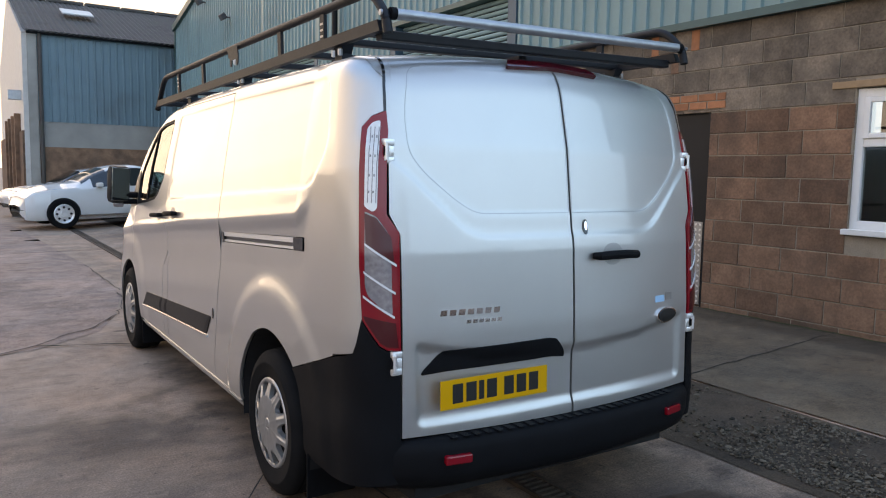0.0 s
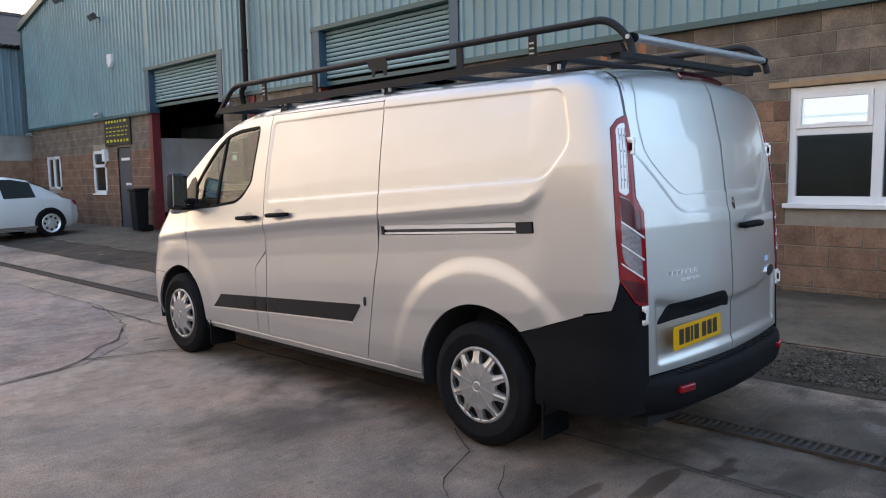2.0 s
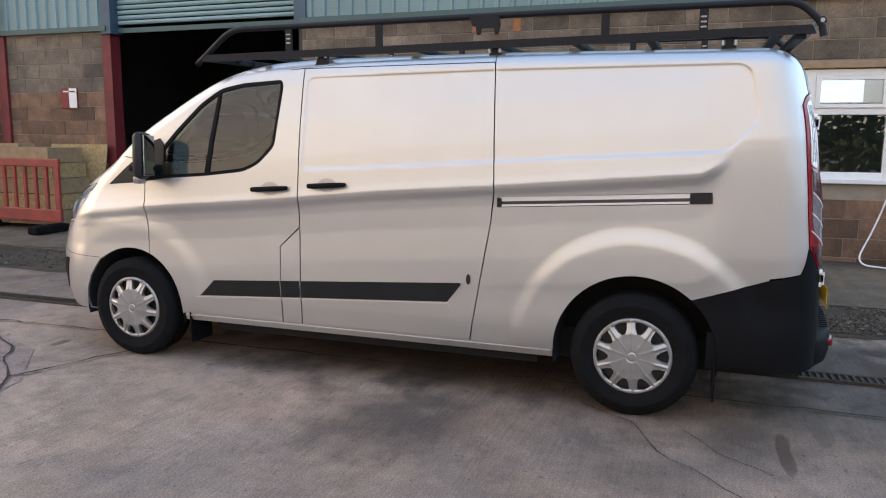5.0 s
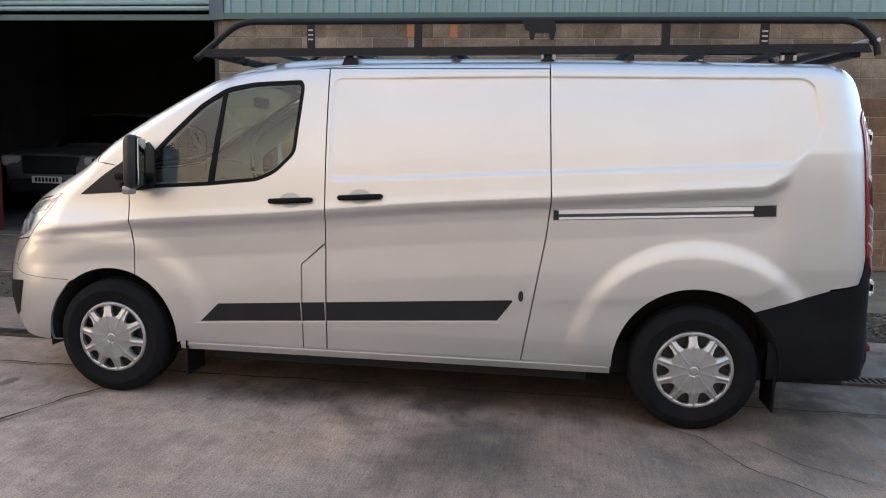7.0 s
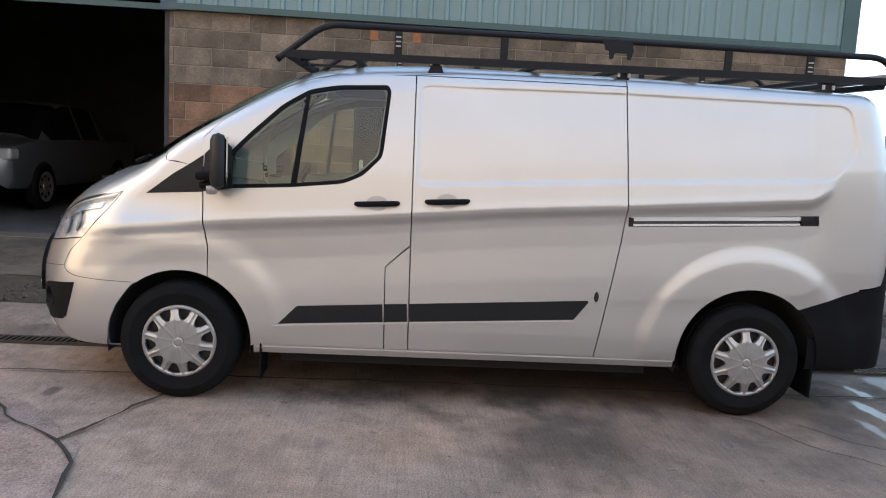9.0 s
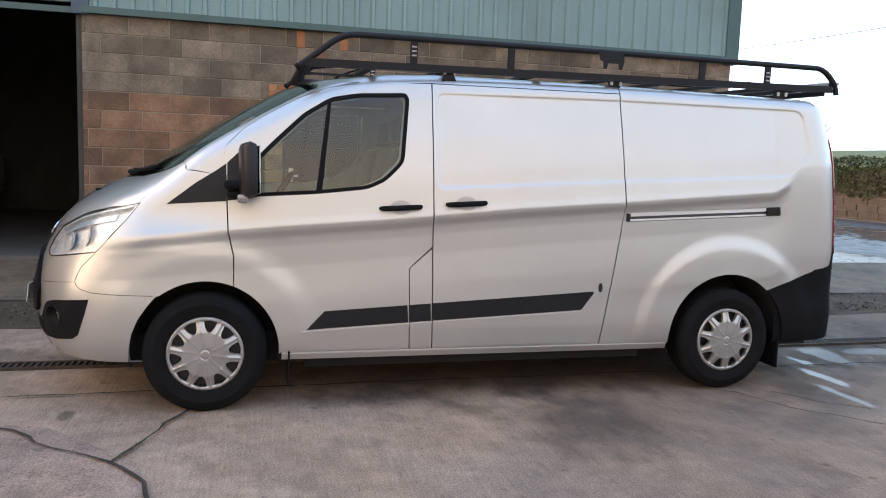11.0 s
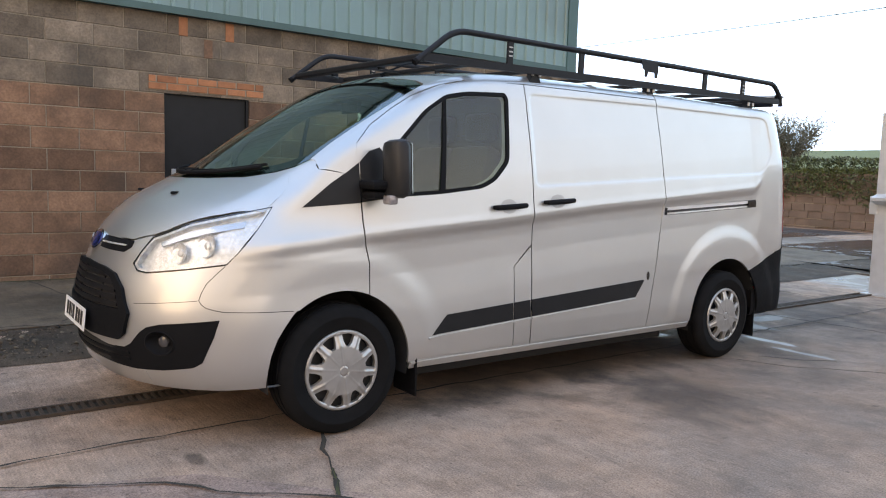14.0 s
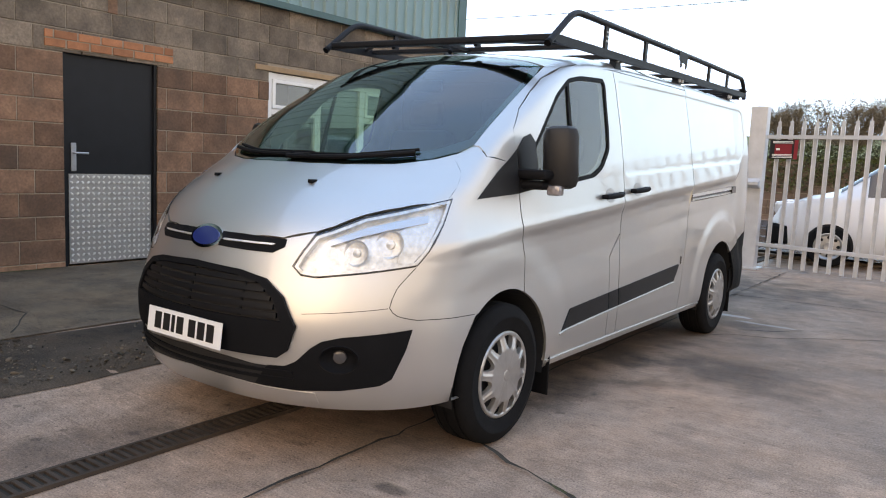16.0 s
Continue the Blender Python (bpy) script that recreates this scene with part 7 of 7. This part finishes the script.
for (x, y), lab in (((3.45, 23.0), "white saloon car parked behind another"), ((3.3, 25.2), "white hatchback parked by the end building")):
    c = loft_car("car", pose(x, y, .03, 0, 0, 10), lab,
                 [(-2.2, .38, .60, .61, .70, .5), (-2.05, .22, .74, .75, .84, .62), (-1.6, .20, .84, .86, .88, .66), (-.95, .20, .90, .95, .89, .66), (-.3, .20, .92, 1.34, .89, .60), (.3, .20, .93, 1.43, .89, .58), (.9, .20, .93, 1.40, .89, .58), (1.5, .20, .93, 1.1, .88, .56),
                  (2.05, .24, .88, .95, .84, .52), (2.2, .40, .65, .66, .7, .4)], M_WHITECAR, [(-.75, .25), (.32, 1.2)], [(-.9, -.3), (1.1, 1.6)], (-1.32, 1.3), .32, .75)
    for s in (-1, 1):
        part("headlight", box(bmesh.new(), -2.10, -1.86, s * .60 - .13, s * .60 + .13, .60, .74, bevel=.04), M_LAMPCLEAR, c)
    part("grille", box(bmesh.new(), -2.19, -2.08, -.38, .38, .34, .58, bevel=.02), M_DARK, c)
# pickup inside the workshop
pk = loft_car("pickup", pose(11.25, 12.1, .215, 0, 0, 0), "dark silver pickup truck in the dim workshop",
              [(-2.68, .50, .80, .81, .74, .6), (-2.55, .38, 1.00, 1.01, .90, .75), (-2.0, .36, 1.10, 1.12, .93, .75), (-1.45, .36, 1.13, 1.18, .93, .74), (-.85, .36, 1.15, 1.68, .93, .66), (-.4, .36, 1.16, 1.80, .93, .64), (.5, .36, 1.16, 1.81, .93, .64), (.95, .36, 1.16, 1.74, .93, .64), (1.10, .36, 1.15, 1.17, .93, .8), (2.6, .40, 1.14, 1.15, .93, .8)],
              M_DARKSILVER, [(-1.22, -.05), (.02, .80)], [(-1.40, -.62)], (-1.62, 1.60), .38, .78)
part("grille", box(bmesh.new(), -2.70, -2.55, -.48, .48, .70, 1.00, bevel=.03), M_DARK, pk)
for s in (-1, 1):
    part("headlight", box(bmesh.new(), -2.63, -2.35, s * .745 - .17, s * .745 + .17, .82, 1.00, bevel=.04), M_LAMPCLEAR, pk)
part("lower_bumper", box(bmesh.new(), -2.74, -2.50, -.70, .70, .40, .62, bevel=.04), M_DARK, pk)
np_ = part("number_plate", box(bmesh.new(), -2.765, -2.745, -.26, .26, .56, .67), M_WHITEPLATE, pk, "white number plate with dark bars")
for i in range(7):
    part("character_bar", boxes((-2.769, -2.766, -.21 + i * .062, -.17 + i * .062, .58, .65)), M_INK, np_)
# odds and ends in the left-hand bay
def bay_box(nm, x, y, sx, sy, sz, material, lab, z=.215):
    t = thing(nm, (x, y, z), lab, nm.replace("_", " "))
    part("body", box(bmesh.new(), -sx, sx, -sy, sy, .0, sz, bevel=.02), material, t)
    part("lid", box(bmesh.new(), -sx * 1.04, sx * 1.04, -sy * 1.04, sy * 1.04, sz, sz + .04, bevel=.012), M_GREYPLASTIC, t)
    part("handle", tube(bmesh.new(), bend([(-sx * .5, -sy, sz * .7), (-sx * .5, -sy - .04, sz * .7), (sx * .5, -sy - .04, sz * .7), (sx * .5, -sy, sz * .7)], .02, 3), .008, 6), M_STEEL, t)
    return t


bay_box("tool_chest", 6.98, 18.18, .20, .18, .38, M_BIN, "dark tool chest on the workshop floor")
bay_box("fuel_can", 6.95, 18.18, .12, .10, .24, M_SIGNRED, "dull red fuel can on a tool chest", .64)
bay_box("crate", 8.02, 18.10, .22, .22, .42, M_BIN, "black crate on the workshop floor")
wash = thing("pressure_washer", (7.55, 18.05, .215), "dark pressure washer with a blue base on the workshop floor", "machine")
M_BLUEPLASTIC = mat("blue_plastic", (.05, .10, .17), rough=.5, var=.2, scale=9)
part("base", box(bmesh.new(), -.18, .18, -.16, .16, .06, .34, bevel=.03), M_BLUEPLASTIC, wash)
part("motor", tube(bmesh.new(), [(-.13, 0, .44), (.13, 0, .44)], .11, 14), M_GREYPLASTIC, wash, smooth=True)
part("handle", tube(bmesh.new(), bend([(-.14, .10, .3), (-.14, .14, .86), (.14, .14, .86), (.14, .10, .3)], .06, 5), .016, 8), M_BIN, wash, smooth=True)
part("hose_coil", lathe(bmesh.new(), [(.10 + .03 * math.cos(q * math.pi / 4), .03 * math.sin(q * math.pi / 4) - .02) for q in range(9)], 20, "y"), M_BIN, wash, smooth=True).location = (0, 0, .68)
for s in (-1, 1):
    part("wheel", tube(bmesh.new(), [(s * .19, .06, .10), (s * .23, .06, .10)], .10, 14), M_RUBBER, wash)
# pipe, socket and a doorway on the pale side wall of the bay
tagged(part("conduit", boxes((6.75, 7.62, 18.435, 18.458, 1.12, 1.145), (7.30, 7.325, 18.435, 18.458, .22, 1.12)), M_STEEL), "thin grey conduit along a workshop wall", "conduit")
tagged(part("socket_box", box(bmesh.new(), 7.50, 7.64, 18.40, 18.458, 1.10, 1.22, bevel=.01), M_GREYPLASTIC), "dark socket box on a workshop wall", "socket")
bd_ = thing("door_5", (8.75, 18.45, .215), "pale plain door in the side wall of the bay", "door", kind="structure")
part("leaf", boxes((-.36, .36, -.012, .005, 0, 1.93)), M_BAYWALL, bd_)
for x0, x1, z0, z1 in ((-.41, -.36, 0, 1.98), (.36, .41, 0, 1.98), (-.36, .36, 1.93, 1.98)):
    part("door_frame", boxes((x0, x1, -.03, .006, z0, z1)), M_GREYPLASTIC, bd_)

# ---------------------------------------------------------------- building at the end of the yard
cladb = thing("end_building", (0, 27, 0), "blue clad shed with a dark fibre cement roof", "building")


def ribbed(x0, x1, z0, z1, y, flipped=False):
    bm = bmesh.new()
    prof, x = [], x0
    while x < x1 - .01:
        prof += [(x, 0), (min(x + .13, x1), 0), (min(x + .15, x1), -.03), (min(x + .19, x1), -.03), (min(x + .21, x1), 0)]
        x += .22
    prof.append((x1, 0))
    lo = [bm.verts.new((a, y + d, z0)) for a, d in prof]
    hi = [bm.verts.new((a, y + d, z1)) for a, d in prof]
    for i in range(len(prof) - 1):
        if prof[i + 1][0] - prof[i][0] > 1e-6:
            bm.faces.new((lo[i], lo[i + 1], hi[i + 1], hi[i]))
    return bm


part("cladding", ribbed(2.25, 6.9, 2.90, 5.64, 0), M_CLADBLUE, cladb)
part("wall", boxes((2.05, 7.0, .05, .30, 0, 5.62)), M_CONCWALL, cladb)
part("render_band", boxes((2.3, 6.9, .01, .06, 2.10, 2.90)), M_CONCWALL, cladb)
part("low_wall", boxes((2.3, 6.9, -.05, .05, 0, 2.10)), M_BROWN, cladb)
part("corner_post", boxes((2.02, 2.28, -.08, .2, 0, 5.68)), M_CONCWALL, cladb)
part("gutter", tube(bmesh.new(), [(2.0, -.10, 5.66), (6.5, -.10, 5.66)], .07, 8), M_BIN, cladb)
part("drain_pipe", tube(bmesh.new(), [(2.36, -.12, 5.6), (2.36, -.12, .1)], .06, 8), M_ROOFASB, cladb)
# roof sheets rising away from the yard
bm = bmesh.new()
xs = np.arange(1.9, 14.0, .085)
lo = [bm.verts.new((x, -.22, 5.66 + .028 * math.cos(i * math.pi))) for i, x in enumerate(xs)]
hi = [bm.verts.new((x, 6.5, 7.90 + .028 * math.cos(i * math.pi))) for i, x in enumerate(xs)]
for i in range(len(xs) - 1):
    bm.faces.new((lo[i], lo[i + 1], hi[i + 1], hi[i]))
part("roof", bm, M_ROOFASB, cladb)
part("roof_light", boxes((3.1, 4.1, 0, 1.0, -.02, .02)), M_SUNWALL, cladb).matrix_local = pose(.25, 2.6, 6.80, 18.5, 0, 0)
for i in range(9):
    part("ridge_tile", boxes((1.9 + i * 1.35, 1.9 + i * 1.35 + 1.28, 6.3, 6.7, 7.86, 7.97)), M_ROOFASB, cladb)
bm = bmesh.new()
prism(bm, [(0, 0), (13, 0), (13, 5.62), (6.5, 7.87), (0, 5.62)], .2, Matrix(((0, 0, 1, 1.88), (1, 0, 0, .05), (0, 1, 0, 0), (0, 0, 0, 1))))
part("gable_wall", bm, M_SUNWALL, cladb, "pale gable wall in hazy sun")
for y in (1.5, 3.2, 5.0, 6.8):
    part("stanchion", boxes((1.70, 1.88, y, y + .3, 0, 3.2)), M_BROWN, cladb)
part("gable_base", boxes((1.82, 1.88, .05, 13, 0, 2.6)), M_BROWN, cladb)
part("wall_lamp", boxes((1.5, 1.88, .8, 1.1, 3.6, 3.9)), M_STEEL, cladb)

# ---------------------------------------------------------------- gate end of the yard
M_GALV = mat("galvanised_palisade", (.56, .575, .59), rough=.45, metal=.3, var=.1, scale=8)
M_RETWALL = mat("stone_retaining_wall", (.165, .108, .084), rough=.95, var=.3, scale=2.5, fine=.15, bump=.6, dirt=(.06, .055, .04), dirt_scale=1, dirt_amt=.5)
M_ROAD = ground_mat("road_asphalt", (.062, .060, .062), wet=[(8, -8.5, 9, 2.2, .9), (3, -6, 5, 1.6, .85)], rough=.42)
M_GRASS = mat("field_grass", (.10, .125, .035), rough=.95, var=.3, scale=1.5, fine=.2, fine_scale=30)
M_LEAF = mat("ivy_leaf", (.060, .075, .026), rough=.6, rand=.65, island=True)
M_LEAFDARK = mat("dark_leaf", (.028, .048, .020), rough=.6, rand=.5, island=True)
M_TWIG = mat("twig_brown", (.15, .115, .08), rough=.9, rand=.3, island=True)
M_THORN = mat("thorn_leaf", (.095, .10, .085), rough=.8, rand=.5, island=True)
M_BARK = mat("bark", (.07, .055, .04), rough=.95, var=.3, scale=8, bump=.5)
carpet("road", [(-30, -12.6), (30, -12.6), (30, -4.2), (-30, -3.6)], M_ROAD, .006, 2.0, 0, "wet blue-grey asphalt road beyond the gate", "road")
tagged(part("kerb", boxes((-30, 30, -3.62, -3.48, 0, .055), bevel=.015), M_APRON), "concrete kerb along the gate", "kerb", kind="structure")
gp = thing("gate_post", (2.17, -1.68, 0), "tall galvanised steel box gate post on a base plate", "post")
part("post", box(bmesh.new(), -.11, .11, -.09, .09, 0, 2.28, bevel=.006), M_GALV, gp)
part("base_plate", boxes((-.18, .18, -.16, .16, 0, .02)), M_GALV, gp)
part("latch_box", box(bmesh.new(), .08, .18, -.06, .10, 1.02, 1.25, bevel=.01), M_GALV, gp)
bm = bmesh.new()
prism(bm, [(0, 0), (.16, -.05), (.16, -.09), (0, -.14)], .2, Matrix(((0, 0, 1, -.1), (1, 0, 0, .09), (0, 1, 0, 1.28), (0, 0, 0, 1))))
part("rain_hood", bm, M_GALV, gp)
gate = thing("palisade_gate", pose(1.93, -1.60, 0, 0, 0, 169.5), "galvanised palisade gate with pointed pales", "gate")
pale = bmesh.new()
pts = [(-.027, .06), (-.027, 2.0), (-.020, 2.035), (-.026, 2.065), (-.008, 2.075), (0, 2.13), (.008, 2.075), (.026, 2.065), (.020, 2.035), (.027, 2.0), (.027, .06)]
prism(pale, pts, .004, Matrix(((1, 0, 0, 0), (0, 0, -1, 0), (0, 1, 0, 0), (0, 0, 0, 1))))
for sx in (-1, 1):
    prism(pale, [(sx * .023, .06), (sx * .027, .06), (sx * .027, 2.0), (sx * .023, 2.0)], .022, Matrix(((1, 0, 0, 0), (0, 0, -1, 0), (0, 1, 0, 0), (0, 0, 0, 1))))
prism(pale, [(-.010, .06), (.010, .06), (.010, 2.05), (-.010, 2.05)], .016, Matrix(((1, 0, 0, 0), (0, 0, 1, 0), (0, 1, 0, 0), (0, 0, 0, 1))))
bmesh.ops.recalc_face_normals(pale, faces=pale.faces)
pale_mesh = bpy.data.meshes.new("pale")
pale.to_mesh(pale_mesh)
pale.free()
pale_mesh.materials.append(M_GALV)
for i in range(24):
    o = new("pale", pale_mesh)
    o.parent = gate
    o.location = (.03 + i * .165, .03, 0)
for z in (.36, 1.86):
    part("gate_rail", boxes((-.12, 4.0, -.02, .02, z - .025, z + .025)), M_GALV, gate)
for i in range(24):
    for z in (.36, 1.86):
        part("bolt", tube(bmesh.new(), [(.03 + i * .165, .045, z), (.03 + i * .165, .055, z)], .012, 6), M_STEEL, gate)
sg = thing("warning_sign", pose(1.80, -1.545, 1.69, 0, 0, -10.5), "dark red and black camera warning sign on the gate", "sign")
part("board", boxes((-.19, .19, .0, .006, -.13, .13)), M_INK, sg)
part("red_field", boxes((-.11, .12, .007, .009, -.09, .07)), M_SIGNRED, sg)
part("red_edge", boxes((-.19, -.14, .007, .009, -.13, .13)), M_SIGNRED, sg)
for z in (.105, .088, -.07, -.088, -.108):
    part("text_bar", boxes((-.12, .15, .0095, .011, z - .005, z + .005)), M_WHITE, sg)
part("symbol_bar", boxes((.05, .10, .0095, .011, -.012, .016)), M_WHITE, sg)
pv = loft_car("parked_van", pose(.20, -3.95, 0, 0, 0, 186), "small white panel van parked beyond the gate",
              [(-2.1, .35, .62, .63, .72, .55), (-1.98, .24, .86, .87, .84, .62), (-1.6, .22, 1.00, 1.02, .88, .68), (-1.25, .22, 1.05, 1.12, .90, .70), (-.55, .22, 1.08, 1.62, .90, .68), (-.2, .22, 1.09, 1.80, .90, .70), (.4, .22, 1.10, 1.86, .90, .72), (1.9, .22, 1.10, 1.86, .90, .72), (2.1, .30, 1.08, 1.80, .88, .70), (2.16, .35, 1.0, 1.7, .86, .68)],
              M_WHITECAR2, [(-.78, .25)], [(-1.18, -.35)], (-1.25, 1.35), .31, .78)
part("bumper", box(bmesh.new(), -2.14, -1.80, -.86, .86, .28, .60, bevel=.05), M_PLASTIC, pv)
part("bumper", box(bmesh.new(), -1.95, -1.60, .80, .905, .25, .70, bevel=.04), M_PLASTIC, pv)
for s in (-1, 1):
    part("headlight", box(bmesh.new(), -2.06, -1.70, s * .66 - .12, s * .66 + .12, .74, .94, bevel=.05), M_LAMPCLEAR, pv)

# retaining wall in courses, ivy, hedge and trees
rw = tagged(part("retaining_wall", boxes((-30, 30, -14.0, -13.15, 0, 1.75)), M_MORTAR), "old stone retaining wall overgrown with ivy", "wall", kind="structure")
rnd = random.Random(21)
ms = []
for k in range(8):
    x = -10 - (k % 2) * .25
    while x < 28:
        l = rnd.uniform(.35, .6)
        ms.append(block_at(x, x + l - .02, -13.30, -13.12 + rnd.uniform(-.02, .02), k * .22 + .005, k * .22 + .205))
        x += l
merge("stones", CUBE_V, CUBE_F, ms, M_RETWALL, rw)["kind"] = "stuff"
bm = bmesh.new()
bank = [[bm.verts.new((x, y, z + .004 * abs(x) * (y < -50))) for x in (-260, -60, 0, 60, 260)] for y, z in ((-13.3, 0), (-13.3, 1.9), (-20, 2.05), (-60, 4.1), (-130, 8.0), (-300, 8.6))]
for a, b in zip(bank, bank[1:]):
    for i in range(4):
        bm.faces.new((a[i], a[i + 1], b[i + 1], b[i]))
tagged(part("bank", bm, M_GRASS), "grassy bank above the retaining wall", "bank", kind="structure")
LEAF_V = [(0, 0, 0), (.5, .35, .12), (1, 0, 0), (.5, -.35, .12)]
LEAF_F = [(0, 1, 2, 3)]


def leaves(name, n, place, size, material, label, category, kind="stuff", seed=1, parent=None, slim=1.0):
    rnd = random.Random(seed)
    ms = []
    for _ in range(n):
        p = place(rnd)
        s = size * rnd.uniform(.5, 1.3)
        ms.append(pose(*p, rnd.uniform(0, 360), rnd.uniform(-70, 70), rnd.uniform(0, 360)) @ Matrix.Diagonal((s, s * slim, s * slim, 1)))
    o = merge(name, LEAF_V, LEAF_F, ms, material, parent)
    return tagged(o, label, category, kind=kind) if not parent else o


def ivy_place(r):
    x = r.uniform(-8, 26)
    hang = .55 + .45 * noise.noise((x * .5, 0, 3)) + .25 * noise.noise((x * 1.7, 2, 0))
    z = 2.20 - r.random() ** 1.4 * (1.0 + 1.2 * max(0, hang - .35))
    return (x, -13.05 - max(0, z - 1.7) * r.uniform(.2, 1.4) + r.uniform(-.12, .08), z + .18 * noise.noise((x * .8, 1, 5)))


leaves("ivy", 42000, ivy_place, .085, M_LEAF, "thick green ivy hanging over the wall", "ivy", seed=2)


def blob_tree(name, at, trunk_h, spread, height, n, size, material, label, slim=1.0, seed=1):
    t = thing(name, at, label, "tree")
    rnd = random.Random(seed)
    bm = bmesh.new()
    tube(bm, [(0, 0, 0), (.05, .03, trunk_h * .5), (0, .08, trunk_h), (.1, 0, trunk_h + height * .5)], [.16, .13, .10, .03], 8)
    tips = []
    for i in range(16):
        a, e = rnd.uniform(0, 6.28), rnd.uniform(.2, 1.1)
        p0 = Vector((0, 0, trunk_h * rnd.uniform(.7, 1.0)))
        p1 = p0 + Vector((math.cos(a) * spread * rnd.uniform(.5, 1), math.sin(a) * spread * rnd.uniform(.5, 1), height * rnd.uniform(.25, .95)))
        pm = p0.lerp(p1, .5) + Vector((0, 0, height * .1))
        tube(bm, [p0, pm, p1], [.05, .03, .010], 5)
        tips += [p1, pm.lerp(p1, .5), pm]
        for _ in range(7):
            s = pm.lerp(p1, rnd.random())
            q = s + Vector((rnd.gauss(0, .4), rnd.gauss(0, .4), rnd.uniform(.1, .8))) * spread * .35
            tube(bm, [s, s.lerp(q, .5) + Vector((0, 0, .05)), q], [.014, .009, .004], 4, cap=False)
            tips.append(q)
    part("trunk", bm, M_BARK, t)
    if n:
        def place(r):
            c = r.choice(tips)
            return (c.x + r.gauss(0, spread * .16), c.y + r.gauss(0, spread * .16), c.z + r.gauss(0, height * .08))
        leaves("crown", n, place, size, material, "", "", seed=seed + 50, parent=t, slim=slim)["kind"] = "stuff"
    return t


blob_tree("tree", (12.3, -17.5, 1.8), .15, 1.15, 1.9, 9000, .16, M_THORN, "small grey-green thorn tree above the wall", slim=.18, seed=4)
for i, (x, y) in enumerate(((5.0, -17.6), (3.2, -17.6), (1.4, -18.0), (-.6, -17.5))):
    blob_tree("tree", (x, y, 1.8), .3, 1.4, 1.6, 9000, .30, M_TWIG, "bare brown winter thicket above the wall", slim=.06, seed=10 + i)
con = thing("conifer", (18.6, -17.5, 1.8), "dark narrow conifer above the wall", "tree")
part("trunk", tube(bmesh.new(), [(0, 0, 0), (0, 0, 2.4)], [.06, .015], 8), M_BARK, con)


def con_place(r):
    h = r.random() ** 1.3
    tier = .25 + .75 * abs(math.sin(h * 20))
    rr = (1 - h) * .75 * tier * math.sqrt(r.random())
    a = r.uniform(0, 6.28)
    return (rr * math.cos(a), rr * math.sin(a), .2 + h * 2.3 - rr * .25)


leaves("crown", 3600, con_place, .10, M_LEAFDARK, "", "", seed=6, parent=con)["kind"] = "stuff"
blob_tree("tree", (23.5, -16.0, 1.8), .6, 1.0, 1.6, 0, .1, M_TWIG, "bare twiggy sapling above the wall", seed=31)
# overhead cable
tagged(part("cable", tube(bmesh.new(), [(-20 + i * 4.0, -30 + .2 * i, 9.6 + .012 * (i - 8) ** 2) for i in range(17)], .02, 6), M_BIN), "thin overhead cable across the sky", "cable")

# unseen hedge, added so that paint and mirrors reflect a dark horizon
def added_hedge_place(r):
    y = r.uniform(-45, 70)
    top = 2.6 + 1.3 * noise.noise((0, y * .12, 2)) + .8 * noise.noise((3, y * .5, 0))
    return (-26 + r.gauss(0, .5), y, r.random() * top)


leaves("hedge", 14000, added_hedge_place, .55, M_LEAFDARK, "unseen dark hedge added on the open side for reflections", "hedge", seed=77)
